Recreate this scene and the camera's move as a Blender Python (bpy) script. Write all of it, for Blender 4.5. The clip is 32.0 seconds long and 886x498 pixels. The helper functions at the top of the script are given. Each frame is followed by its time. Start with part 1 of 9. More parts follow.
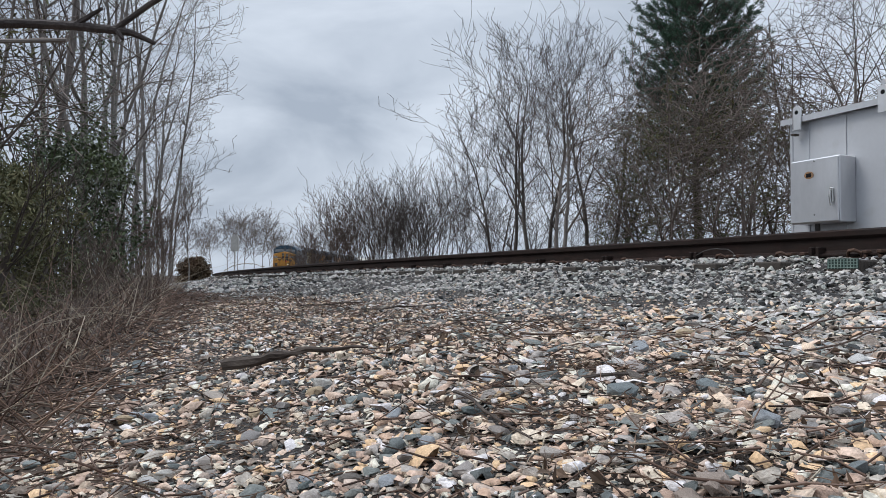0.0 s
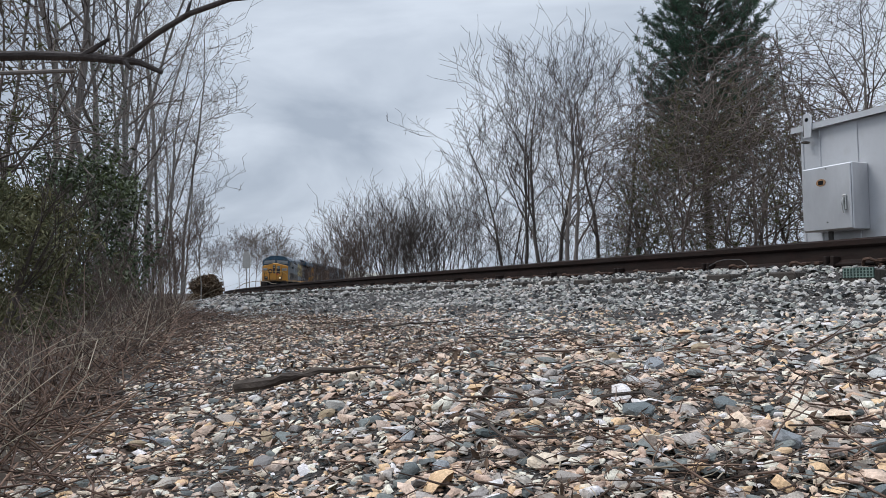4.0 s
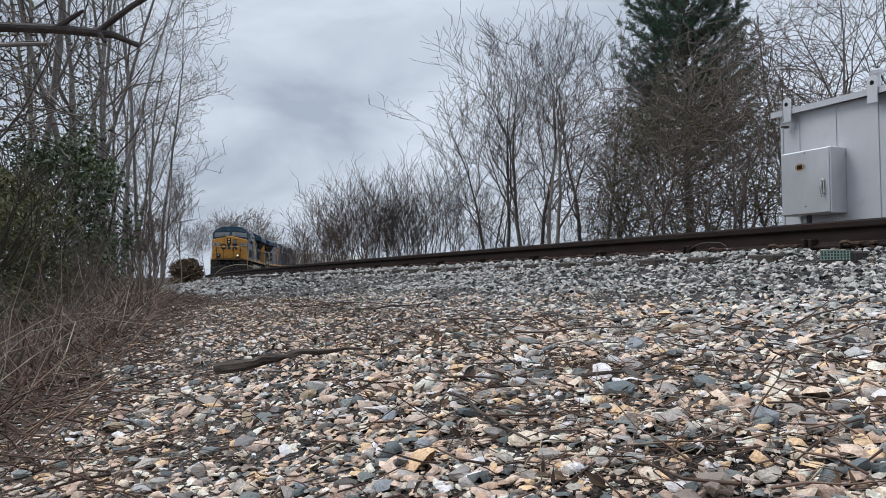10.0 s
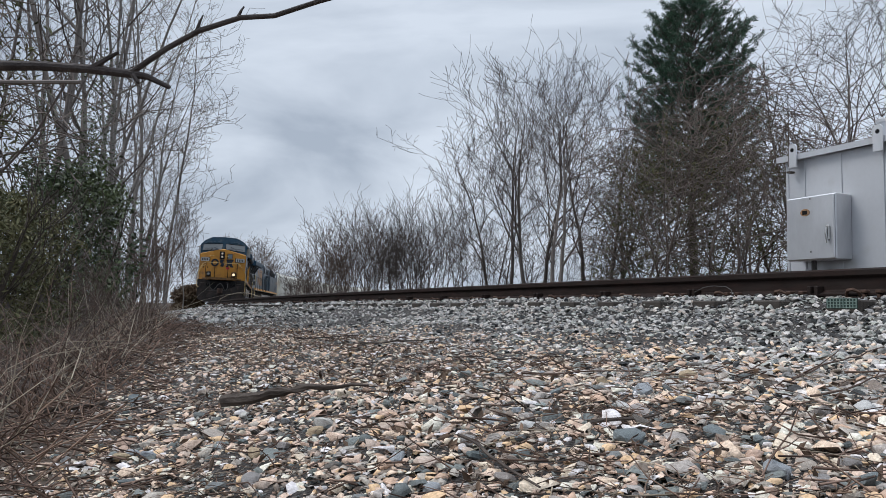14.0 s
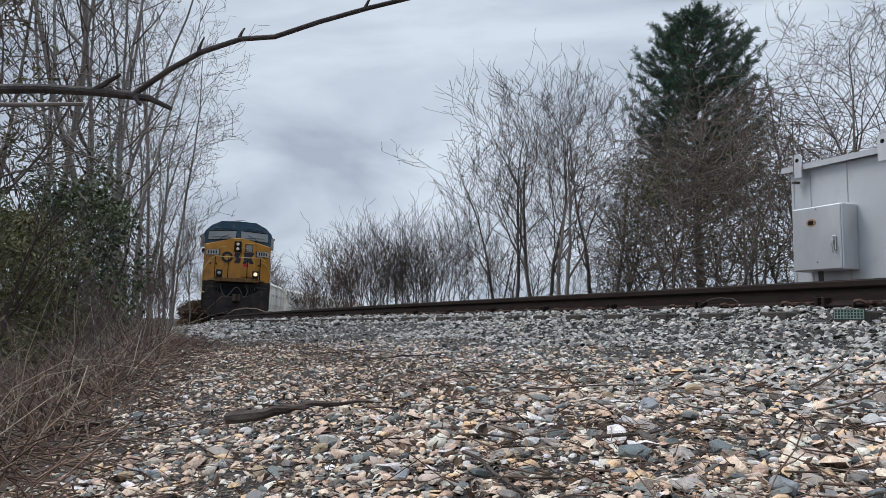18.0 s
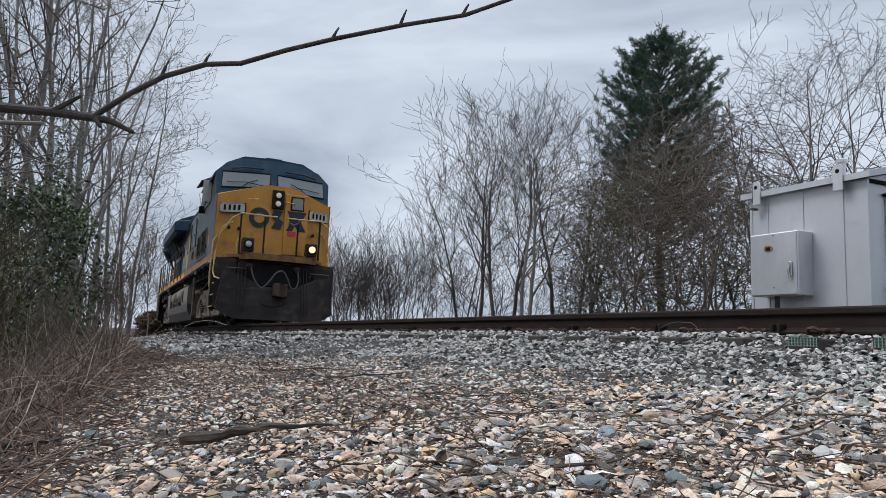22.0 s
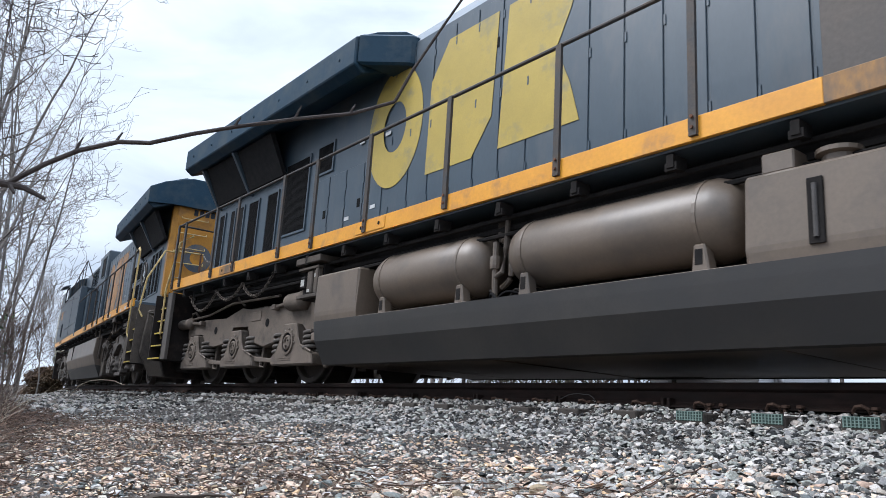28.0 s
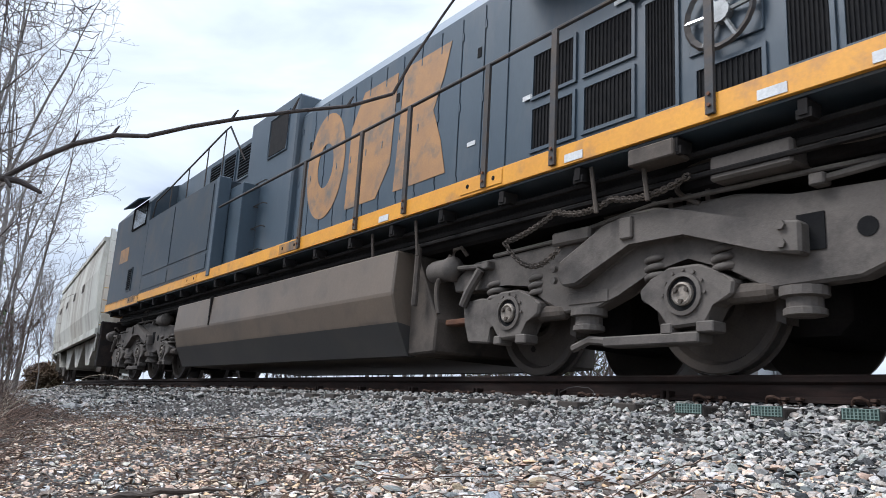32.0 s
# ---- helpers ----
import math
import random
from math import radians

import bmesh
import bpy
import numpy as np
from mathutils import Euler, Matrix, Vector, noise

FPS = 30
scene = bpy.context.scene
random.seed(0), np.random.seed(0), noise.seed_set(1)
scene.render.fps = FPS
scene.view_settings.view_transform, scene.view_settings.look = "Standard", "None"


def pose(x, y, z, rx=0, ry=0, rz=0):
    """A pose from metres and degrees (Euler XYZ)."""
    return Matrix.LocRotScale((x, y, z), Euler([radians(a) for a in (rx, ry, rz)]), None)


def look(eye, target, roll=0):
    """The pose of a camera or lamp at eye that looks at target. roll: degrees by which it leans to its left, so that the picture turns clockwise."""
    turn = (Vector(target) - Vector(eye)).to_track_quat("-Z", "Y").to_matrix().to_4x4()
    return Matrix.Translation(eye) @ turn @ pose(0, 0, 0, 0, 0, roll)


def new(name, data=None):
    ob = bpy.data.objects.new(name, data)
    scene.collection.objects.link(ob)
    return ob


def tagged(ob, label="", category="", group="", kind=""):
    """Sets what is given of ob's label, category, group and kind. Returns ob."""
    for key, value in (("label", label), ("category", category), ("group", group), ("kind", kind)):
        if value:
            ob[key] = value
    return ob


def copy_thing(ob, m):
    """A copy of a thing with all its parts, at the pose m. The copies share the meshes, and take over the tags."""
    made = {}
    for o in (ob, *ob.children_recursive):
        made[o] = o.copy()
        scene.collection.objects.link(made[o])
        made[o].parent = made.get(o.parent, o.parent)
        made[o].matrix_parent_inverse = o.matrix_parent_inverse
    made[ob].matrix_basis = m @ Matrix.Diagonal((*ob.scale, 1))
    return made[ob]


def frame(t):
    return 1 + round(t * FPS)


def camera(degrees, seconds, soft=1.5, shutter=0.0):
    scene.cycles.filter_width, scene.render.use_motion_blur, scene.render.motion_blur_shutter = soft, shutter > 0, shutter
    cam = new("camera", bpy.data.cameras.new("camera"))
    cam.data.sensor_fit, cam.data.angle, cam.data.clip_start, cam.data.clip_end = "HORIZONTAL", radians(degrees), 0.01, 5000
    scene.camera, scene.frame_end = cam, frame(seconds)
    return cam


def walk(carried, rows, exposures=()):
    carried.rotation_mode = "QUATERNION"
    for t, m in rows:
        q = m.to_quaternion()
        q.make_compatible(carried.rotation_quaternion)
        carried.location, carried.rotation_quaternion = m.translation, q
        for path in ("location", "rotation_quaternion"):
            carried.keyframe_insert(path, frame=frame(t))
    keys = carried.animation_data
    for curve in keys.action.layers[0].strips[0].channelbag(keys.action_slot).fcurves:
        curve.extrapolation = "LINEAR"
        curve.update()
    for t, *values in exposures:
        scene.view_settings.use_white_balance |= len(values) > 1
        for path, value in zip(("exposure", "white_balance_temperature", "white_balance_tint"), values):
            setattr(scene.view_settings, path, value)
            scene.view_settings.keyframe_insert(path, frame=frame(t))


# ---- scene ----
cam = camera(61.33, 32.0, soft=0.75, shutter=0.06)
PATH = [
    (0.0, pose(-0.000, -0.000, 1.000, 92.20, -0.44, -0.19)),
    (1.0, pose(0.007, 0.011, 0.995, 92.35, -0.69, 0.00)),
    (2.0, pose(0.007, 0.012, 1.011, 92.91, -0.71, -0.35)),
    (3.0, pose(0.004, 0.011, 1.019, 93.28, -0.11, -0.13)),
    (4.0, pose(0.000, 0.012, 1.019, 93.22, 0.55, 0.68)),
    (4.5, pose(-0.002, 0.009, 1.017, 93.19, 0.73, 1.04)),
    (6.5, pose(-0.005, 0.014, 1.010, 92.64, 1.04, 1.34)),
    (7.0, pose(-0.000, 0.017, 1.006, 92.21, 1.19, 0.93)),
    (8.0, pose(0.007, 0.027, 1.002, 91.44, 1.34, -0.01)),
    (9.0, pose(0.006, 0.028, 1.002, 91.35, 1.13, -0.44)),
    (10.0, pose(0.000, 0.020, 1.008, 91.99, 0.55, -0.70)),
    (11.0, pose(-0.009, 0.016, 1.015, 92.95, -0.14, -0.85)),
    (12.0, pose(-0.024, 0.009, 1.024, 93.77, -0.78, -0.90)),
    (13.0, pose(-0.022, 0.002, 1.024, 94.30, -1.08, -0.82)),
    (14.0, pose(-0.028, 0.002, 1.028, 94.54, -1.12, -0.58)),
    (14.5, pose(-0.026, 0.004, 1.028, 94.71, -1.10, -0.43)),
    (16.5, pose(-0.024, -0.004, 1.035, 95.47, -0.81, 0.09)),
    (17.0, pose(-0.023, -0.003, 1.037, 95.58, -0.72, 0.21)),
    (18.0, pose(-0.020, 0.000, 1.036, 95.54, -0.64, -0.09)),
    (19.0, pose(-0.015, -0.001, 1.037, 95.46, -0.81, -1.05)),
    (20.0, pose(-0.017, 0.004, 1.038, 95.49, -0.99, -1.74)),
    (21.0, pose(-0.011, 0.005, 1.041, 95.91, -1.28, -2.25)),
    (21.5, pose(-0.016, 0.001, 1.054, 96.31, -1.49, -2.54)),
    (22.0, pose(-0.016, -0.004, 1.065, 96.78, -1.71, -2.91)),
    (22.5, pose(-0.009, 0.004, 1.063, 97.24, -1.69, -3.31)),
    (23.0, pose(-0.006, 0.004, 1.063, 97.63, -1.70, -3.88)),
    (23.5, pose(0.001, 0.001, 1.063, 98.11, -1.73, -4.58)),
    (24.0, pose(0.000, -0.001, 1.065, 98.76, -1.89, -5.58)),
    (24.5, pose(0.006, -0.014, 1.069, 99.57, -2.11, -6.70)),
    (26.5, pose(0.012, -0.124, 1.094, 102.08, -2.72, -9.52)),
    (27.0, pose(0.012, -0.129, 1.098, 102.13, -2.74, -9.69)),
    (27.5, pose(0.016, -0.134, 1.099, 102.05, -2.78, -9.72)),
    (28.0, pose(0.025, -0.140, 1.098, 101.83, -2.74, -9.57)),
    (28.5, pose(0.021, -0.132, 1.096, 101.62, -2.85, -9.51)),
    (29.0, pose(0.019, -0.130, 1.095, 101.38, -2.81, -9.40)),
    (29.5, pose(0.020, -0.123, 1.087, 101.31, -2.61, -9.22)),
    (30.0, pose(0.021, -0.131, 1.084, 101.33, -2.59, -9.07)),
    (30.5, pose(0.028, -0.137, 1.084, 101.35, -2.51, -8.96)),
    (31.0, pose(0.037, -0.139, 1.090, 101.33, -2.45, -8.92)),
    (31.5, pose(0.025, -0.133, 1.089, 101.45, -2.42, -9.39)),
    (32.0, pose(0.026, -0.133, 1.097, 101.37, -2.52, -9.60)),
]
EXPOSURES = [(0.0, 0.0, 6450, 11), (23.5, 0.0, 6400, 11), (26.5, 0.54, 6000, 11), (27.3, 0.58, 6100, 11), (28.3, 0.62, 6250, 12), (29.6, 0.64, 6500, 14), (30.8, 0.62, 6450, 14), (32.0, 0.6, 6250, 12)]
walk(cam, PATH, EXPOSURES)

# ---- the curve of the track: the near rail is an arc, s runs away from its point nearest to the start of the path ----
ARC_P, ARC_PSI, ARC_K, RAIL_Z, GRADE, LEAN = 4.957, 0.5132, 0.00488, 1.3749, -0.0067, 0.0201
GAUGE = 1.505            # between the middles of the rail heads


def arc(s, lat=0.0, h=0.0):
    """A place by its way along the near rail, its distance from it (towards the path of the camera) and its height over the rail top."""
    th = ARC_PSI - ARC_K * s
    x = ARC_P * math.cos(ARC_PSI) - (math.cos(th) - math.cos(ARC_PSI)) / ARC_K
    y = ARC_P * math.sin(ARC_PSI) - (math.sin(th) - math.sin(ARC_PSI)) / ARC_K
    side = lat * math.cos(LEAN) - h * math.sin(LEAN)
    return Vector((x - side * math.cos(th), y - side * math.sin(th), RAIL_Z + GRADE * s + lat * math.sin(LEAN) + h * math.cos(LEAN)))


# ---- light: an overcast winter day ----
def make_world():
    w = bpy.data.worlds.new("overcast_sky")
    scene.world = w
    w.use_nodes = True
    nt = w.node_tree
    nt.nodes.clear()
    out = nt.nodes.new("ShaderNodeOutputWorld")
    bg = nt.nodes.new("ShaderNodeBackground")
    sky = nt.nodes.new("ShaderNodeTexSky")
    sky.sky_type, sky.sun_disc = "NISHITA", False
    sky.sun_elevation, sky.sun_rotation = radians(50), radians(280)
    sky.dust_density = 4.0
    tc = nt.nodes.new("ShaderNodeTexCoord")
    mp = nt.nodes.new("ShaderNodeMapping")
    mp.inputs["Scale"].default_value = (1.3, 1.3, 4.5)
    mp.inputs["Rotation"].default_value = (0.12, 0.16, 0.4)
    n1 = nt.nodes.new("ShaderNodeTexNoise")
    n1.inputs["Scale"].default_value, n1.inputs["Detail"].default_value, n1.inputs["Roughness"].default_value = 1.7, 6.0, 0.5
    n1.inputs["Distortion"].default_value = 0.5
    ramp = nt.nodes.new("ShaderNodeValToRGB")
    e = ramp.color_ramp.elements
    e[0].position, e[0].color = 0.36, (4.2, 4.9, 5.85, 1)
    e[1].position, e[1].color = 0.60, (7.1, 7.9, 8.9, 1)
    mix = nt.nodes.new("ShaderNodeMix")
    mix.data_type = "RGBA"
    mix.inputs[0].default_value = 0.94
    nt.links.new(tc.outputs["Generated"], mp.inputs["Vector"])
    nt.links.new(mp.outputs["Vector"], n1.inputs["Vector"])
    nt.links.new(n1.outputs["Fac"], ramp.inputs["Fac"])
    nt.links.new(sky.outputs["Color"], mix.inputs[6])
    nt.links.new(ramp.outputs["Color"], mix.inputs[7])
    # an overcast sky is brightest overhead
    sep = nt.nodes.new("ShaderNodeSeparateXYZ")
    up = nt.nodes.new("ShaderNodeMapRange")
    up.inputs[1].default_value, up.inputs[2].default_value, up.inputs[3].default_value, up.inputs[4].default_value = 0.5, 1.0, 1.0, 3.7
    gain = nt.nodes.new("ShaderNodeVectorMath")
    gain.operation = "SCALE"
    nt.links.new(tc.outputs["Generated"], sep.inputs[0])
    nt.links.new(sep.outputs[2], up.inputs[0])
    nt.links.new(mix.outputs[2], gain.inputs[0])
    nt.links.new(up.outputs[0], gain.inputs["Scale"])
    nt.links.new(gain.outputs[0], bg.inputs["Color"])
    bg.inputs["Strength"].default_value = 0.098
    nt.links.new(bg.outputs["Background"], out.inputs["Surface"])
    sun = bpy.data.lights.new("sun", "SUN")
    sun.energy, sun.angle, sun.color = 1.9, radians(24), (1.0, 0.985, 0.965)
    so = new("sun", sun)
    so.matrix_world = look((-33, 6, 40), (0, 0, 0))


make_world()
# ---- materials ----
def material(name, base, other=None, scale=8.0, rough=0.7, metal=0.0, bump=0.15, fine=60.0, vary=0.0, islands=False, dirt=None, dirt_amount=0.4, dirt_scale=2.5, stretch=(1, 1, 1), coords="Object", palette=None, glow=0.0, spec=0.2, grain=0.35):
    """A procedural surface: a base colour that drifts to another, a fine grain, dirt in patches, and a little relief."""
    m = bpy.data.materials.new(name)
    m.use_nodes = True
    nt = m.node_tree
    b = nt.nodes["Principled BSDF"]
    link = nt.links.new
    tc = nt.nodes.new("ShaderNodeTexCoord")
    mp = nt.nodes.new("ShaderNodeMapping")
    mp.inputs["Scale"].default_value = stretch
    link(tc.outputs[coords], mp.inputs["Vector"])

    def noise_node(s, detail=5.0, r=0.6):
        n = nt.nodes.new("ShaderNodeTexNoise")
        n.inputs["Scale"].default_value, n.inputs["Detail"].default_value, n.inputs["Roughness"].default_value = s, detail, r
        link(mp.outputs["Vector"], n.inputs["Vector"])
        return n

    def ramp_node(src, lo, hi):
        r = nt.nodes.new("ShaderNodeMapRange")
        r.inputs[1].default_value, r.inputs[2].default_value = lo, hi
        link(src, r.inputs[0])
        return r.outputs[0]

    def mix_node(fac, a, c, mode="MIX"):
        x = nt.nodes.new("ShaderNodeMix")
        x.data_type, x.blend_type = "RGBA", mode
        for sock, val in ((0, fac), (6, a), (7, c)):
            if isinstance(val, (int, float)):
                x.inputs[sock].default_value = val
            elif isinstance(val, tuple):
                x.inputs[sock].default_value = (*val, 1)
            else:
                link(val, x.inputs[sock])
        return x.outputs[2]

    other = other or tuple(c * 0.7 for c in base)
    if palette:
        src = nt.nodes.new("ShaderNodeNewGeometry").outputs["Random Per Island"] if islands else nt.nodes.new("ShaderNodeObjectInfo").outputs["Random"]
        ramp = nt.nodes.new("ShaderNodeValToRGB")
        ramp.color_ramp.interpolation = "CONSTANT"
        for i, c in enumerate(palette):
            e = ramp.color_ramp.elements[i] if i < 2 else ramp.color_ramp.elements.new(i / len(palette))
            e.position, e.color = i / len(palette), (*c, 1)
        link(src, ramp.inputs["Fac"])
        colour = ramp.outputs["Color"]
        n = noise_node(scale)
        colour = mix_node(ramp_node(n.outputs["Fac"], 0.35, 0.75), colour, mix_node(1.0, colour, (0.6, 0.58, 0.55), "MULTIPLY"))
    else:
        n = noise_node(scale)
        colour = mix_node(ramp_node(n.outputs["Fac"], 0.35, 0.68), base, other)
    if vary:
        src = nt.nodes.new("ShaderNodeNewGeometry").outputs["Random Per Island"] if islands else nt.nodes.new("ShaderNodeObjectInfo").outputs["Random"]
        v = nt.nodes.new("ShaderNodeHueSaturation")
        mr = nt.nodes.new("ShaderNodeMapRange")
        mr.inputs[3].default_value, mr.inputs[4].default_value = 1 - vary, 1 + vary
        link(src, mr.inputs[0])
        link(mr.outputs[0], v.inputs["Value"])
        link(colour, v.inputs["Color"])
        colour = v.outputs["Color"]
    f = noise_node(fine, 3.0)
    colour = mix_node(grain, colour, mix_node(ramp_node(f.outputs["Fac"], 0.3, 0.7), (0.6, 0.6, 0.6), (1.25, 1.25, 1.25)), "MULTIPLY")
    if dirt:
        d = noise_node(dirt_scale, 8.0, 0.65)
        colour = mix_node(ramp_node(d.outputs["Fac"], 0.62 - dirt_amount * 0.4, 0.78 - dirt_amount * 0.3), colour, dirt)
    link(colour, b.inputs["Base Color"])
    b.inputs["Roughness"].default_value, b.inputs["Metallic"].default_value = rough, metal
    b.inputs["Specular IOR Level"].default_value = spec
    if bump:
        bp = nt.nodes.new("ShaderNodeBump")
        bp.inputs["Strength"].default_value, bp.inputs["Distance"].default_value = bump, 0.01
        link(f.outputs["Fac"], bp.inputs["Height"])
        link(bp.outputs["Normal"], b.inputs["Normal"])
    if glow:
        b.inputs["Emission Color"].default_value, b.inputs["Emission Strength"].default_value = (*base, 1), glow
    return m


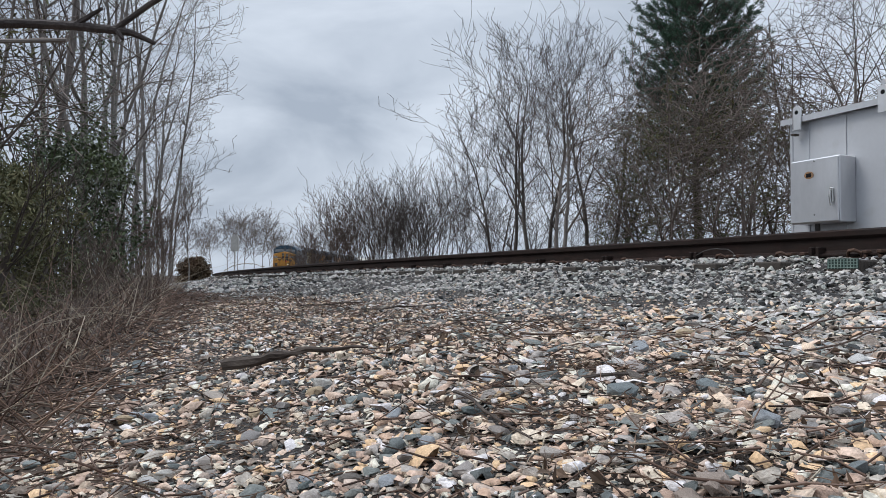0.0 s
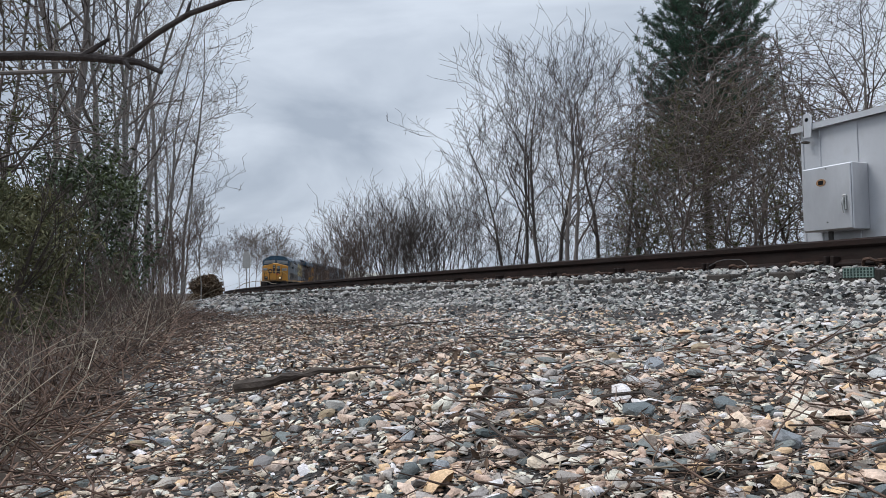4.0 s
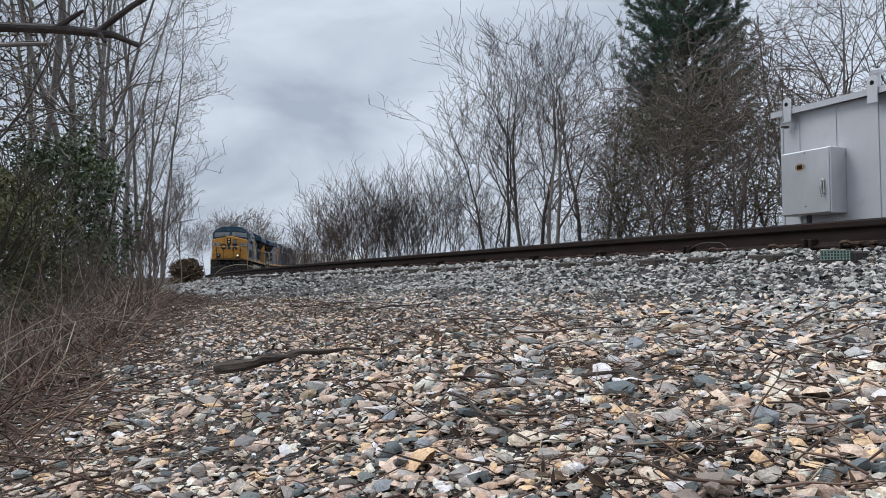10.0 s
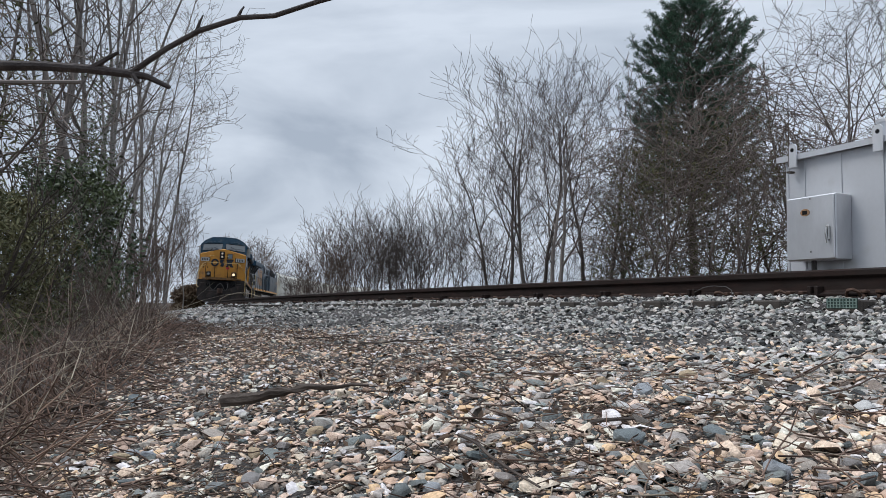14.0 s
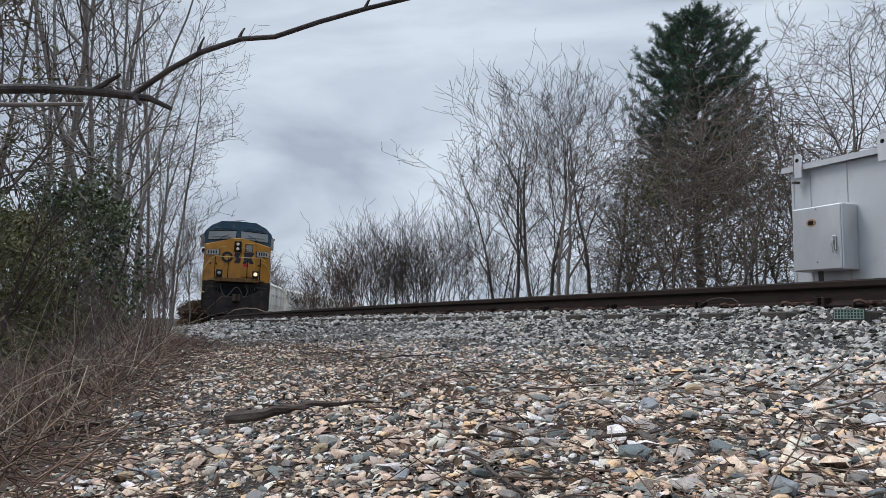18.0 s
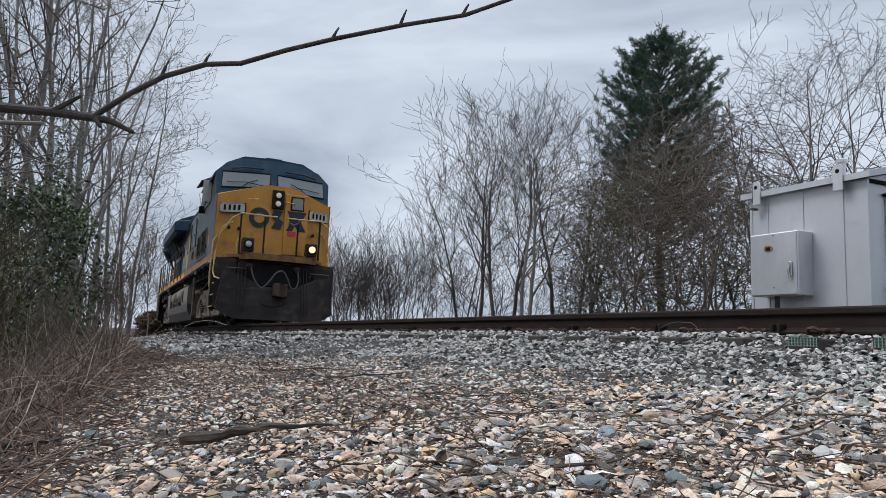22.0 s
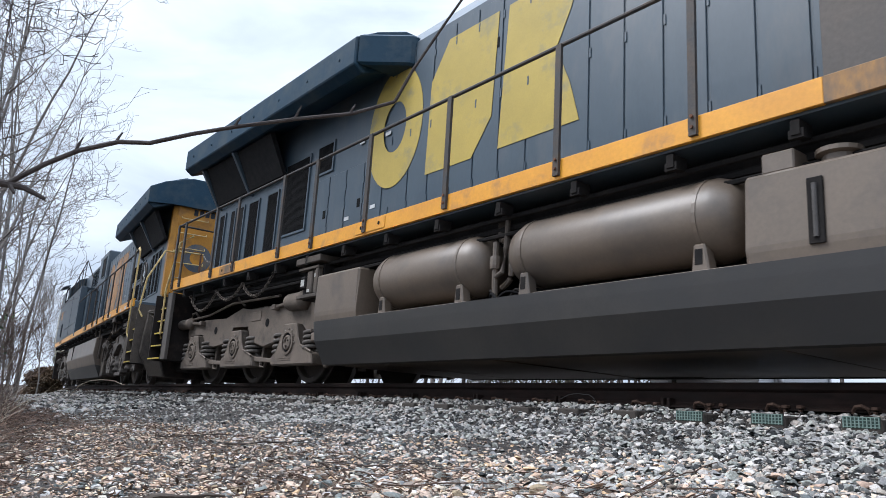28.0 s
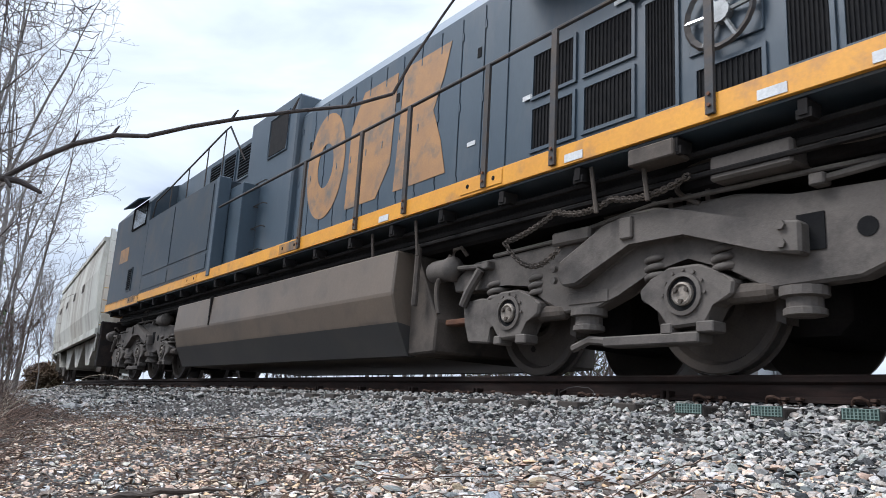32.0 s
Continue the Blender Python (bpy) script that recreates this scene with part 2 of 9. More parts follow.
M = {
    "soil": material("soil", (0.042, 0.03, 0.024), (0.085, 0.064, 0.05), 1.3, 0.95, bump=0.5, fine=35, dirt=(0.04, 0.034, 0.026)),
    "stone_grey": material("stone_grey", (0, 0, 0), scale=55, rough=0.85, bump=0.55, grain=0.6, fine=160, islands=True, palette=[(0.442, 0.427, 0.406), (0.245, 0.243, 0.233), (0.487, 0.464, 0.437), (0.046, 0.049, 0.050), (0.305, 0.313, 0.289), (0.598, 0.557, 0.523), (0.460, 0.399, 0.351), (0.293, 0.288, 0.286), (0.442, 0.426, 0.393), (0.061, 0.061, 0.062), (0.664, 0.620, 0.583), (0.415, 0.420, 0.381)]),
    "stone_old": material("stone_old", (0, 0, 0), scale=55, rough=0.88, bump=0.55, grain=0.6, fine=160, islands=True, palette=[(0.756, 0.584, 0.446), (0.524, 0.417, 0.348), (0.743, 0.700, 0.593), (0.192, 0.205, 0.194), (0.760, 0.525, 0.322), (0.611, 0.442, 0.344), (0.126, 0.138, 0.136), (0.751, 0.634, 0.502), (0.560, 0.386, 0.282), (0.439, 0.392, 0.339), (0.738, 0.695, 0.689), (0.512, 0.367, 0.289), (0.697, 0.525, 0.416), (0.240, 0.194, 0.160), (0.389, 0.349, 0.318)]),
    "stone_piece": material("stone_piece", (0, 0, 0), scale=40, rough=0.85, bump=0.6, grain=0.6, fine=140, palette=[(0.524, 0.457, 0.398), (0.212, 0.240, 0.245), (0.590, 0.562, 0.517), (0.328, 0.308, 0.297), (0.139, 0.164, 0.163), (0.480, 0.372, 0.248), (0.421, 0.382, 0.359), (0.254, 0.266, 0.262), (0.634, 0.621, 0.603), (0.377, 0.308, 0.261), (0.179, 0.159, 0.143), (0.308, 0.339, 0.328), (0.462, 0.414, 0.375), (0.361, 0.382, 0.404)]),
    "rail": material("rail", (0.015, 0.0105, 0.009), (0.03, 0.018, 0.015), 6, 0.75, bump=0.3, fine=90, dirt=(0.022, 0.017, 0.015), stretch=(1, 1, 4), spec=0.1),
    "rail_top": material("rail_top", (0.23, 0.2, 0.18), (0.3, 0.27, 0.25), 5, 0.4, 0.75, bump=0.05, spec=0.5),
    "tie": material("tie", (0.04, 0.034, 0.029), (0.07, 0.06, 0.052), 7, 0.9, bump=0.6, fine=50, stretch=(1, 6, 1)),
    "tie_end": material("tie_end", (0.11, 0.17, 0.15), (0.18, 0.24, 0.21), 30, 0.6, 0.0, bump=0.3, fine=120, spec=0.5),
    "spike": material("spike", (0.06, 0.036, 0.027), (0.1, 0.062, 0.045), 20, 0.8, 0.2),
    "blue": material("blue", (0.044, 0.066, 0.087), (0.056, 0.079, 0.099), 1.2, 0.36, bump=0.03, fine=25, dirt=(0.085, 0.096, 0.106), dirt_amount=0.3, dirt_scale=1.1, stretch=(1.4, 1, 0.5), grain=0.14, spec=0.5),
    "roof_blue": material("roof_blue", (0.007, 0.032, 0.058), (0.012, 0.041, 0.07), 1.5, 0.5, bump=0.04, fine=20, dirt=(0.035, 0.055, 0.07), grain=0.14, spec=0.22),
    "grey_side": material("grey_side", (0.03, 0.043, 0.055), (0.042, 0.054, 0.064), 1.4, 0.42, bump=0.03, fine=25, dirt=(0.07, 0.064, 0.058), dirt_amount=0.33, dirt_scale=1.3, grain=0.15, spec=0.22),
    "brown_side": material("brown_side", (0.092, 0.076, 0.064), (0.07, 0.062, 0.056), 1.6, 0.7, bump=0.05, fine=30, dirt=(0.07, 0.062, 0.055), dirt_amount=0.3, spec=0.5),
    "yellow": material("yellow", (0.45, 0.205, 0.022), (0.37, 0.165, 0.02), 1.8, 0.45, bump=0.03, fine=30, dirt=(0.22, 0.105, 0.03), dirt_amount=0.3, dirt_scale=2.2, grain=0.2, spec=0.4),
    "sill_yellow": material("sill_yellow", (0.7, 0.31, 0.022), (0.6, 0.26, 0.025), 2.5, 0.42, bump=0.05, fine=30, dirt=(0.28, 0.14, 0.06), dirt_amount=0.22, dirt_scale=2.0, grain=0.2, spec=0.5),
    "sill_worn": material("sill_worn", (0.42, 0.2, 0.04), (0.2, 0.11, 0.05), 3.5, 0.6, bump=0.1, fine=35, dirt=(0.1, 0.078, 0.06), dirt_amount=0.48, dirt_scale=3.0, stretch=(1, 1, 0.4), grain=0.3, spec=0.4),
    "mark_yellow": material("mark_yellow", (0.45, 0.335, 0.085), (0.39, 0.295, 0.08), 2, 0.45, bump=0.02, dirt=(0.24, 0.22, 0.13), dirt_amount=0.2, grain=0.15, spec=0.22),
    "mark_orange": material("mark_orange", (0.38, 0.2, 0.082), (0.3, 0.165, 0.08), 3, 0.6, bump=0.02, dirt=(0.14, 0.12, 0.1), dirt_amount=0.35, grain=0.2, spec=0.4),
    "mark_pale": material("mark_pale", (0.3, 0.29, 0.23), (0.2, 0.2, 0.17), 5, 0.6, bump=0.02, dirt=(0.06, 0.065, 0.07), dirt_amount=0.5, dirt_scale=7.0),
    "mark_faded": material("mark_faded", (0.075, 0.09, 0.115), (0.12, 0.115, 0.11), 5, 0.6, bump=0.02, dirt=(0.2, 0.125, 0.05), dirt_amount=0.3, dirt_scale=5.0),
    "mark_blue": material("mark_blue", (0.02, 0.026, 0.036), (0.03, 0.036, 0.045), 4, 0.6, bump=0.02),
    "under": material("under", (0.082, 0.068, 0.057), (0.11, 0.09, 0.073), 2.2, 0.75, bump=0.2, fine=45, dirt=(0.045, 0.038, 0.033), dirt_amount=0.35),
    # near-black: shade below the decks is partly held in this base colour
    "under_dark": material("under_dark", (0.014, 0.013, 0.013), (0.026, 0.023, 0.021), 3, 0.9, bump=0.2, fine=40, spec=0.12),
    "truck_brown": material("truck_brown", (0.155, 0.122, 0.096), (0.115, 0.092, 0.074), 2.6, 0.75, bump=0.25, fine=50, dirt=(0.06, 0.05, 0.042), dirt_amount=0.25, grain=0.25, spec=0.35),
    "truck_grey": material("truck_grey", (0.12, 0.104, 0.09), (0.088, 0.076, 0.067), 2.6, 0.75, bump=0.25, fine=50, dirt=(0.045, 0.039, 0.035), dirt_amount=0.3, grain=0.25, spec=0.35),
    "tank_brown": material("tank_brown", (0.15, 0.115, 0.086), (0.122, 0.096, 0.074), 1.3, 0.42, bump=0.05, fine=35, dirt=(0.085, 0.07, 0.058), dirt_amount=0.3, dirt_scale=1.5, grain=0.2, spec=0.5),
    # darker copy of the tank colour: shade of the down-turned sides painted in
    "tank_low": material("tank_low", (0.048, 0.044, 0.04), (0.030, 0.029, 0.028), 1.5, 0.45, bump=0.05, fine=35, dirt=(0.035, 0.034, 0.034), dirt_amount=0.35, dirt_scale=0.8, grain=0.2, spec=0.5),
    "plate_dark": material("plate_dark", (0.025, 0.045, 0.038), (0.04, 0.065, 0.055), 20, 0.7),
    "plow": material("plow", (0.03, 0.024, 0.022), (0.019, 0.016, 0.015), 1.8, 0.75, bump=0.12, fine=35, dirt=(0.062, 0.044, 0.035), dirt_amount=0.3, spec=0.2),
    "dust_metal": material("dust_metal", (0.3, 0.265, 0.225), (0.22, 0.19, 0.16), 14, 0.6, 0.3, bump=0.3, fine=60, dirt=(0.1, 0.085, 0.07), dirt_amount=0.3, dirt_scale=12),
    "wheel": material("wheel", (0.075, 0.062, 0.052), (0.055, 0.047, 0.042), 5, 0.7, 0.2, bump=0.1),
    "tread": material("tread", (0.32, 0.3, 0.28), (0.25, 0.235, 0.22), 9, 0.35, 0.9, bump=0.03, spec=0.5),
    "rail_handle": material("rail_handle", (0.05, 0.052, 0.055), (0.08, 0.06, 0.045), 6, 0.55, bump=0.1),
    "handle_yellow": material("handle_yellow", (0.55, 0.42, 0.17), (0.45, 0.3, 0.12), 8, 0.55, bump=0.1, dirt=(0.25, 0.17, 0.1), dirt_amount=0.2, spec=0.4),
    "step_yellow": material("step_yellow", (0.52, 0.39, 0.07), (0.42, 0.3, 0.06), 10, 0.6, bump=0.1, dirt=(0.2, 0.15, 0.07), dirt_amount=0.3, dirt_scale=9.0),
    "rust": material("rust", (0.16, 0.075, 0.045), (0.11, 0.06, 0.042), 8, 0.85, bump=0.2),
    "coupler_iron": material("coupler_iron", (0.075, 0.047, 0.036), (0.045, 0.034, 0.029), 8, 0.85, bump=0.3),
    "deck_edge": material("deck_edge", (0.24, 0.115, 0.03), (0.09, 0.058, 0.035), 5, 0.7, bump=0.15, dirt=(0.06, 0.045, 0.036), dirt_amount=0.35, dirt_scale=6.0),
    "grille": material("grille", (0.012, 0.012, 0.013), (0.02, 0.019, 0.019), 10, 0.85, spec=0.15),
    "hose": material("hose", (0.085, 0.08, 0.078), (0.06, 0.055, 0.05), 6, 0.7),
    "black": material("black", (0.008, 0.008, 0.009), (0.014, 0.014, 0.014), 4, 0.85, spec=0.1),
    "white": material("white", (0.62, 0.63, 0.62), (0.5, 0.5, 0.5), 6, 0.6, spec=0.4),
    "red_label": material("red_label", (0.5, 0.04, 0.06), (0.4, 0.04, 0.05), 6, 0.5),
    "board": material("board", (0.4, 0.39, 0.36), (0.32, 0.31, 0.29), 6, 0.6, spec=0.4),
    "hopper": material("hopper", (0.56, 0.55, 0.485), (0.48, 0.47, 0.415), 0.8, 0.6, bump=0.04, fine=15, dirt=(0.26, 0.22, 0.17), dirt_amount=0.35, dirt_scale=0.8, stretch=(1, 1, 0.3), grain=0.2, spec=0.5),
    "hut": material("hut", (0.5, 0.51, 0.53), (0.46, 0.47, 0.49), 0.9, 0.4, 0.45, bump=0.01, fine=20, dirt=(0.42, 0.42, 0.42), dirt_amount=0.2, grain=0.06, spec=0.5),
    "steel": material("steel", (0.64, 0.64, 0.65), (0.52, 0.52, 0.53), 2, 0.36, 0.85, bump=0.01, fine=30, stretch=(1, 1, 0.4), grain=0.06, spec=0.5),
    "concrete": material("concrete", (0.36, 0.35, 0.33), (0.28, 0.27, 0.26), 3, 0.9, bump=0.3),
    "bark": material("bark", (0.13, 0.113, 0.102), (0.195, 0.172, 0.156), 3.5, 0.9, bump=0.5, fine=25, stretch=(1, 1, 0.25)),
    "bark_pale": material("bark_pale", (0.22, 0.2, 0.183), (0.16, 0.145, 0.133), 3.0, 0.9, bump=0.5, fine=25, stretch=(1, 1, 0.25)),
    "twig": material("twig", (0.11, 0.093, 0.084), (0.15, 0.128, 0.115), 2.0, 0.9, bump=0.0),
    "twig_dark": material("twig_dark", (0.06, 0.05, 0.046), (0.09, 0.075, 0.068), 2.0, 0.9, bump=0.0),
    "bark_dark": material("bark_dark", (0.075, 0.064, 0.057), (0.125, 0.108, 0.097), 3.5, 0.9, bump=0.5, fine=25, stretch=(1, 1, 0.25)),
    "humus": material("humus", (0.03, 0.023, 0.019), (0.055, 0.042, 0.034), 20, 0.95, bump=0.4, fine=120, islands=True, vary=0.5),
    "twig_red": material("twig_red", (0.12, 0.088, 0.074), (0.095, 0.074, 0.063), 2.0, 0.9, bump=0.0),
    "vine": material("vine", (0.2, 0.163, 0.142), (0.085, 0.066, 0.057), 1.2, 0.9, bump=0.0),
    "ivy": material("ivy", (0.036, 0.058, 0.022), (0.075, 0.09, 0.032), 1.0, 0.5, bump=0.1, islands=True, vary=0.6, spec=0.5),
    "needles": material("needles", (0.045, 0.092, 0.062), (0.068, 0.122, 0.078), 0.6, 0.6, bump=0.0, islands=True, vary=0.4),
    "cedar": material("cedar", (0.07, 0.085, 0.04), (0.13, 0.105, 0.052), 0.7, 0.7, bump=0.0, islands=True, vary=0.5),
    "rust_bush": material("rust_bush", (0.1, 0.062, 0.036), (0.075, 0.056, 0.036), 0.6, 0.8, bump=0.0, islands=True, vary=0.4),
    "dead_grass": material("dead_grass", (0.18, 0.118, 0.085), (0.08, 0.052, 0.04), 2.0, 0.9, bump=0.0, islands=True, vary=0.7),
    "straw": material("straw", (0.36, 0.31, 0.24), (0.28, 0.23, 0.17), 5.0, 0.9, bump=0.0, islands=True, vary=0.3),
    "brown_stem": material("brown_stem", (0.075, 0.048, 0.037), (0.155, 0.104, 0.08), 3.0, 0.9, bump=0.0, islands=True, vary=0.7),
    "dead_leaf": material("dead_leaf", (0.15, 0.1, 0.07), (0.1, 0.07, 0.05), 5.0, 0.9, bump=0.0, islands=True, vary=0.5),
    "near_bark": material("near_bark", (0.04, 0.033, 0.031), (0.075, 0.063, 0.058), 25, 0.8, bump=0.4, fine=150),
    "log": material("log", (0.05, 0.04, 0.034), (0.095, 0.077, 0.065), 14, 0.9, bump=0.6, fine=90, stretch=(0.3, 1, 1)),
    "lamp_on": material("lamp_on", (1.0, 0.74, 0.45), rough=0.3, bump=0, glow=1.1),
    "lamp_dim": material("lamp_dim", (0.42, 0.37, 0.31), rough=0.2, metal=0.7, bump=0, glow=0.5, spec=0.5),
    "lens": material("lens", (0.5, 0.5, 0.48), rough=0.15, metal=0.6, bump=0, spec=0.5),
    "far_wood": material("far_wood", (0.15, 0.125, 0.112), (0.19, 0.16, 0.145), 1.0, 0.95, bump=0),
}


def grit(name):
    """Dark earth full of small pebbles: cells of many colours with sunken, darkened edges."""
    m = bpy.data.materials.new(name)
    m.use_nodes = True
    nt = m.node_tree
    b = nt.nodes["Principled BSDF"]
    link = nt.links.new
    tc = nt.nodes.new("ShaderNodeTexCoord")
    warp = nt.nodes.new("ShaderNodeTexNoise")
    warp.inputs["Scale"].default_value = 60
    add = nt.nodes.new("ShaderNodeVectorMath")
    add.operation = "MULTIPLY_ADD"
    add.inputs[1].default_value = (0.012, 0.012, 0.012)
    link(tc.outputs["Object"], warp.inputs["Vector"])
    link(warp.outputs["Color"], add.inputs[0])
    link(tc.outputs["Object"], add.inputs[2])
    vo = nt.nodes.new("ShaderNodeTexVoronoi")
    vo.inputs["Scale"].default_value = 75
    link(add.outputs[0], vo.inputs["Vector"])
    sep = nt.nodes.new("ShaderNodeSeparateXYZ")
    link(vo.outputs["Color"], sep.inputs[0])
    ramp = nt.nodes.new("ShaderNodeValToRGB")
    ramp.color_ramp.interpolation = "CONSTANT"
    # tints darkened beyond the earth's own tone for the shade between stones
    tints = [(0.012, 0.009, 0.007), (0.03, 0.022, 0.018), (0.08, 0.065, 0.052), (0.017, 0.013, 0.011), (0.12, 0.1, 0.084), (0.04, 0.036, 0.032), (0.014, 0.01, 0.008), (0.09, 0.082, 0.073)]
    for i, c in enumerate(tints):
        e = ramp.color_ramp.elements[i] if i < 2 else ramp.color_ramp.elements.new(i / len(tints))
        e.position, e.color = i / len(tints), (*c, 1)
    link(sep.outputs[0], ramp.inputs["Fac"])
    edge = nt.nodes.new("ShaderNodeMapRange")
    edge.inputs[1].default_value, edge.inputs[2].default_value, edge.inputs[3].default_value, edge.inputs[4].default_value = 0.3, 0.62, 0.0, 1.0
    link(vo.outputs["Distance"], edge.inputs[0])
    mix = nt.nodes.new("ShaderNodeMix")
    mix.data_type = "RGBA"
    mix.inputs[7].default_value = (0.016, 0.012, 0.01, 1)
    link(edge.outputs[0], mix.inputs[0])
    link(ramp.outputs["Color"], mix.inputs[6])
    link(mix.outputs[2], b.inputs["Base Color"])
    b.inputs["Roughness"].default_value = 0.95
    bp = nt.nodes.new("ShaderNodeBump")
    bp.invert = True
    bp.inputs["Strength"].default_value, bp.inputs["Distance"].default_value = 1.0, 0.012
    link(vo.outputs["Distance"], bp.inputs["Height"])
    link(bp.outputs["Normal"], b.inputs["Normal"])
    return m


M["gravel_bed"] = grit("gravel_bed")


def glass(name, tint, rough=0.05):
    m = bpy.data.materials.new(name)
    m.use_nodes = True
    b = m.node_tree.nodes["Principled BSDF"]
    b.inputs["Base Color"].default_value = (*tint, 1)
    b.inputs["Roughness"].default_value = rough
    b.inputs["Transmission Weight"].default_value = 0.25
    b.inputs["Specular IOR Level"].default_value = 0.9
    return m


M["glass"] = glass("glass", (0.2, 0.225, 0.235))
M["windshield"] = glass("windshield", (0.17, 0.19, 0.2), 0.04)
M["amber"] = glass("amber", (0.6, 0.3, 0.03), 0.3)


# ---- mesh helpers ----
def part(name, bm, mat, parent=None, label="", smooth=False):
    """Links a bmesh as one mesh object, under a thing or a part."""
    me = bpy.data.meshes.new(name)
    bmesh.ops.recalc_face_normals(bm, faces=bm.faces)
    bm.to_mesh(me)
    bm.free()
    for x in (mat if isinstance(mat, (list, tuple)) else [mat]):
        me.materials.append(M[x])
    if smooth:
        me.shade_smooth()
    ob = new(name, me)
    ob.parent = parent
    if label:
        ob["label"] = label
    return ob


def add_box(bm, x0, x1, y0, y1, z0, z1, bevel=0.0, m=None, index=0):
    vs = [bm.verts.new((x, y, z)) for x in (x0, x1) for y in (y0, y1) for z in (z0, z1)]
    fs = [bm.faces.new([vs[i] for i in q]) for q in ((0, 1, 3, 2), (4, 6, 7, 5), (0, 4, 5, 1), (2, 3, 7, 6), (0, 2, 6, 4), (1, 5, 7, 3))]
    for f in fs:
        f.material_index = index
    if bevel:
        es = {e for f in fs for e in f.edges}
        r = bmesh.ops.bevel(bm, geom=list(es), offset=bevel, segments=1, affect="EDGES", profile=0.5)
        vs = list({v for f in r["faces"] for v in f.verts} | {v for v in vs if v.is_valid})
    if m is not None:
        bmesh.ops.transform(bm, matrix=m, verts=vs)
    return vs


def box(x0, x1, y0, y1, z0, z1, bevel=0.0, m=None):
    bm = bmesh.new()
    add_box(bm, x0, x1, y0, y1, z0, z1, bevel, m)
    return bm


def add_prism(bm, pts, y0, y1, axis="y", index=0):
    """Extrudes a closed outline (x, z) from y0 to y1; axis x: outline (y, z); axis z: outline (x, y)."""
    def place(p, d):
        return {"y": (p[0], d, p[1]), "x": (d, p[0], p[1]), "z": (p[0], p[1], d)}[axis]
    a = [bm.verts.new(place(p, y0)) for p in pts]
    b = [bm.verts.new(place(p, y1)) for p in pts]
    n = len(pts)
    fs = [bm.faces.new(a), bm.faces.new(b[::-1])]
    fs += [bm.faces.new((a[i], b[i], b[(i + 1) % n], a[(i + 1) % n])) for i in range(n)]
    for f in fs:
        f.material_index = index
    return a + b


def prism(pts, y0, y1, axis="y", bevel=0.0):
    bm = bmesh.new()
    add_prism(bm, pts, y0, y1, axis)
    if bevel:
        bmesh.ops.bevel(bm, geom=list(bm.edges), offset=bevel, segments=1, affect="EDGES")
    return bm


def add_tube(bm, pts, r, sides=6, cap=True, r_end=None):
    """A tube of radius r along a polyline."""
    pts = [Vector(p) for p in pts]
    rings = []
    n = len(pts)
    for i, p in enumerate(pts):
        d = (pts[min(i + 1, n - 1)] - pts[max(i - 1, 0)]).normalized()
        u = d.cross(Vector((0.13, 0.31, 1.0)) if abs(d.z) < 0.93 else Vector((1, 0.2, 0))).normalized()
        v = d.cross(u)
        rr = r if r_end is None else r + (r_end - r) * i / max(n - 1, 1)
        rings.append([bm.verts.new(p + (u * math.cos(a) + v * math.sin(a)) * rr) for a in (2 * math.pi * k / sides for k in range(sides))])
    for a, b in zip(rings, rings[1:]):
        for k in range(sides):
            bm.faces.new((a[k], a[(k + 1) % sides], b[(k + 1) % sides], b[k]))
    if cap:
        bm.faces.new(rings[0][::-1])
        bm.faces.new(rings[-1])


def tube(pts, r, sides=6, r_end=None):
    bm = bmesh.new()
    add_tube(bm, pts, r, sides, True, r_end)
    return bm


def add_disc(bm, c, r, y0, y1, sides=20, axis="y", r2=None):
    """A short cylinder about an axis through c."""
    r2 = r if r2 is None else r2
    def place(a, rr, d):
        u, v = rr * math.cos(a), rr * math.sin(a)
        return {"y": (c[0] + u, d, c[1] + v), "x": (d, c[0] + u, c[1] + v), "z": (c[0] + u, c[1] + v, d)}[axis]
    A = [bm.verts.new(place(2 * math.pi * k / sides, r, y0)) for k in range(sides)]
    B = [bm.verts.new(place(2 * math.pi * k / sides, r2, y1)) for k in range(sides)]
    bm.faces.new(A)
    bm.faces.new(B[::-1])
    for k in range(sides):
        bm.faces.new((A[k], B[k], B[(k + 1) % sides], A[(k + 1) % sides]))


def disc(c, r, y0, y1, sides=20, axis="y", r2=None):
    bm = bmesh.new()
    add_disc(bm, c, r, y0, y1, sides, axis, r2)
    return bm


def lathe(profile, sides=24, axis="y", centre=(0, 0, 0), closed=False):
    """Turns (radius, distance along the axis) pairs round the axis."""
    bm = bmesh.new()
    rings = []
    for r, d in profile:
        ring = []
        for k in range(sides):
            a = 2 * math.pi * k / sides
            u, v = r * math.cos(a), r * math.sin(a)
            q = {"y": (u, d, v), "x": (d, u, v), "z": (u, v, d)}[axis]
            ring.append(bm.verts.new(Vector(centre) + Vector(q)))
        rings.append(ring)
    for a, b in zip(rings, rings[1:] + (rings[:1] if closed else [])):
        for k in range(sides):
            bm.faces.new((a[k], a[(k + 1) % sides], b[(k + 1) % sides], b[k]))
    if not closed:
        bm.faces.new(rings[0][::-1])
        bm.faces.new(rings[-1])
    return bm


def thing(name, label, category, group="", kind=""):
    return tagged(new(name), label, category, group, kind)


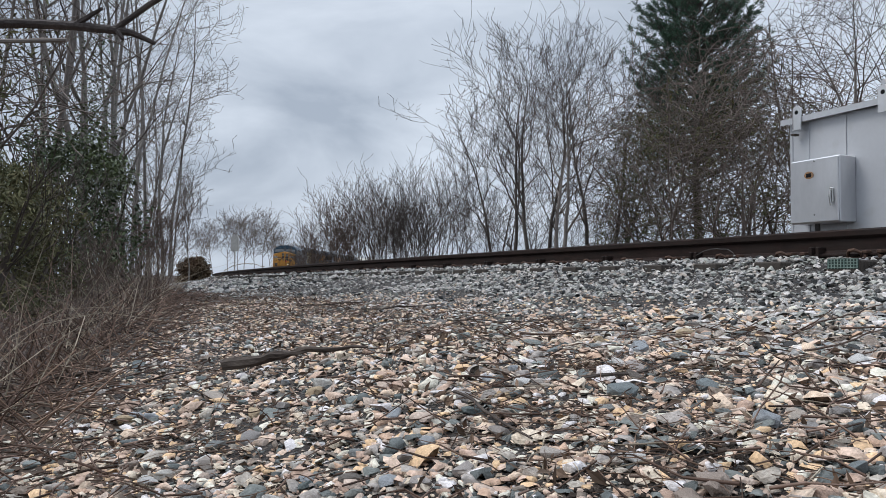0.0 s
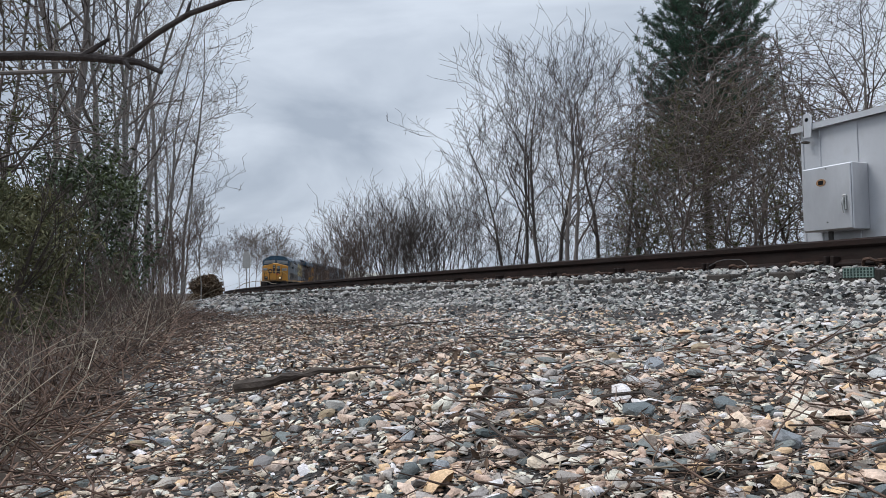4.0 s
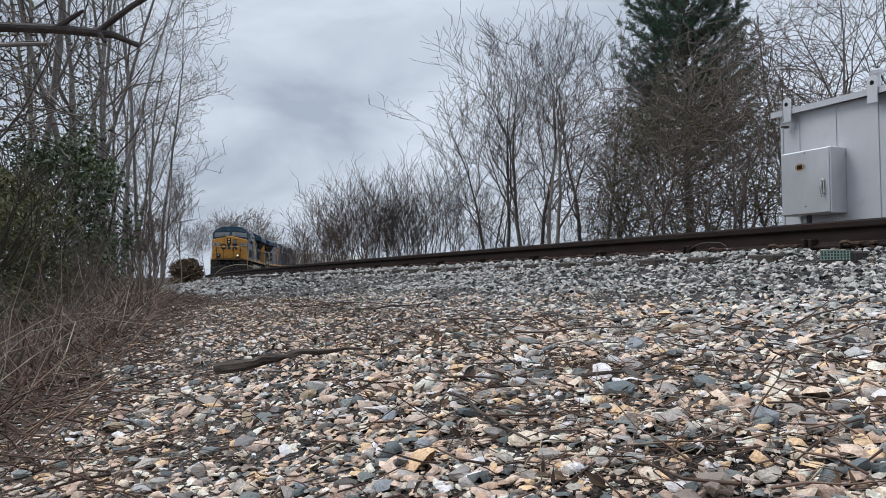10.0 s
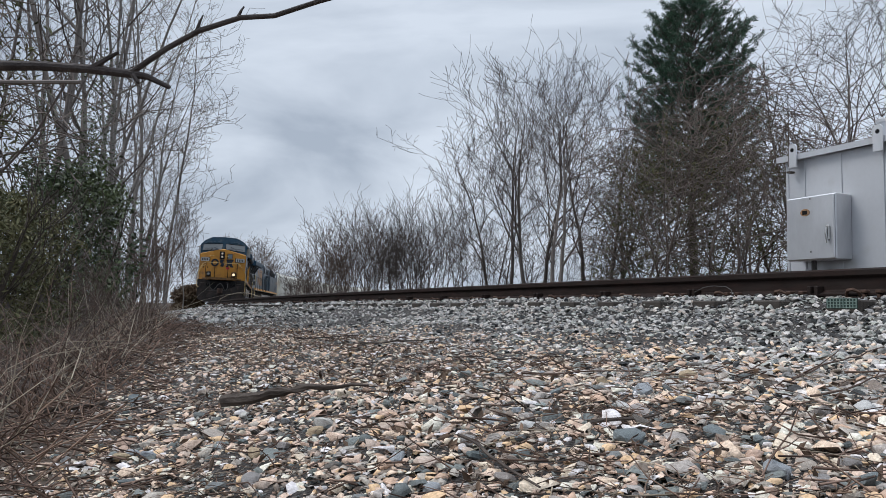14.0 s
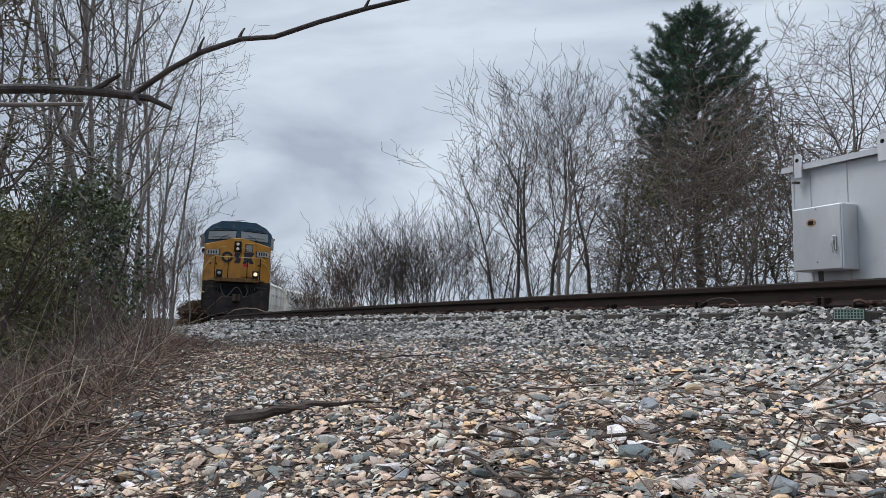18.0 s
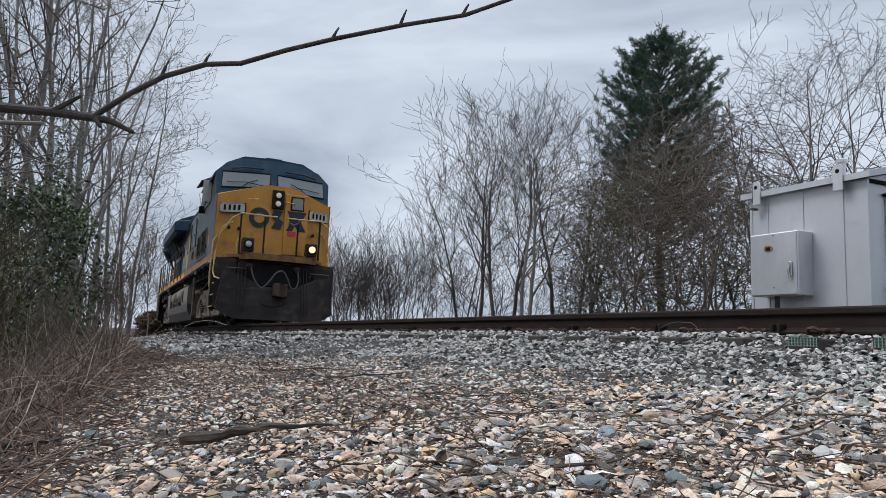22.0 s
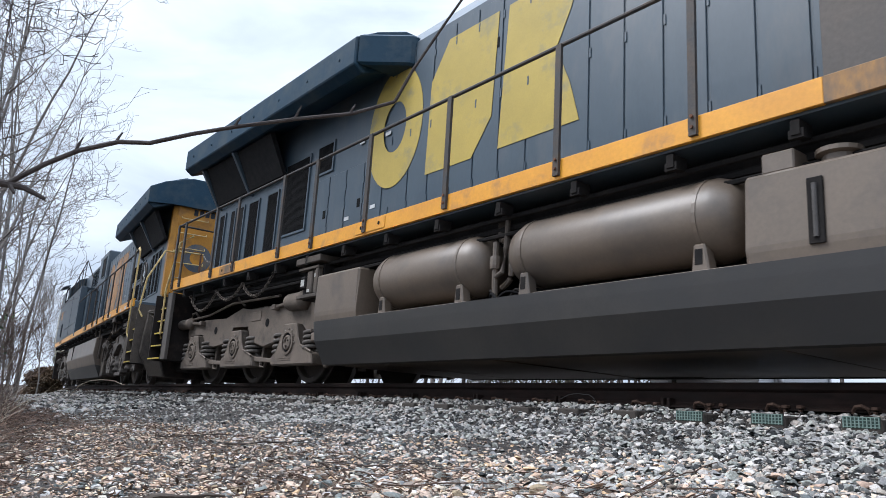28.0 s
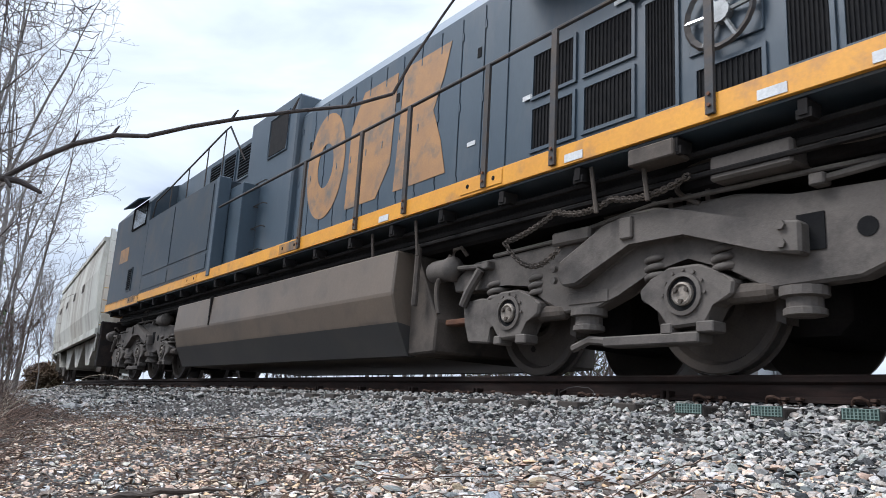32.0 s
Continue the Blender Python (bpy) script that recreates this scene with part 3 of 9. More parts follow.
def mesh_from_arrays(name, verts, tris, mat):
    """A mesh of triangles or quads from numpy arrays."""
    me = bpy.data.meshes.new(name)
    k = tris.shape[1]
    me.vertices.add(len(verts))
    me.vertices.foreach_set("co", np.ascontiguousarray(verts, np.float32).ravel())
    me.loops.add(tris.size)
    me.loops.foreach_set("vertex_index", np.ascontiguousarray(tris, np.int32).ravel())
    me.polygons.add(len(tris))
    me.polygons.foreach_set("loop_start", np.arange(0, tris.size, k, dtype=np.int32))
    me.update(calc_edges=True)
    me.shade_flat()
    me.materials.append(M[mat])
    return me
# ---- ground, ballast, rails ----
PROFILE = ([-60, -30, -9, -6, -4.0, -2.9, -2.1, -1.7, -1.5, 0.0, 0.22, 0.45, 1.2, 1.65, 2.6, 3.3, 3.9, 4.3, 4.9, 5.6, 7.0, 9.0, 14.0, 60.0],
           [0.9, -0.1, -0.45, -0.5, -0.55, -0.5, -0.25, -0.2, -0.2, -0.2, -0.235, -0.32, -0.445, -0.51, -0.575, -0.61, -0.68, -0.77, -0.9, -1.0, -0.95, -0.7, -0.5, 0.4])


def bed(s, lat):
    """Height of the ground over the rail top's own line."""
    h = float(np.interp(lat, *PROFILE))
    if 0.08 < lat < 0.7 and s > 3.05:
        h += 0.028 * min(1.0, (s - 3.05) / 0.4) * (1 - max(0.0, (lat - 0.4) / 0.3))
    if lat > 4.2:
        h += min(1.0, (lat - 4.2) / 3) * (0.35 * max(-0.3, min(1.0, (s - 4) / 8)))
    return h


def ground_point(s, lat, up=0.0):
    p = arc(s, lat, 0.0)
    n = noise.noise(Vector((p.x * 0.9, p.y * 0.9, 3.1))) * 0.03 + noise.noise(Vector((p.x * 3.1, p.y * 3.1, 7.7))) * 0.014
    near_track = 1.0 if abs(lat + 0.75) > 1.3 else 0.25
    far = min(1.0, max(0.0, abs(lat) - 5) / 6)
    n += far * noise.noise(Vector((p.x * 0.25, p.y * 0.25, 1.0))) * 0.25
    p.z = RAIL_Z + GRADE * s + bed(s, lat) + n * near_track + up
    return p


def make_ground():
    lats = [-400, -150, -60, -30, -18, -12, -9, -7, -5.5, -4.5, -3.8, -3.2, -2.7, -2.3, -1.9, -1.6, -1.2, -0.7, -0.2, 0.05] + [0.2 + 0.12 * i for i in range(42)] + [5.6, 6.2, 7, 8, 9.5, 11.5, 14, 18, 25, 40, 60, 150, 400]
    ss = [-190, -120, -80, -50, -35, -25, -18, -14, -11] + [-9 + 0.2 * i for i in range(130)] + [17.5, 19, 21, 23, 26, 29, 33, 38, 44, 52, 62, 75, 90, 110, 135, 160, 190]
    vs, fs, n = [], [], len(lats)
    for s in ss:
        for lat in lats:
            if -60 <= lat <= 60:
                vs.append(ground_point(s, lat))
            else:
                p = arc(s, lat)
                p.z = 1.9 if lat < 0 else 1.4
                vs.append(p)
    for i in range(len(ss) - 1):
        for j in range(n - 1):
            fs.append((i * n + j, i * n + j + 1, (i + 1) * n + j + 1, (i + 1) * n + j))
    me = bpy.data.meshes.new("ground")
    me.from_pydata(vs, [], fs)
    me.materials.append(M["soil"])
    me.materials.append(M["gravel_bed"])
    for k, f in enumerate(me.polygons):
        j = k % (n - 1)
        f.material_index = 1 if -4.2 < lats[j] < 4.6 else 0
    me.shade_smooth()
    ground = tagged(new("ground", me), "bare winter soil and stony trackside earth", "ground", kind="structure")
    # the plain far ground out to the horizon
    bm = bmesh.new()
    bmesh.ops.create_grid(bm, x_segments=2, y_segments=2, size=3000, matrix=Matrix.Translation((0, 0, -0.9)))
    tagged(part("far_ground", bm, "soil"), "flat brown land out to the horizon", "ground", kind="structure")
    return ground


GROUND = make_ground()

STONES = []
for _k in range(24):
    # a broken stone: the hull of some points on a flattened ball, without its hidden underside
    _rs = np.random.RandomState(20 + _k)
    _p = _rs.normal(size=(11, 3))
    _p /= np.linalg.norm(_p, axis=1, keepdims=True)
    _p *= np.array([1.0, 0.62 + 0.33 * _rs.rand(), 0.42 + 0.3 * _rs.rand()])
    _bm = bmesh.new()
    for _q in _p:
        _bm.verts.new(_q)
    bmesh.ops.convex_hull(_bm, input=_bm.verts)
    bmesh.ops.triangulate(_bm, faces=_bm.faces)
    bmesh.ops.recalc_face_normals(_bm, faces=_bm.faces)
    _bm.normal_update()
    bmesh.ops.delete(_bm, geom=[f for f in _bm.faces if f.normal.z < -0.5], context="FACES")
    _bm.verts.index_update()
    STONES.append((np.array([x.co[:] for x in _bm.verts]), np.array([[x.index for x in f.verts] for f in _bm.faces])))
    _bm.free()


SOIL_PATCHES = ((0.85, 3.9, 0.26, 0.24), (1.35, 3.95, 0.2, 0.16), (3.1, 3.42, 0.8, 0.2), (1.5, 3.5, 0.22, 0.12), (5.0, 3.0, 1.0, 0.25), (2.1, 4.5, 0.3, 0.2))


def soil_cover(s, lat):
    """How much bare soil and twig litter hides the stones of the worn shoulder."""
    return max(math.exp(-((s - a) / w) ** 2 - ((lat - b) / v) ** 2) for a, b, w, v in SOIL_PATCHES)


def scatter_stones(name, label, count, sampler, mat, seed, worn=False):
    rs = np.random.RandomState(seed)
    vs, fs, at = [], [], 0
    for _ in range(count):
        s, lat, size = sampler(rs)
        if lat > shoulder(s) + rs.normal(0, 0.18):
            continue
        if worn and rs.rand() < 0.55 * soil_cover(s, lat):
            continue
        c = ground_point(s, lat)
        v, f = STONES[rs.randint(24)]
        r = size * (0.4 + 1.3 * rs.rand() ** 2.4)
        q = Euler((rs.normal(0, 0.24), rs.normal(0, 0.24), rs.rand() * 6.28)).to_matrix()
        w = (v * (r * (np.array((1.12, 0.95, 0.78)) if worn else 1.0))) @ np.array(q).T + np.array((c.x, c.y, c.z + r * rs.uniform(-0.1, 0.45)))
        vs.append(w)
        fs.append(f + at)
        at += len(v)
    me = mesh_from_arrays(name, np.concatenate(vs), np.concatenate(fs), mat)
    if worn:
        me.shade_smooth()
    return tagged(new(name, me), label, "gravel", kind="stuff")


def shoulder(s):
    """How far from the rail the stones reach before the weeds begin."""
    return float(np.interp(s, [-8, 2, 3.3, 4.65, 8, 13, 30, 60], [6.0, 5.1, 4.8, 4.45, 3.7, 3.0, 2.7, 2.4]))


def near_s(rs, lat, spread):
    """A place along the track, crowded where the camera's view passes nearest."""
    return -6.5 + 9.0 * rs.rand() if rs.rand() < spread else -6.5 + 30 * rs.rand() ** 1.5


def new_ballast(rs):
    if rs.rand() < 0.16:
        return -6 + 20 * rs.rand() ** 1.3, 0.06 + 0.5 * rs.rand(), 0.023
    if rs.rand() < 0.2:
        return -5 + 13 * rs.rand(), 0.4 + 1.05 * rs.rand(), 0.0215
    lat = 0.1 + 2.9 * rs.rand() ** 1.25
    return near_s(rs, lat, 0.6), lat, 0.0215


def old_ballast(rs):
    """Stones of the worn shoulder, thickest in the wedge that the camera sees."""
    while True:
        d, a = (0.7 + 7.8 * rs.rand() ** 1.5, rs.uniform(-0.72, 0.85)) if rs.rand() < 0.86 else (6 * math.sqrt(rs.rand()), rs.uniform(-3.14, 3.14))
        x, y = d * math.sin(a), d * math.cos(a)
        lat = ARC_P - x * math.cos(ARC_PSI) - y * math.sin(ARC_PSI)
        if lat > 1.7 + rs.normal(0, 0.45):
            return y * math.cos(ARC_PSI) - x * math.sin(ARC_PSI), lat, 0.0155 if rs.rand() < 0.75 else 0.009


def far_ballast(rs):
    return 12 + 45 * rs.rand() ** 1.3, 0.12 + 3.6 * rs.rand(), 0.05


def rear_ballast(rs):
    return -9 + 12 * rs.rand(), 1.6 + 4.2 * rs.rand(), 0.028


def crib_ballast(rs):
    return -7 + 40 * rs.rand() ** 1.6, -3.2 + 3.25 * rs.rand(), 0.045


scatter_stones("ballast", "crushed grey-green ballast stones heaped beside the rail", 60000, new_ballast, "stone_grey", 1)
scatter_stones("old_ballast", "weathered tan, white and grey stones mixed with dirt", 70000, old_ballast, "stone_old", 2, True)
scatter_stones("rear_ballast", "weathered tan and grey stones of the worn shoulder", 9000, rear_ballast, "stone_old", 6, True)
scatter_stones("far_ballast", "grey ballast stones along the distant track", 5000, far_ballast, "stone_grey", 3)
scatter_stones("crib_ballast", "grey ballast stones between the ties", 4000, crib_ballast, "stone_grey", 4)


def loose_stones():
    """The larger stones of the near shoulder, each one a piece of its own."""
    shapes = []
    for k in range(22):
        rs = np.random.RandomState(400 + k)
        p = rs.normal(size=(24, 3))
        p /= np.linalg.norm(p, axis=1, keepdims=True)
        p = np.sign(p) * np.abs(p) ** 0.8
        p *= np.array([1.0, 0.55 + 0.3 * rs.rand(), 0.3 + 0.32 * rs.rand()])
        bm = bmesh.new()
        for q in p:
            bm.verts.new(q)
        bmesh.ops.convex_hull(bm, input=bm.verts)
        me = bpy.data.meshes.new("stone")
        bm.to_mesh(me)
        bm.free()
        me.materials.append(M["stone_piece"])
        shapes.append(me)
    rs = np.random.RandomState(77)
    count = 0
    while count < 300:
        d, a = 1.0 + 3.0 * rs.rand() ** 1.2, rs.uniform(-0.62, 0.66)
        x, y = d * math.sin(a), d * math.cos(a)
        lat = ARC_P - x * math.cos(ARC_PSI) - y * math.sin(ARC_PSI)
        t = y * math.cos(ARC_PSI) - x * math.sin(ARC_PSI)
        if lat < 2.3 or lat > shoulder(t) or rs.rand() < 0.5 * soil_cover(t, lat):
            continue
        r = rs.uniform(0.02, 0.036) * (1.25 if rs.rand() < 0.12 else 1.0)
        ob = new("stone", shapes[rs.randint(22)])
        ob.matrix_world = Matrix.Translation(ground_point(t, lat, r * rs.uniform(0.2, 0.45))) @ Euler((rs.normal(0, 0.2), rs.normal(0, 0.2), rs.rand() * 6.28)).to_matrix().to_4x4() @ Matrix.Diagonal((r, r, r, 1))
        ob.parent = GROUND
        count += 1


loose_stones()


def sweep(name, outline, s0, s1, step, mat, parent, lat0=0.0, top_from=None):
    """Sweeps a closed outline (distance from the rail, height) along the track."""
    n = int((s1 - s0) / step)
    bm = bmesh.new()
    rows = [[bm.verts.new(arc(s0 + (s1 - s0) * i / n, lat0 + l, h)) for l, h in outline] for i in range(n + 1)]
    k = len(outline)
    for a, b in zip(rows, rows[1:]):
        for j in range(k):
            f = bm.faces.new((a[j], a[(j + 1) % k], b[(j + 1) % k], b[j]))
            f.material_index = 1 if top_from is not None and j == top_from else 0
    bm.faces.new(rows[0][::-1])
    bm.faces.new(rows[-1])
    return part(name, bm, mat, parent)


RAIL_OUTLINE = [(0.076, -0.186), (0.076, -0.175), (0.03, -0.158), (0.011, -0.142), (0.009, -0.066), (0.03, -0.052), (0.036, -0.046), (0.037, -0.012), (0.028, 0.0),
                (-0.028, 0.0), (-0.037, -0.012), (-0.036, -0.046), (-0.03, -0.052), (-0.009, -0.066), (-0.011, -0.142), (-0.03, -0.158), (-0.076, -0.175), (-0.076, -0.186)]
TIE_STEP, TIE_FIRST = 0.558, 6.221


def make_track():
    for lat in (0.0, -GAUGE):
        e = thing("rail", "rust-brown steel rail with a worn top, on wooden ties", "rail", "rails of the track")
        sweep("foot", RAIL_OUTLINE[:4] + RAIL_OUTLINE[-4:], -25, 130, 1.0, ["rail", "rail_top"], e, lat)
        sweep("web", RAIL_OUTLINE[3:5] + RAIL_OUTLINE[-5:-3], -25, 130, 1.0, ["rail", "rail_top"], e, lat)
        sweep("head", RAIL_OUTLINE[4:14], -25, 130, 1.0, ["rail", "rail_top"], e, lat, 4)
    # ties with green-patched ends, tie plates, spikes and clip anchors
    tie_bm = box(-0.115, 0.115, -0.13 - 1.3, -0.13 + 1.3, -0.385, -0.208, 0.01)
    tie_me = part("tie", tie_bm, "tie").data
    bpy.data.objects.remove(bpy.data.objects["tie"])
    end_bm = bmesh.new()
    for i in range(10):
        add_box(end_bm, -0.1 + i * 0.0215, -0.1 + i * 0.0215 + 0.006, 0.002, 0.006, -0.262, -0.2)
    for j in range(4):
        add_box(end_bm, -0.1, 0.1, 0.0025, 0.0055, -0.258 + j * 0.018, -0.254 + j * 0.018)
    add_box(end_bm, -0.104, 0.104, -0.004, 0.002, -0.264, -0.198, index=1)
    end_me = part("end_plate", end_bm, ["tie_end", "plate_dark"]).data
    bpy.data.objects.remove(bpy.data.objects["end_plate"])
    plate_me = part("tie_plate", box(-0.09, 0.09, -0.17, 0.17, -0.207, -0.188, 0.004), "rail").data
    bpy.data.objects.remove(bpy.data.objects["tie_plate"])
    bm = bmesh.new()
    add_box(bm, -0.009, 0.009, -0.012, 0.012, -0.2, -0.165)
    add_box(bm, -0.02, 0.02, -0.036, 0.018, -0.158, -0.135, 0.005)
    spike_me = part("spike", bm, "spike").data
    bpy.data.objects.remove(bpy.data.objects["spike"])
    bm = bmesh.new()
    add_tube(bm, [(-0.05, 0.0, -0.19), (-0.045, 0.03, -0.15), (-0.015, 0.05, -0.132), (0.02, 0.05, -0.137), (0.04, 0.03, -0.155), (0.048, 0.02, -0.178)], 0.012, 6)
    clip_me = part("clip", bm, "spike").data
    bpy.data.objects.remove(bpy.data.objects["clip"])
    bm = bmesh.new()
    add_box(bm, -0.014, 0.014, -0.03, 0.05, -0.192, -0.1, 0.005)
    add_box(bm, -0.014, 0.014, 0.03, 0.075, -0.2, -0.168, 0.005)
    anchor_me = part("rail_anchor", bm, "rail").data
    bpy.data.objects.remove(bpy.data.objects["rail_anchor"])
    for k in range(-26, 90):
        s = TIE_FIRST - 6 * TIE_STEP + k * TIE_STEP
        th = ARC_PSI - ARC_K * s
        m = Matrix.Translation(arc(s, -GAUGE / 2)) @ Matrix.Rotation(th + math.pi / 2, 4, "Z")
        tie = new("railway_tie", tie_me)
        tie.matrix_world = m
        tagged(tie, "weathered wooden railway tie half buried in ballast", "railway tie", "ties of the track")
        if s < 3.4:
            e = new("end_plate", end_me)
            e.parent, e.matrix_local = tie, Matrix.Translation((0, 1.17, 0)) @ Matrix.Identity(4)
            e["label"] = "green-grey gridded end plate"
        for y in (GAUGE / 2, -GAUGE / 2):
            pl = new("tie_plate", plate_me)
            pl.parent, pl.matrix_local = tie, Matrix.Translation((0, y, 0))
            if s < 40 and y > 0:
                for dx in (-0.05, 0.05):
                    sp = new("spike", spike_me)
                    sp.parent, sp.matrix_local = tie, Matrix.Translation((dx, y + 0.092, 0))
        if 2.6 < s < 40 and k % 2:
            for dx in (-0.155, -0.1):
                an = new("rail_anchor", anchor_me)
                an.parent, an.matrix_local = tie, Matrix.Translation((dx, GAUGE / 2 + 0.04, 0))
        if s < 40:
            c = new("rail_clip", clip_me)
            c.parent, c.matrix_local = tie, Matrix.Translation((0.14, GAUGE / 2 + 0.05, 0.0))


make_track()
# ---- the train ----
# every vehicle: x ahead in the way it runs, y to its left, z over the rail top
def both(fn):
    """Builds something on both sides of a vehicle: fn(side), side -1 is its right."""
    for side in (-1, 1):
        fn(side)


def ybox(x0, x1, side, y0, y1, z0, z1, bevel=0.0):
    a, b = sorted((side * y0, side * y1))
    return box(x0, x1, a, b, z0, z1, bevel)


WHEELSETS = []


def wheelset(parent, x, r=0.533, grey=False):
    axle = part("wheelset", lathe([(0.07, -0.74), (0.09, -0.7), (0.09, 0.7), (0.07, 0.74)], 12), "wheel", parent, "steel axle with two worn wheels")
    for side in (-1, 1):
        prof = [(0.1, 0.7), (0.13, 0.805), (0.17, 0.815), (0.22, 0.775), (r - 0.1, 0.745), (r - 0.07, 0.81), (r - 0.012, 0.815), (r, 0.80), (r + 0.003, 0.72), (r + 0.028, 0.705), (r + 0.02, 0.685), (r - 0.09, 0.68), (0.2, 0.7)]
        bm = lathe([(a, side * b) for a, b in prof], 40, closed=True)
        w = part("wheel", bm, "wheel", axle)
        # worn bright tread and balance holes that show the turning
        part("tread", lathe([(r + 0.001, side * 0.798), (r + 0.0045, side * 0.722), (r - 0.01, side * 0.721), (r - 0.01, side * 0.797)], 40, closed=True), "tread", axle, "bright worn wheel tread")
        for k in range(3):
            part("bolt", disc((0.3 * math.cos(k * 2.1), 0.3 * math.sin(k * 2.1)), 0.03, side * 0.755, side * 0.768, 8), "under_dark", axle)
    axle.location = (x, 0, r)
    WHEELSETS.append((axle, x, r))
    return axle


def coil(bm, x, y, z0, z1, r=0.1, turns=4.5, wire=0.022):
    n = int(turns * 14)
    add_tube(bm, [(x + r * math.cos(2 * math.pi * i / 14), y + r * math.sin(2 * math.pi * i / 14), z0 + (z1 - z0) * i / n) for i in range(n + 1)], wire, 6)


def truck(parent, axles, mat, ahead, style):
    """A three-axle truck: side frames with bowed beams, journal boxes, springs, brake gear and wheels."""
    a, b, c = axles
    t = new("truck")
    t.parent = parent
    t["label"] = "three-axle locomotive truck coated in brake dust"
    part("bolster", box(b - 0.5, b + 0.5, -0.95, 0.95, 0.75, 1.2, 0.05), mat, t)
    for x in (a, b, c):
        wheelset(t, x)
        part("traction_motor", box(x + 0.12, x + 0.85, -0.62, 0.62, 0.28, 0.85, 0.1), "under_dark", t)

    def plate(name, pts, ya, yb, bevel=0.015, m=mat, under=t):
        return part(name, prism(pts, *sorted((ya, yb)), "y", bevel), m, under)

    def side(s):
        if style == 1:
            top = [(a - 0.5, 0.95), (a - 0.16, 1.04), (a + 0.34, 1.07), (b - 0.6, 1.02), (b - 0.02, 1.17), (b + 0.43, 1.09), (b + 0.88, 1.11), (c - 0.4, 1.12), (c + 0.2, 1.06), (c + 0.4, 1.2), (c + 0.52, 1.17), (c + 0.81, 0.98), (c + 1.2, 0.92), (c + 1.28, 0.8)]
            low = [(c + 1.26, 0.6), (c + 0.65, 0.62), (c + 0.4, 0.66), (c + 0.27, 0.8), (c - 0.24, 0.82), (c - 0.34, 0.6), (b + 0.96, 0.5), (b + 0.46, 0.6), (b + 0.33, 0.87), (b - 0.27, 0.89), (b - 0.38, 0.62), (a + 0.81, 0.59), (a + 0.4, 0.63), (a + 0.27, 0.84), (a - 0.27, 0.84), (a - 0.45, 0.72)]
        else:
            o = b - 7.2
            top = [(4.35 + o, 0.95), (4.7 + o, 1.1), (5.3 + o, 1.1), (5.9 + o, 1.1), (6.35 + o, 1.22), (7.6 + o, 1.22), (8.0 + o, 1.13), (8.6 + o, 1.1), (9.2 + o, 1.08), (9.7 + o, 1.04)]
            low = [(9.7 + o, 0.86), (9.3 + o, 0.8), (8.95 + o, 0.82), (8.75 + o, 0.7), (8.4 + o, 0.54), (7.8 + o, 0.52), (7.55 + o, 0.7), (7.2 + o, 0.83), (6.85 + o, 0.76), (6.55 + o, 0.6), (6.3 + o, 0.5), (5.95 + o, 0.5), (5.7 + o, 0.62), (5.5 + o, 0.8), (5.2 + o, 0.84), (4.9 + o, 0.8), (4.65 + o, 0.84), (4.4 + o, 0.82)]
        fr = plate("side_frame", top + low, s * 0.96, s * 1.13, 0.02)
        for hx, hz in ((b - 1.0, 0.86), (b + 1.02, 0.87)) if style == 1 else ((b + 1.25, 0.84),):
            # no hole is cut: a proud black disc gives its darkness
            part("frame_hole", disc((hx, hz), 0.062, s * 1.12, s * 1.136, 16), "black", fr)
        for x in (a, b, c):
            if style == 1:
                pts = [(x - 0.2, 0.8), (x + 0.2, 0.8), (x + 0.28, 0.58), (x + 0.36, 0.46), (x + 0.7, 0.37), (x + 0.74, 0.22), (x - 0.5, 0.22), (x - 0.52, 0.34), (x - 0.32, 0.44), (x - 0.26, 0.58)]
                zc, rim = 0.53, 0.17
            else:
                pts = [(x - 0.4, 0.6), (x - 0.28, 0.68), (x - 0.14, 0.75), (x + 0.12, 0.75), (x + 0.28, 0.67), (x + 0.4, 0.6), (x + 0.38, 0.5), (x + 0.22, 0.46), (x + 0.18, 0.32), (x - 0.14, 0.3), (x - 0.2, 0.44), (x - 0.38, 0.52)]
                zc, rim = 0.54, 0.155
            j = plate("journal_box", pts, s * 1.0, s * 1.19, 0.018)
            part("bearing_ring", lathe([(rim, s * 1.17), (rim, s * 1.21), (rim - 0.03, s * 1.215), (rim - 0.03, s * 1.17)], 24, "y", (x, 0, zc), True), mat, j)
            # black disc puts the recess shade into the colour
            part("bearing_recess", disc((x, zc), rim - 0.03, s * 1.18, s * 1.194, 20), "black", j)
            part("bearing_cap", lathe([(rim - 0.065, s * 1.18), (rim - 0.07, s * 1.214), (rim * 0.45, s * 1.222), (rim * 0.35, s * 1.208), (0.02, s * 1.21)], 20, "y", (x, 0, zc)), mat if style == 1 else "dust_metal", j)
            for k in range(3):
                part("bolt", disc((x + 0.055 * math.cos(k * 2.09 + 0.5), zc + 0.055 * math.sin(k * 2.09 + 0.5)), 0.018, s * 1.21, s * 1.235, 6), "under", j)
            for k in range(7):
                q = k * 0.52 + 0.0
                part("bolt", disc((x + (rim + 0.02) * math.cos(q), zc + (rim + 0.02) * math.sin(q)), 0.013, s * 1.185, s * 1.206, 6), "dust_metal" if style == 1 else mat, j)
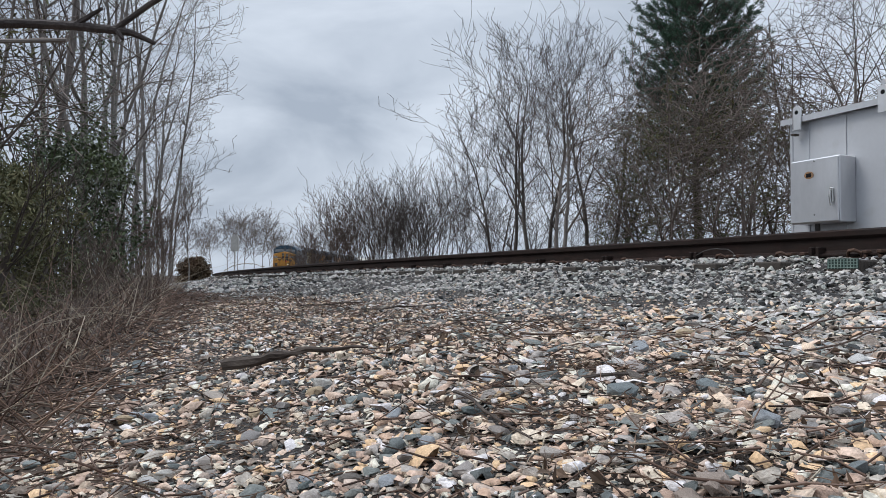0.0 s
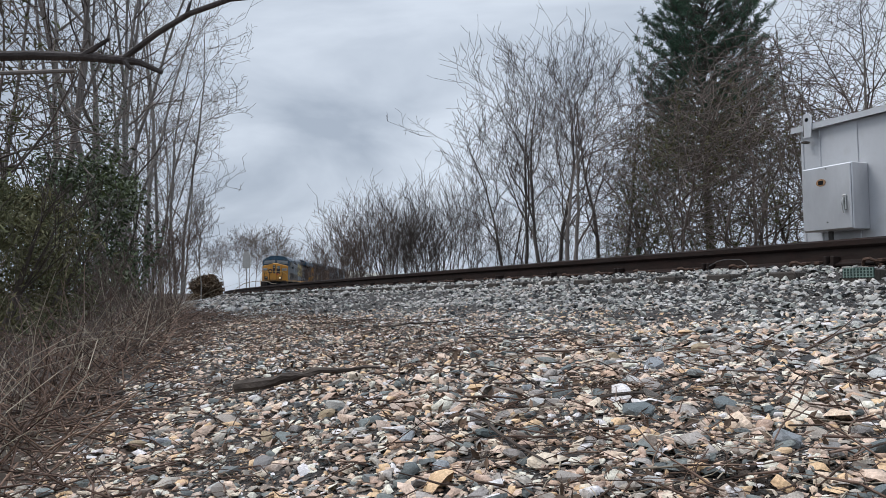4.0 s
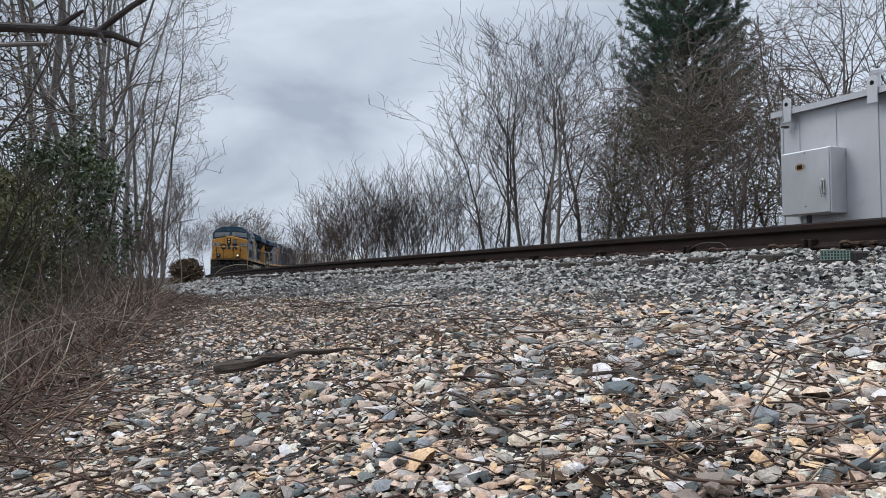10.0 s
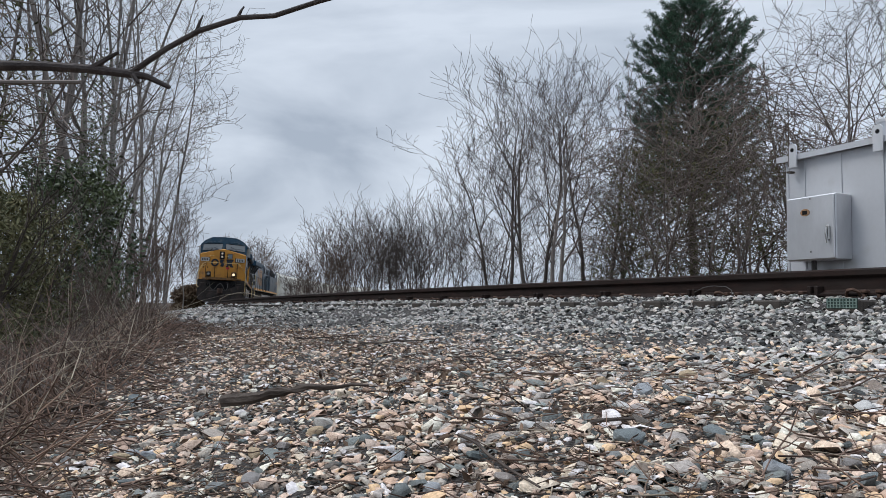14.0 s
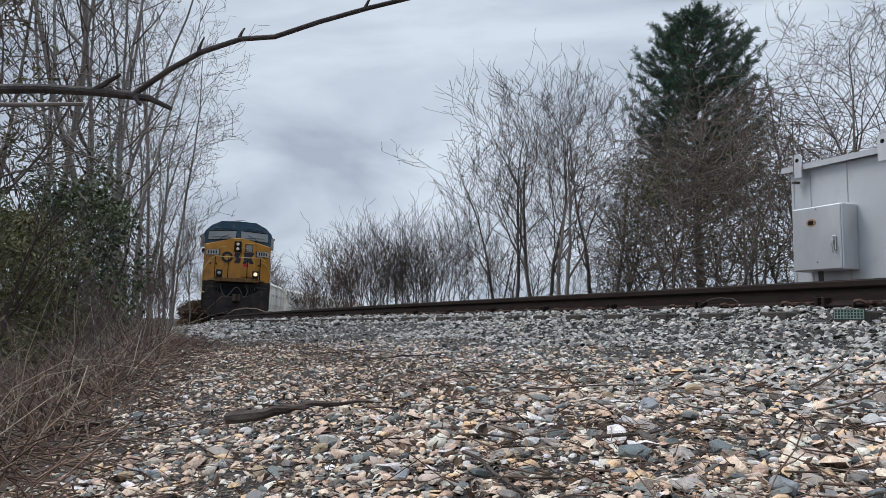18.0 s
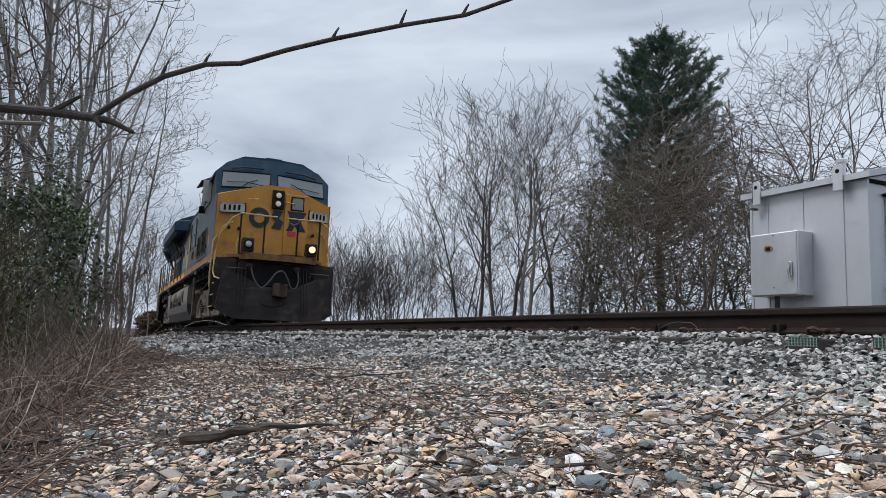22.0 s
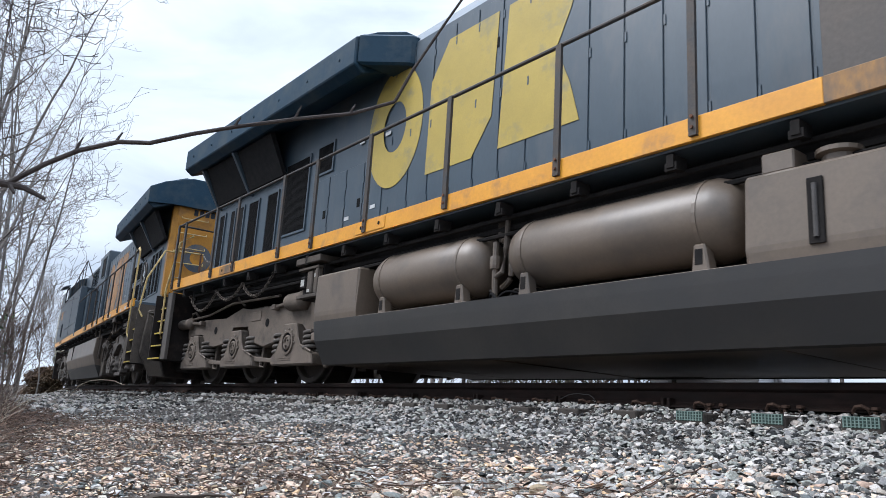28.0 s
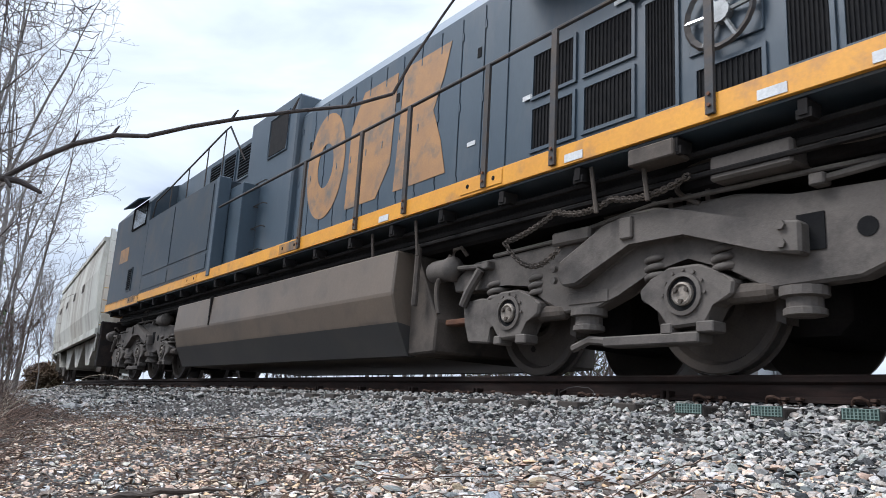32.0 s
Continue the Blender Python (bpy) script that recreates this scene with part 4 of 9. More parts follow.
            if style == 1:
                for z in (0.285, 0.315):
                    part("cast_line", ybox(x - 0.3, x + 0.12, s, 1.188, 1.196, z, z + 0.01), mat, j)
                part("lip", tube([(x + 0.22, s * 1.19, 0.78), (x + 0.3, s * 1.19, 0.58), (x + 0.38, s * 1.19, 0.48), (x + 0.7, s * 1.19, 0.385)], 0.016, 6), mat, j)
                for dx, z0 in ((0.5, 0.4), (-0.42, 0.36)):
                    bm = bmesh.new()
                    coil(bm, x + dx, s * 1.07, z0, 0.68, 0.115, 4.2, 0.028)
                    part("spring", bm, "truck_grey", t, "", True)
            else:
                for dx in (-0.3, 0.28):
                    bm = bmesh.new()
                    coil(bm, x + dx, s * 1.05, 0.66, 0.86, 0.1, 3.0, 0.028)
                    part("spring", bm, "truck_grey", t, "", True)
                part("lug", ybox(x - 0.2, x - 0.1, s, 1.04, 1.2, 0.26, 0.34, 0.01), mat, j)
                part("lug", ybox(x + 0.1, x + 0.24, s, 1.04, 1.2, 0.26, 0.34, 0.01), mat, j)
                part("rubber_link", lathe([(0.06, x + 0.3), (0.07, x + 0.34), (0.07, x + 0.6), (0.05, x + 0.64)], 12, "x", (0, s * 1.08, 0.52)), "under", t)
        # brake cylinders with rods, pipes and hoses
        cyls = ((a - 0.75, a - 0.2, 1.04, 0.095), (c - 0.1, c + 0.42, 1.1, 0.125)) if style == 1 else ((a - 1.25, a - 0.85, 1.06, 0.12), (c - 0.45, c + 0.05, 1.2, 0.12))
        for x0, x1, z, r in cyls:
            cy = part("brake_cylinder", lathe([(r * 0.45, x0 - 0.02), (r * 0.9, x0), (r, x0 + 0.05), (r, x1 - 0.1), (r * 1.1, x1 - 0.09), (r * 1.1, x1 - 0.04), (r * 0.6, x1), (r * 0.3, x1 + 0.03)], 18, "x", (0, s * 1.17, z)), mat, t, "", True)
            rod = (x0 - 0.02, x0 - 0.5) if x0 > b else (x1, x1 + 0.45)
            part("push_rod", tube([(rod[0], s * 1.17, z), (rod[1], s * 1.17, z - 0.03)], 0.026, 8), mat, cy)
            part("clevis", ybox(min(rod[1], rod[1] + 0.1), max(rod[1], rod[1] + 0.1), s, 1.12, 1.22, z - 0.07, z + 0.01, 0.01), mat, cy)
            part("air_hose", tube([(x1 - 0.08, s * 1.17, z + r), (x1 - 0.06, s * 1.17, z + r + 0.08), (x1 + 0.02, s * 1.14, z + r + 0.1), (x1 + 0.05, s * 1.08, z + r + 0.02)], 0.022, 7), "under", cy)
        part("air_pipe", tube([(a - 0.3, s * 1.14, 1.12), (a + 0.5, s * 1.14, 1.14), (b - 0.3, s * 1.16, 1.26), (b + 0.5, s * 1.16, 1.25), (c - 0.5, s * 1.14, 1.24)], 0.02, 7), mat, t)
        part("air_pipe", tube([(b - 0.9, s * 1.0, 1.3), (b - 0.1, s * 1.02, 1.34), (b + 0.4, s * 1.02, 1.3), (c, s * 1.0, 1.4)], 0.03, 7), "under", t)
        hose(t, [(b + 0.1, s * 1.12, 1.2), (b - 0.05, s * 1.18, 1.32), (b + 0.05, s * 1.18, 1.46), (b + 0.3, s * 1.14, 1.5)], 0.02, "under")
        for x in (a + 0.56, b + 0.58, c - 0.56):
            part("brake_shoe", prism([(x - 0.05, 0.35), (x + 0.02, 0.32), (x + 0.05, 0.8), (x - 0.02, 0.82)], *sorted((s * 0.76, s * 0.92))), mat, t)
            part("brake_lever", prism([(x + 0.16, 0.95), (x + 0.24, 0.95), (x + 0.2, 0.36), (x + 0.13, 0.36)], *sorted((s * 0.98, s * 1.03))), "under", t)
        if style == 1:
            for x in (a + 0.98, b + 0.96):
                part("brake_rod", prism([(x - 0.28, 0.3), (x + 0.35, 0.27), (x + 0.36, 0.33), (x - 0.26, 0.37)], *sorted((s * 1.08, s * 1.14)), "y", 0.008), mat, t)
                part("slack_hook", tube([(x - 0.02, s * 1.14, 0.3), (x, s * 1.15, 0.22), (x + 0.14, s * 1.15, 0.21), (x + 0.16, s * 1.14, 0.29)], 0.014, 6), mat, t)
            part("cast_pad", ybox(b + 0.45, b + 0.78, s, 1.128, 1.14, 0.92, 1.06, 0.006), mat, fr)
            part("end_bracket", ybox(c + 0.78, c + 1.2, s, 1.12, 1.26, 0.5, 0.62, 0.015), mat, t)
            part("bracket_clip", tube([(c + 0.78, s * 1.26, 0.63), (c + 0.8, s * 1.26, 0.67), (c + 0.92, s * 1.26, 0.66), (c + 0.9, s * 1.26, 0.6)], 0.012, 6), mat, t)
            plate("guide", [(c + 0.85, 0.5), (c + 1.0, 0.5), (c + 0.92, 0.2), (c + 0.8, 0.18)], s * 1.0, s * 1.06)
        else:
            o = b - 7.2
            arm = [(5.98 + o, 0.78), (6.0 + o, 0.92), (6.5 + o, 1.15), (6.72 + o, 1.21), (7.0 + o, 1.21), (7.25 + o, 1.14), (7.87 + o, 0.95), (8.1 + o, 0.92), (8.1 + o, 0.7), (7.86 + o, 0.75), (7.25 + o, 0.98), (6.75 + o, 0.98), (6.2 + o, 0.7), (6.05 + o, 0.7)]
            eq = plate("equaliser", arm, s * 1.12, s * 1.25, 0.02)
            part("slot", ybox(8.02 + o, 8.2 + o, s, 1.12, 1.14, 0.74, 0.98), "black", fr)
            for x, z in ((7.98, 0.9), (7.98, 0.78), (5.96, 0.86), (5.96, 0.76)):
                part("bolt", disc((x + o, z), 0.032, s * 1.24, s * 1.275, 6), mat, eq)
            part("arm_clip", ybox(6.68 + o, 6.8 + o, s, 1.24, 1.28, 1.0, 1.17, 0.01), mat, eq)
            part("top_block", ybox(5.85 + o, 6.3 + o, s, 1.0, 1.2, 1.08, 1.2, 0.02), mat, t)
            part("spring_bar", ybox(b - 0.75, b + 0.12, s, 1.02, 1.2, 0.19, 0.27, 0.012), mat, t)
            part("spring_link", tube([(b - 1.15, s * 1.1, 0.2), (b - 0.95, s * 1.12, 0.26), (b - 0.75, s * 1.12, 0.24)], 0.035, 7), mat, t)
            plate("cast_pad", [(6.0 + o, 0.66), (6.45 + o, 0.66), (6.45 + o, 0.56), (6.02 + o, 0.56)], s * 1.13, s * 1.14, 0.004)
            for dx in (-1.0, 0.82):
                part("shock_mount", lathe([(0.15, 0.52), (0.15, 0.46), (0.11, 0.45), (0.11, 0.39), (0.13, 0.38), (0.13, 0.34), (0.08, 0.33)], 16, "z", (b + dx, s * 1.08, 0.0)), mat, t)
            part("brake_hanger", tube([(a - 0.45, s * 1.18, 1.0), (a - 0.6, s * 1.2, 0.8), (a - 0.68, s * 1.2, 0.66)], 0.045, 8), mat, t)
            plate("hanger_plate", [(a - 0.72, 0.7), (a - 0.45, 0.72), (a + 0.0, 0.66), (a - 0.02, 0.5), (a - 0.3, 0.44), (a - 0.3, 0.28), (a - 0.62, 0.3), (a - 0.68, 0.5)], s * 1.08, s * 1.17)
            part("ledge", ybox(a - 1.1, a - 0.6, s, 0.95, 1.1, 0.5, 0.56, 0.01), "rust", t)
            for k in range(4):
                part("rib", ybox(b - 0.35 + k * 0.16, b - 0.31 + k * 0.16, s, 0.98, 1.1, 1.2, 1.34), mat, t)

    both(side)
    return t


def chain(parent, x0, z0, x1, z1, sag, y, n=22):
    """A hanging safety chain of separate links."""
    bm = bmesh.new()
    for i in range(n):
        u = (i + 0.5) / n
        x, z = x0 + (x1 - x0) * u, z0 + (z1 - z0) * u - sag * 4 * u * (1 - u)
        slope = math.atan2((z1 - z0) - sag * 4 * (1 - 2 * u), x1 - x0)
        ln = 0.6 * math.hypot(x1 - x0, sag * 2) / n + 0.012
        m = Matrix.Translation((x, y, z)) @ Matrix.Rotation(-slope, 4, "Y") @ Matrix.Rotation((i % 2) * 1.57 + 0.3, 4, "X")
        pts = [m @ Vector((ln * math.cos(a), 0.022 * math.sin(a), 0)) for a in (k * math.pi / 4 for k in range(9))]
        add_tube(bm, pts, 0.0085, 4, False)
    part("chain", bm, "under", parent, "sagging rusty safety chain")


def handrail(parent, path, posts, side, base, mat="rail_handle", r=0.02):
    part("handrail", tube([(x, side * y, z) for x, y, z in path], r, 8), mat, parent)
    for x, top in posts:
        bm = box(x - 0.032, x + 0.032, *sorted((side * 1.5, side * 1.53)), base - 0.12, top)
        part("stanchion", bm, "rail_handle", parent, "rusting flat steel stanchion")
        for z in (base - 0.06, base + 0.02):
            part("bolt", disc((x, z), 0.014, side * 1.53, side * 1.545, 6), "rust", parent)


def louvre(parent, x0, x1, z0, z1, y, side, n, frame_mat, upright=False):
    """A framed grille of slats over a dark opening."""
    g = part("grille", box(x0, x1, *sorted((side * (y - 0.01), side * (y + 0.004))), z0, z1), "grille", parent)
    w = 0.035
    bm = bmesh.new()
    for q in ((x0 - w, x1 + w, z1, z1 + w), (x0 - w, x1 + w, z0 - w, z0), (x0 - w, x0, z0, z1), (x1, x1 + w, z0, z1)):
        add_box(bm, q[0], q[1], *sorted((side * (y - 0.01), side * (y + 0.022))), q[2], q[3])
    part("frame", bm, frame_mat, g)
    bm = bmesh.new()
    for i in range(n):
        if upright:
            x = x0 + (x1 - x0) * (i + 0.5) / n
            add_box(bm, x - 0.006, x + 0.006, *sorted((side * y, side * (y + 0.016))), z0, z1)
        else:
            z = z0 + (z1 - z0) * (i + 0.5) / n
            add_prism(bm, [(side * (y + 0.03), z - 0.012), (side * (y + 0.03), z - 0.006), (side * (y - 0.005), z + 0.016), (side * (y - 0.005), z + 0.01)], x0, x1, "x")
    part("slat", bm, "grille" if upright else frame_mat, g)
    return g


def hood_doors(parent, x0, x1, z0, z1, y, side, n, mat, latches=True):
    """A row of tall engine-room doors, slightly proud, with gaps, hinges and latches."""
    w = (x1 - x0) / n
    for i in range(n):
        a = x0 + i * w + 0.012
        b = x0 + (i + 1) * w - 0.012
        d = part("door", ybox(a, b, side, y - 0.005, y + 0.014, z0, z1, 0.004), mat, parent)
        for z in (z0 + 0.25, (z0 + z1) / 2, z1 - 0.25):
            bm = bmesh.new()
            add_box(bm, a - 0.008, a + 0.012, *sorted((side * (y + 0.008), side * (y + 0.024))), z - 0.05, z + 0.05)
            part("hinge", bm, mat, d)
        if latches and i % 2 == 0:
            l = part("latch", ybox(b - 0.11, b - 0.04, side, y + 0.01, y + 0.02, z1 - 0.62, z1 - 0.5), "black", d)


def radiator(parent, x0, x1, wx0, wx1, side_only=None):
    """The radiator end of a hood: sloped screens under broad overhanging wings."""
    top = [(-1.52, 4.02), (-1.52, 4.4), (-1.2, 4.58), (-0.75, 4.77), (0.75, 4.77), (1.2, 4.58), (1.52, 4.4), (1.52, 4.02), (1.38, 3.92), (0.86, 4.14), (-0.86, 4.14), (-1.38, 3.92)]
    w = part("radiator_wing", prism(top, wx0, wx1, "x", 0.015), "roof_blue", parent, "dark blue overhanging radiator wing")
    for s in (-1, 1):
        bm = bmesh.new()
        for i in range(7):
            x = wx0 + 0.4 + (wx1 - wx0 - 0.8) * i / 6
            add_disc(bm, (x, 4.2), 0.02, s * 1.52, s * 1.532, 8)
        part("bolt", bm, "roof_blue", w)
        n = 2
        for i in range(n):
            a = x0 + (x1 - x0) * i / n + 0.06
            b = x0 + (x1 - x0) * (i + 1) / n - 0.06
            scr = [(s * 0.93, 3.3), (s * 1.0, 3.3), (s * 1.3, 3.93), (s * 1.22, 3.96)]
            p = part("radiator_screen", prism(scr, a, b, "x"), "grille", parent, "black wire radiator screen")
            part("brace", prism([(s * 0.9, 3.24), (s * 0.97, 3.24), (s * 1.37, 3.92), (s * 1.28, 3.97)], a - 0.1, a - 0.03, "x"), "blue", p)


def coupler(parent, x, ahead):
    s = 1 if ahead else -1
    c = part("coupler", box(min(x, x + s * 0.55), max(x, x + s * 0.55), -0.12, 0.12, 0.76, 0.98, 0.03), "coupler_iron", parent, "rusty knuckle coupler")
    part("knuckle", prism([(x + s * 0.5, -0.16), (x + s * 0.74, -0.18), (x + s * 0.82, -0.06), (x + s * 0.68, 0.02), (x + s * 0.78, 0.14), (x + s * 0.62, 0.19), (x + s * 0.5, 0.12)], 0.7, 1.02, "z", 0.02), "coupler_iron", c)
    return c


def hose(parent, pts, r=0.022, mat="hose"):
    """A sagging rubber hose through the given places, rounded."""
    pts = [Vector(p) for p in pts]
    out = []
    for i in range(len(pts) - 1):
        p0, p1, p2, p3 = pts[max(i - 1, 0)], pts[i], pts[i + 1], pts[min(i + 2, len(pts) - 1)]
        for k in range(6):
            u = k / 6
            out.append(0.5 * ((2 * p1) + (p2 - p0) * u + (2 * p0 - 5 * p1 + 4 * p2 - p3) * u * u + (3 * p1 - p0 - 3 * p2 + p3) * u ** 3))
    out.append(pts[-1])
    return part("hose", tube(out, r, 7), mat, parent)


def link_chain(parent, pts, link=0.055):
    """A hanging safety chain of oval links through the given places."""
    pts = [Vector(p) for p in pts]
    bm = bmesh.new()
    turn = 0
    for a, b in zip(pts, pts[1:]):
        n = max(1, int((b - a).length / (link * 0.72)))
        d = (b - a).normalized()
        side = d.cross(Vector((0, 0, 1))).normalized()
        up = side.cross(d)
        for k in range(n):
            c, w = a.lerp(b, (k + 0.5) / n), side if turn % 2 else up
            nrm = d.cross(w)
            ring = []
            for i in range(8):
                t = i / 8 * math.tau
                o = d * math.cos(t) * link * 0.5 + w * math.sin(t) * link * 0.3
                out = o.normalized()
                ring.append([bm.verts.new(c + o + (out * math.cos(u) + nrm * math.sin(u)) * 0.0042) for u in (0.0, 2.09, 4.19)])
            for i in range(8):
                p, q = ring[i], ring[(i + 1) % 8]
                for j in range(3):
                    bm.faces.new((p[j], q[j], q[(j + 1) % 3], p[(j + 1) % 3]))
            turn += 1
    return part("safety_chain", bm, "dust_metal", parent, "hanging steel safety chain")


def steps(parent, x0, x1, side, zs, well, outer=1.5, tilt=0):
    """A recessed stair well with yellow-edged treads at a corner of the deck."""
    st = part("step_well", ybox(x0, x1, side, 0.98, 1.02, zs[0] - 0.05, 1.6), well, parent)
    for x in (x0, x1):
        part("side_plate", ybox(x - 0.015, x + 0.015, side, 1.0, outer, zs[0] - 0.04, 1.62), well, st)
    for i, z in enumerate(zs):
        inner = 1.05 + 0.03 * i
        t = part("tread", ybox(x0 + 0.02, x1 - 0.02, side, inner, outer - 0.03 * i, z - 0.035, z - 0.008), "under_dark", st)
        part("edge", ybox(x0 + 0.02, x1 - 0.02, side, outer - 0.03 * i, outer - 0.03 * i + 0.02, z - 0.026, z - 0.002), "step_yellow", t, "yellow step edge")


def sill(parent, x0, x1, worn_from=None):
    for s in (-1, 1):
        mid = x1 if worn_from is None else worn_from
        part("side_sill", ybox(x0, mid, s, 1.46, 1.5, 1.64, 1.82, 0.004), "sill_yellow", parent, "orange-yellow painted side sill")
        if mid < x1:
            part("side_sill", ybox(mid, x1, s, 1.46, 1.5, 1.64, 1.82, 0.004), "sill_worn", parent, "dirty side sill with chipped orange paint and rust")
        for k in range(int((mid - x0) / 4.2)):
            x = x0 + 2.3 + 4.2 * k
            part("access_plate", ybox(x, x + 0.62, s, 1.5, 1.509, 1.665, 1.8, 0.004), "sill_yellow" if k % 2 else "sill_worn", parent)
            for dx in (0.12, 0.5):
                part("plate_hole", disc((x + dx, 1.735), 0.022, s * 1.509, s * 1.512, 10), "black", parent)
        # hangers under the deck
        x = x0 + 0.6
        while x < x1 - 0.5:
            bm = bmesh.new()
            add_box(bm, x - 0.03, x + 0.03, *sorted((s * 1.3, s * 1.47)), 1.5, 1.6)
            add_box(bm, x - 0.05, x + 0.05, *sorted((s * 1.42, s * 1.46)), 1.48, 1.54)
            part("hanger", bm, "under_dark", parent)
            x += 0.93
    part("deck", box(x0, x1, -1.46, 1.46, 1.62, 1.76), "blue", parent)
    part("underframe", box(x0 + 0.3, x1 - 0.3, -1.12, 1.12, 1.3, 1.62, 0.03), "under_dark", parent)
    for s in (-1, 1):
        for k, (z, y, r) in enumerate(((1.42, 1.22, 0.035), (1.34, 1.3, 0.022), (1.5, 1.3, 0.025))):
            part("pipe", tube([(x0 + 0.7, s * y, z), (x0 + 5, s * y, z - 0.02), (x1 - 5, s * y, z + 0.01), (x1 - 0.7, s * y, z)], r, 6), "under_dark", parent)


def logo(parent, x0, x1, z0, z1, y, side, mat):
    """The road's emblem as plain shapes: a broad ring, a leaning block and an hourglass."""
    ya, yb = sorted((side * y, side * (y + 0.004)))
    w, h = (x1 - x0) / 3, z1 - z0
    flip = 1 if side < 0 else -1
    def X(u):
        return x0 + u if flip > 0 else x1 - u
    label = "faded painted emblem shape"
    bm = lathe([(0.5, ya), (0.5, yb), (0.21, yb), (0.21, ya)], 36, closed=True)
    bmesh.ops.transform(bm, matrix=Matrix.Translation((X(w * 0.5), 0, (z0 + z1) / 2)) @ Matrix.Diagonal((w * 0.96, 1, h, 1)), verts=bm.verts)
    part("emblem_ring", bm, mat, parent, label)
    bm = bmesh.new()
    add_prism(bm, [(X(w * 1.08), z0), (X(w * 1.75), z0), (X(w * 2.0), z0 + h * 0.25), (X(w * 2.05), z1), (X(w * 1.35), z1), (X(w * 1.1), z0 + h * 0.72)], ya, yb)
    part("emblem_block", bm, mat, parent, label)
    bm = bmesh.new()
    add_prism(bm, [(X(w * 2.1), z0), (X(w * 3.0), z0), (X(w * 2.9), z0 + h * 0.26), (X(w * 2.75), z0 + h * 0.52), (X(w * 2.9), z0 + h * 0.75), (X(w * 3.0), z1), (X(w * 2.18), z1)], ya, yb)
    part("emblem_notch", bm, mat, parent, label)


def number_board(parent, m):
    b = part("number_board", box(-0.34, 0.34, -0.03, 0.02, -0.135, 0.135, 0.02, m), "black", parent, "black-framed white number board")
    part("rim", tube([m @ Vector(p) for p in ((-0.29, -0.036, -0.115), (0.29, -0.036, -0.115), (0.315, -0.036, -0.09), (0.315, -0.036, 0.09), (0.29, -0.036, 0.115), (-0.29, -0.036, 0.115), (-0.315, -0.036, 0.09), (-0.315, -0.036, -0.09), (-0.29, -0.036, -0.115))], 0.01, 5), "board", b)
    part("plate", box(-0.3, 0.3, -0.036, -0.031, -0.1, 0.1, 0.0, m), "board", b)
    bm = bmesh.new()
    for i in range(4):
        add_box(bm, -0.225 + i * 0.125, -0.165 + i * 0.125, -0.041, -0.037, -0.07, 0.07, 0.0, m)
    part("bar", bm, "black", b)


def lamp(parent, x, y, z, mat, r=0.09, face=1):
    """A round sealed-beam lamp in its bezel, pointing along x."""
    l = part("headlight", lathe([(r * 0.7, x - face * 0.1), (r * 1.15, x - face * 0.04), (r * 1.15, x), (r * 0.95, x + face * 0.012), (r * 0.9, x - face * 0.01)], 20, "x", (0, y, z)), "black", parent, "round headlight")
    part("lens", lathe([(r * 0.9, x - face * 0.012), (r * 0.7, x + face * 0.004), (r * 0.3, x + face * 0.012), (0.004, x + face * 0.014)], 20, "x", (0, y, z)), mat, l)


def air_tank(parent, x0, x1, y, z, r):
    t = part("air_tank", lathe([(0.04, x0 - 0.02), (r * 0.55, x0), (r * 0.85, x0 + 0.07), (r, x0 + 0.2), (r, x1 - 0.2), (r * 0.85, x1 - 0.07), (r * 0.55, x1), (0.04, x1 + 0.02)], 28, "x", (0, y, z)), "tank_brown", parent, "dusty brown air reservoir", True)
    for x in (x0 + 0.24, x1 - 0.3):
        part("strap", lathe([(r + 0.006, x), (r + 0.006, x + 0.03), (r - 0.004, x + 0.03), (r - 0.004, x)], 28, "x", (0, y, z), True), "tank_brown", t)
        s = 1 if y > 0 else -1
        part("foot", prism([(x - 0.05, z - r - 0.12), (x + 0.1, z - r - 0.12), (x + 0.06, z - r + 0.1), (x - 0.03, z - r + 0.1)], *sorted((y + s * 0.14, y + s * 0.25)), "y", 0.012), "tank_brown", t)
        part("foot_slot", ybox(x - 0.015, x + 0.045, s, abs(y) + 0.25, abs(y) + 0.254, z - r - 0.05, z - r + 0.06), "under_dark", t)
    return t


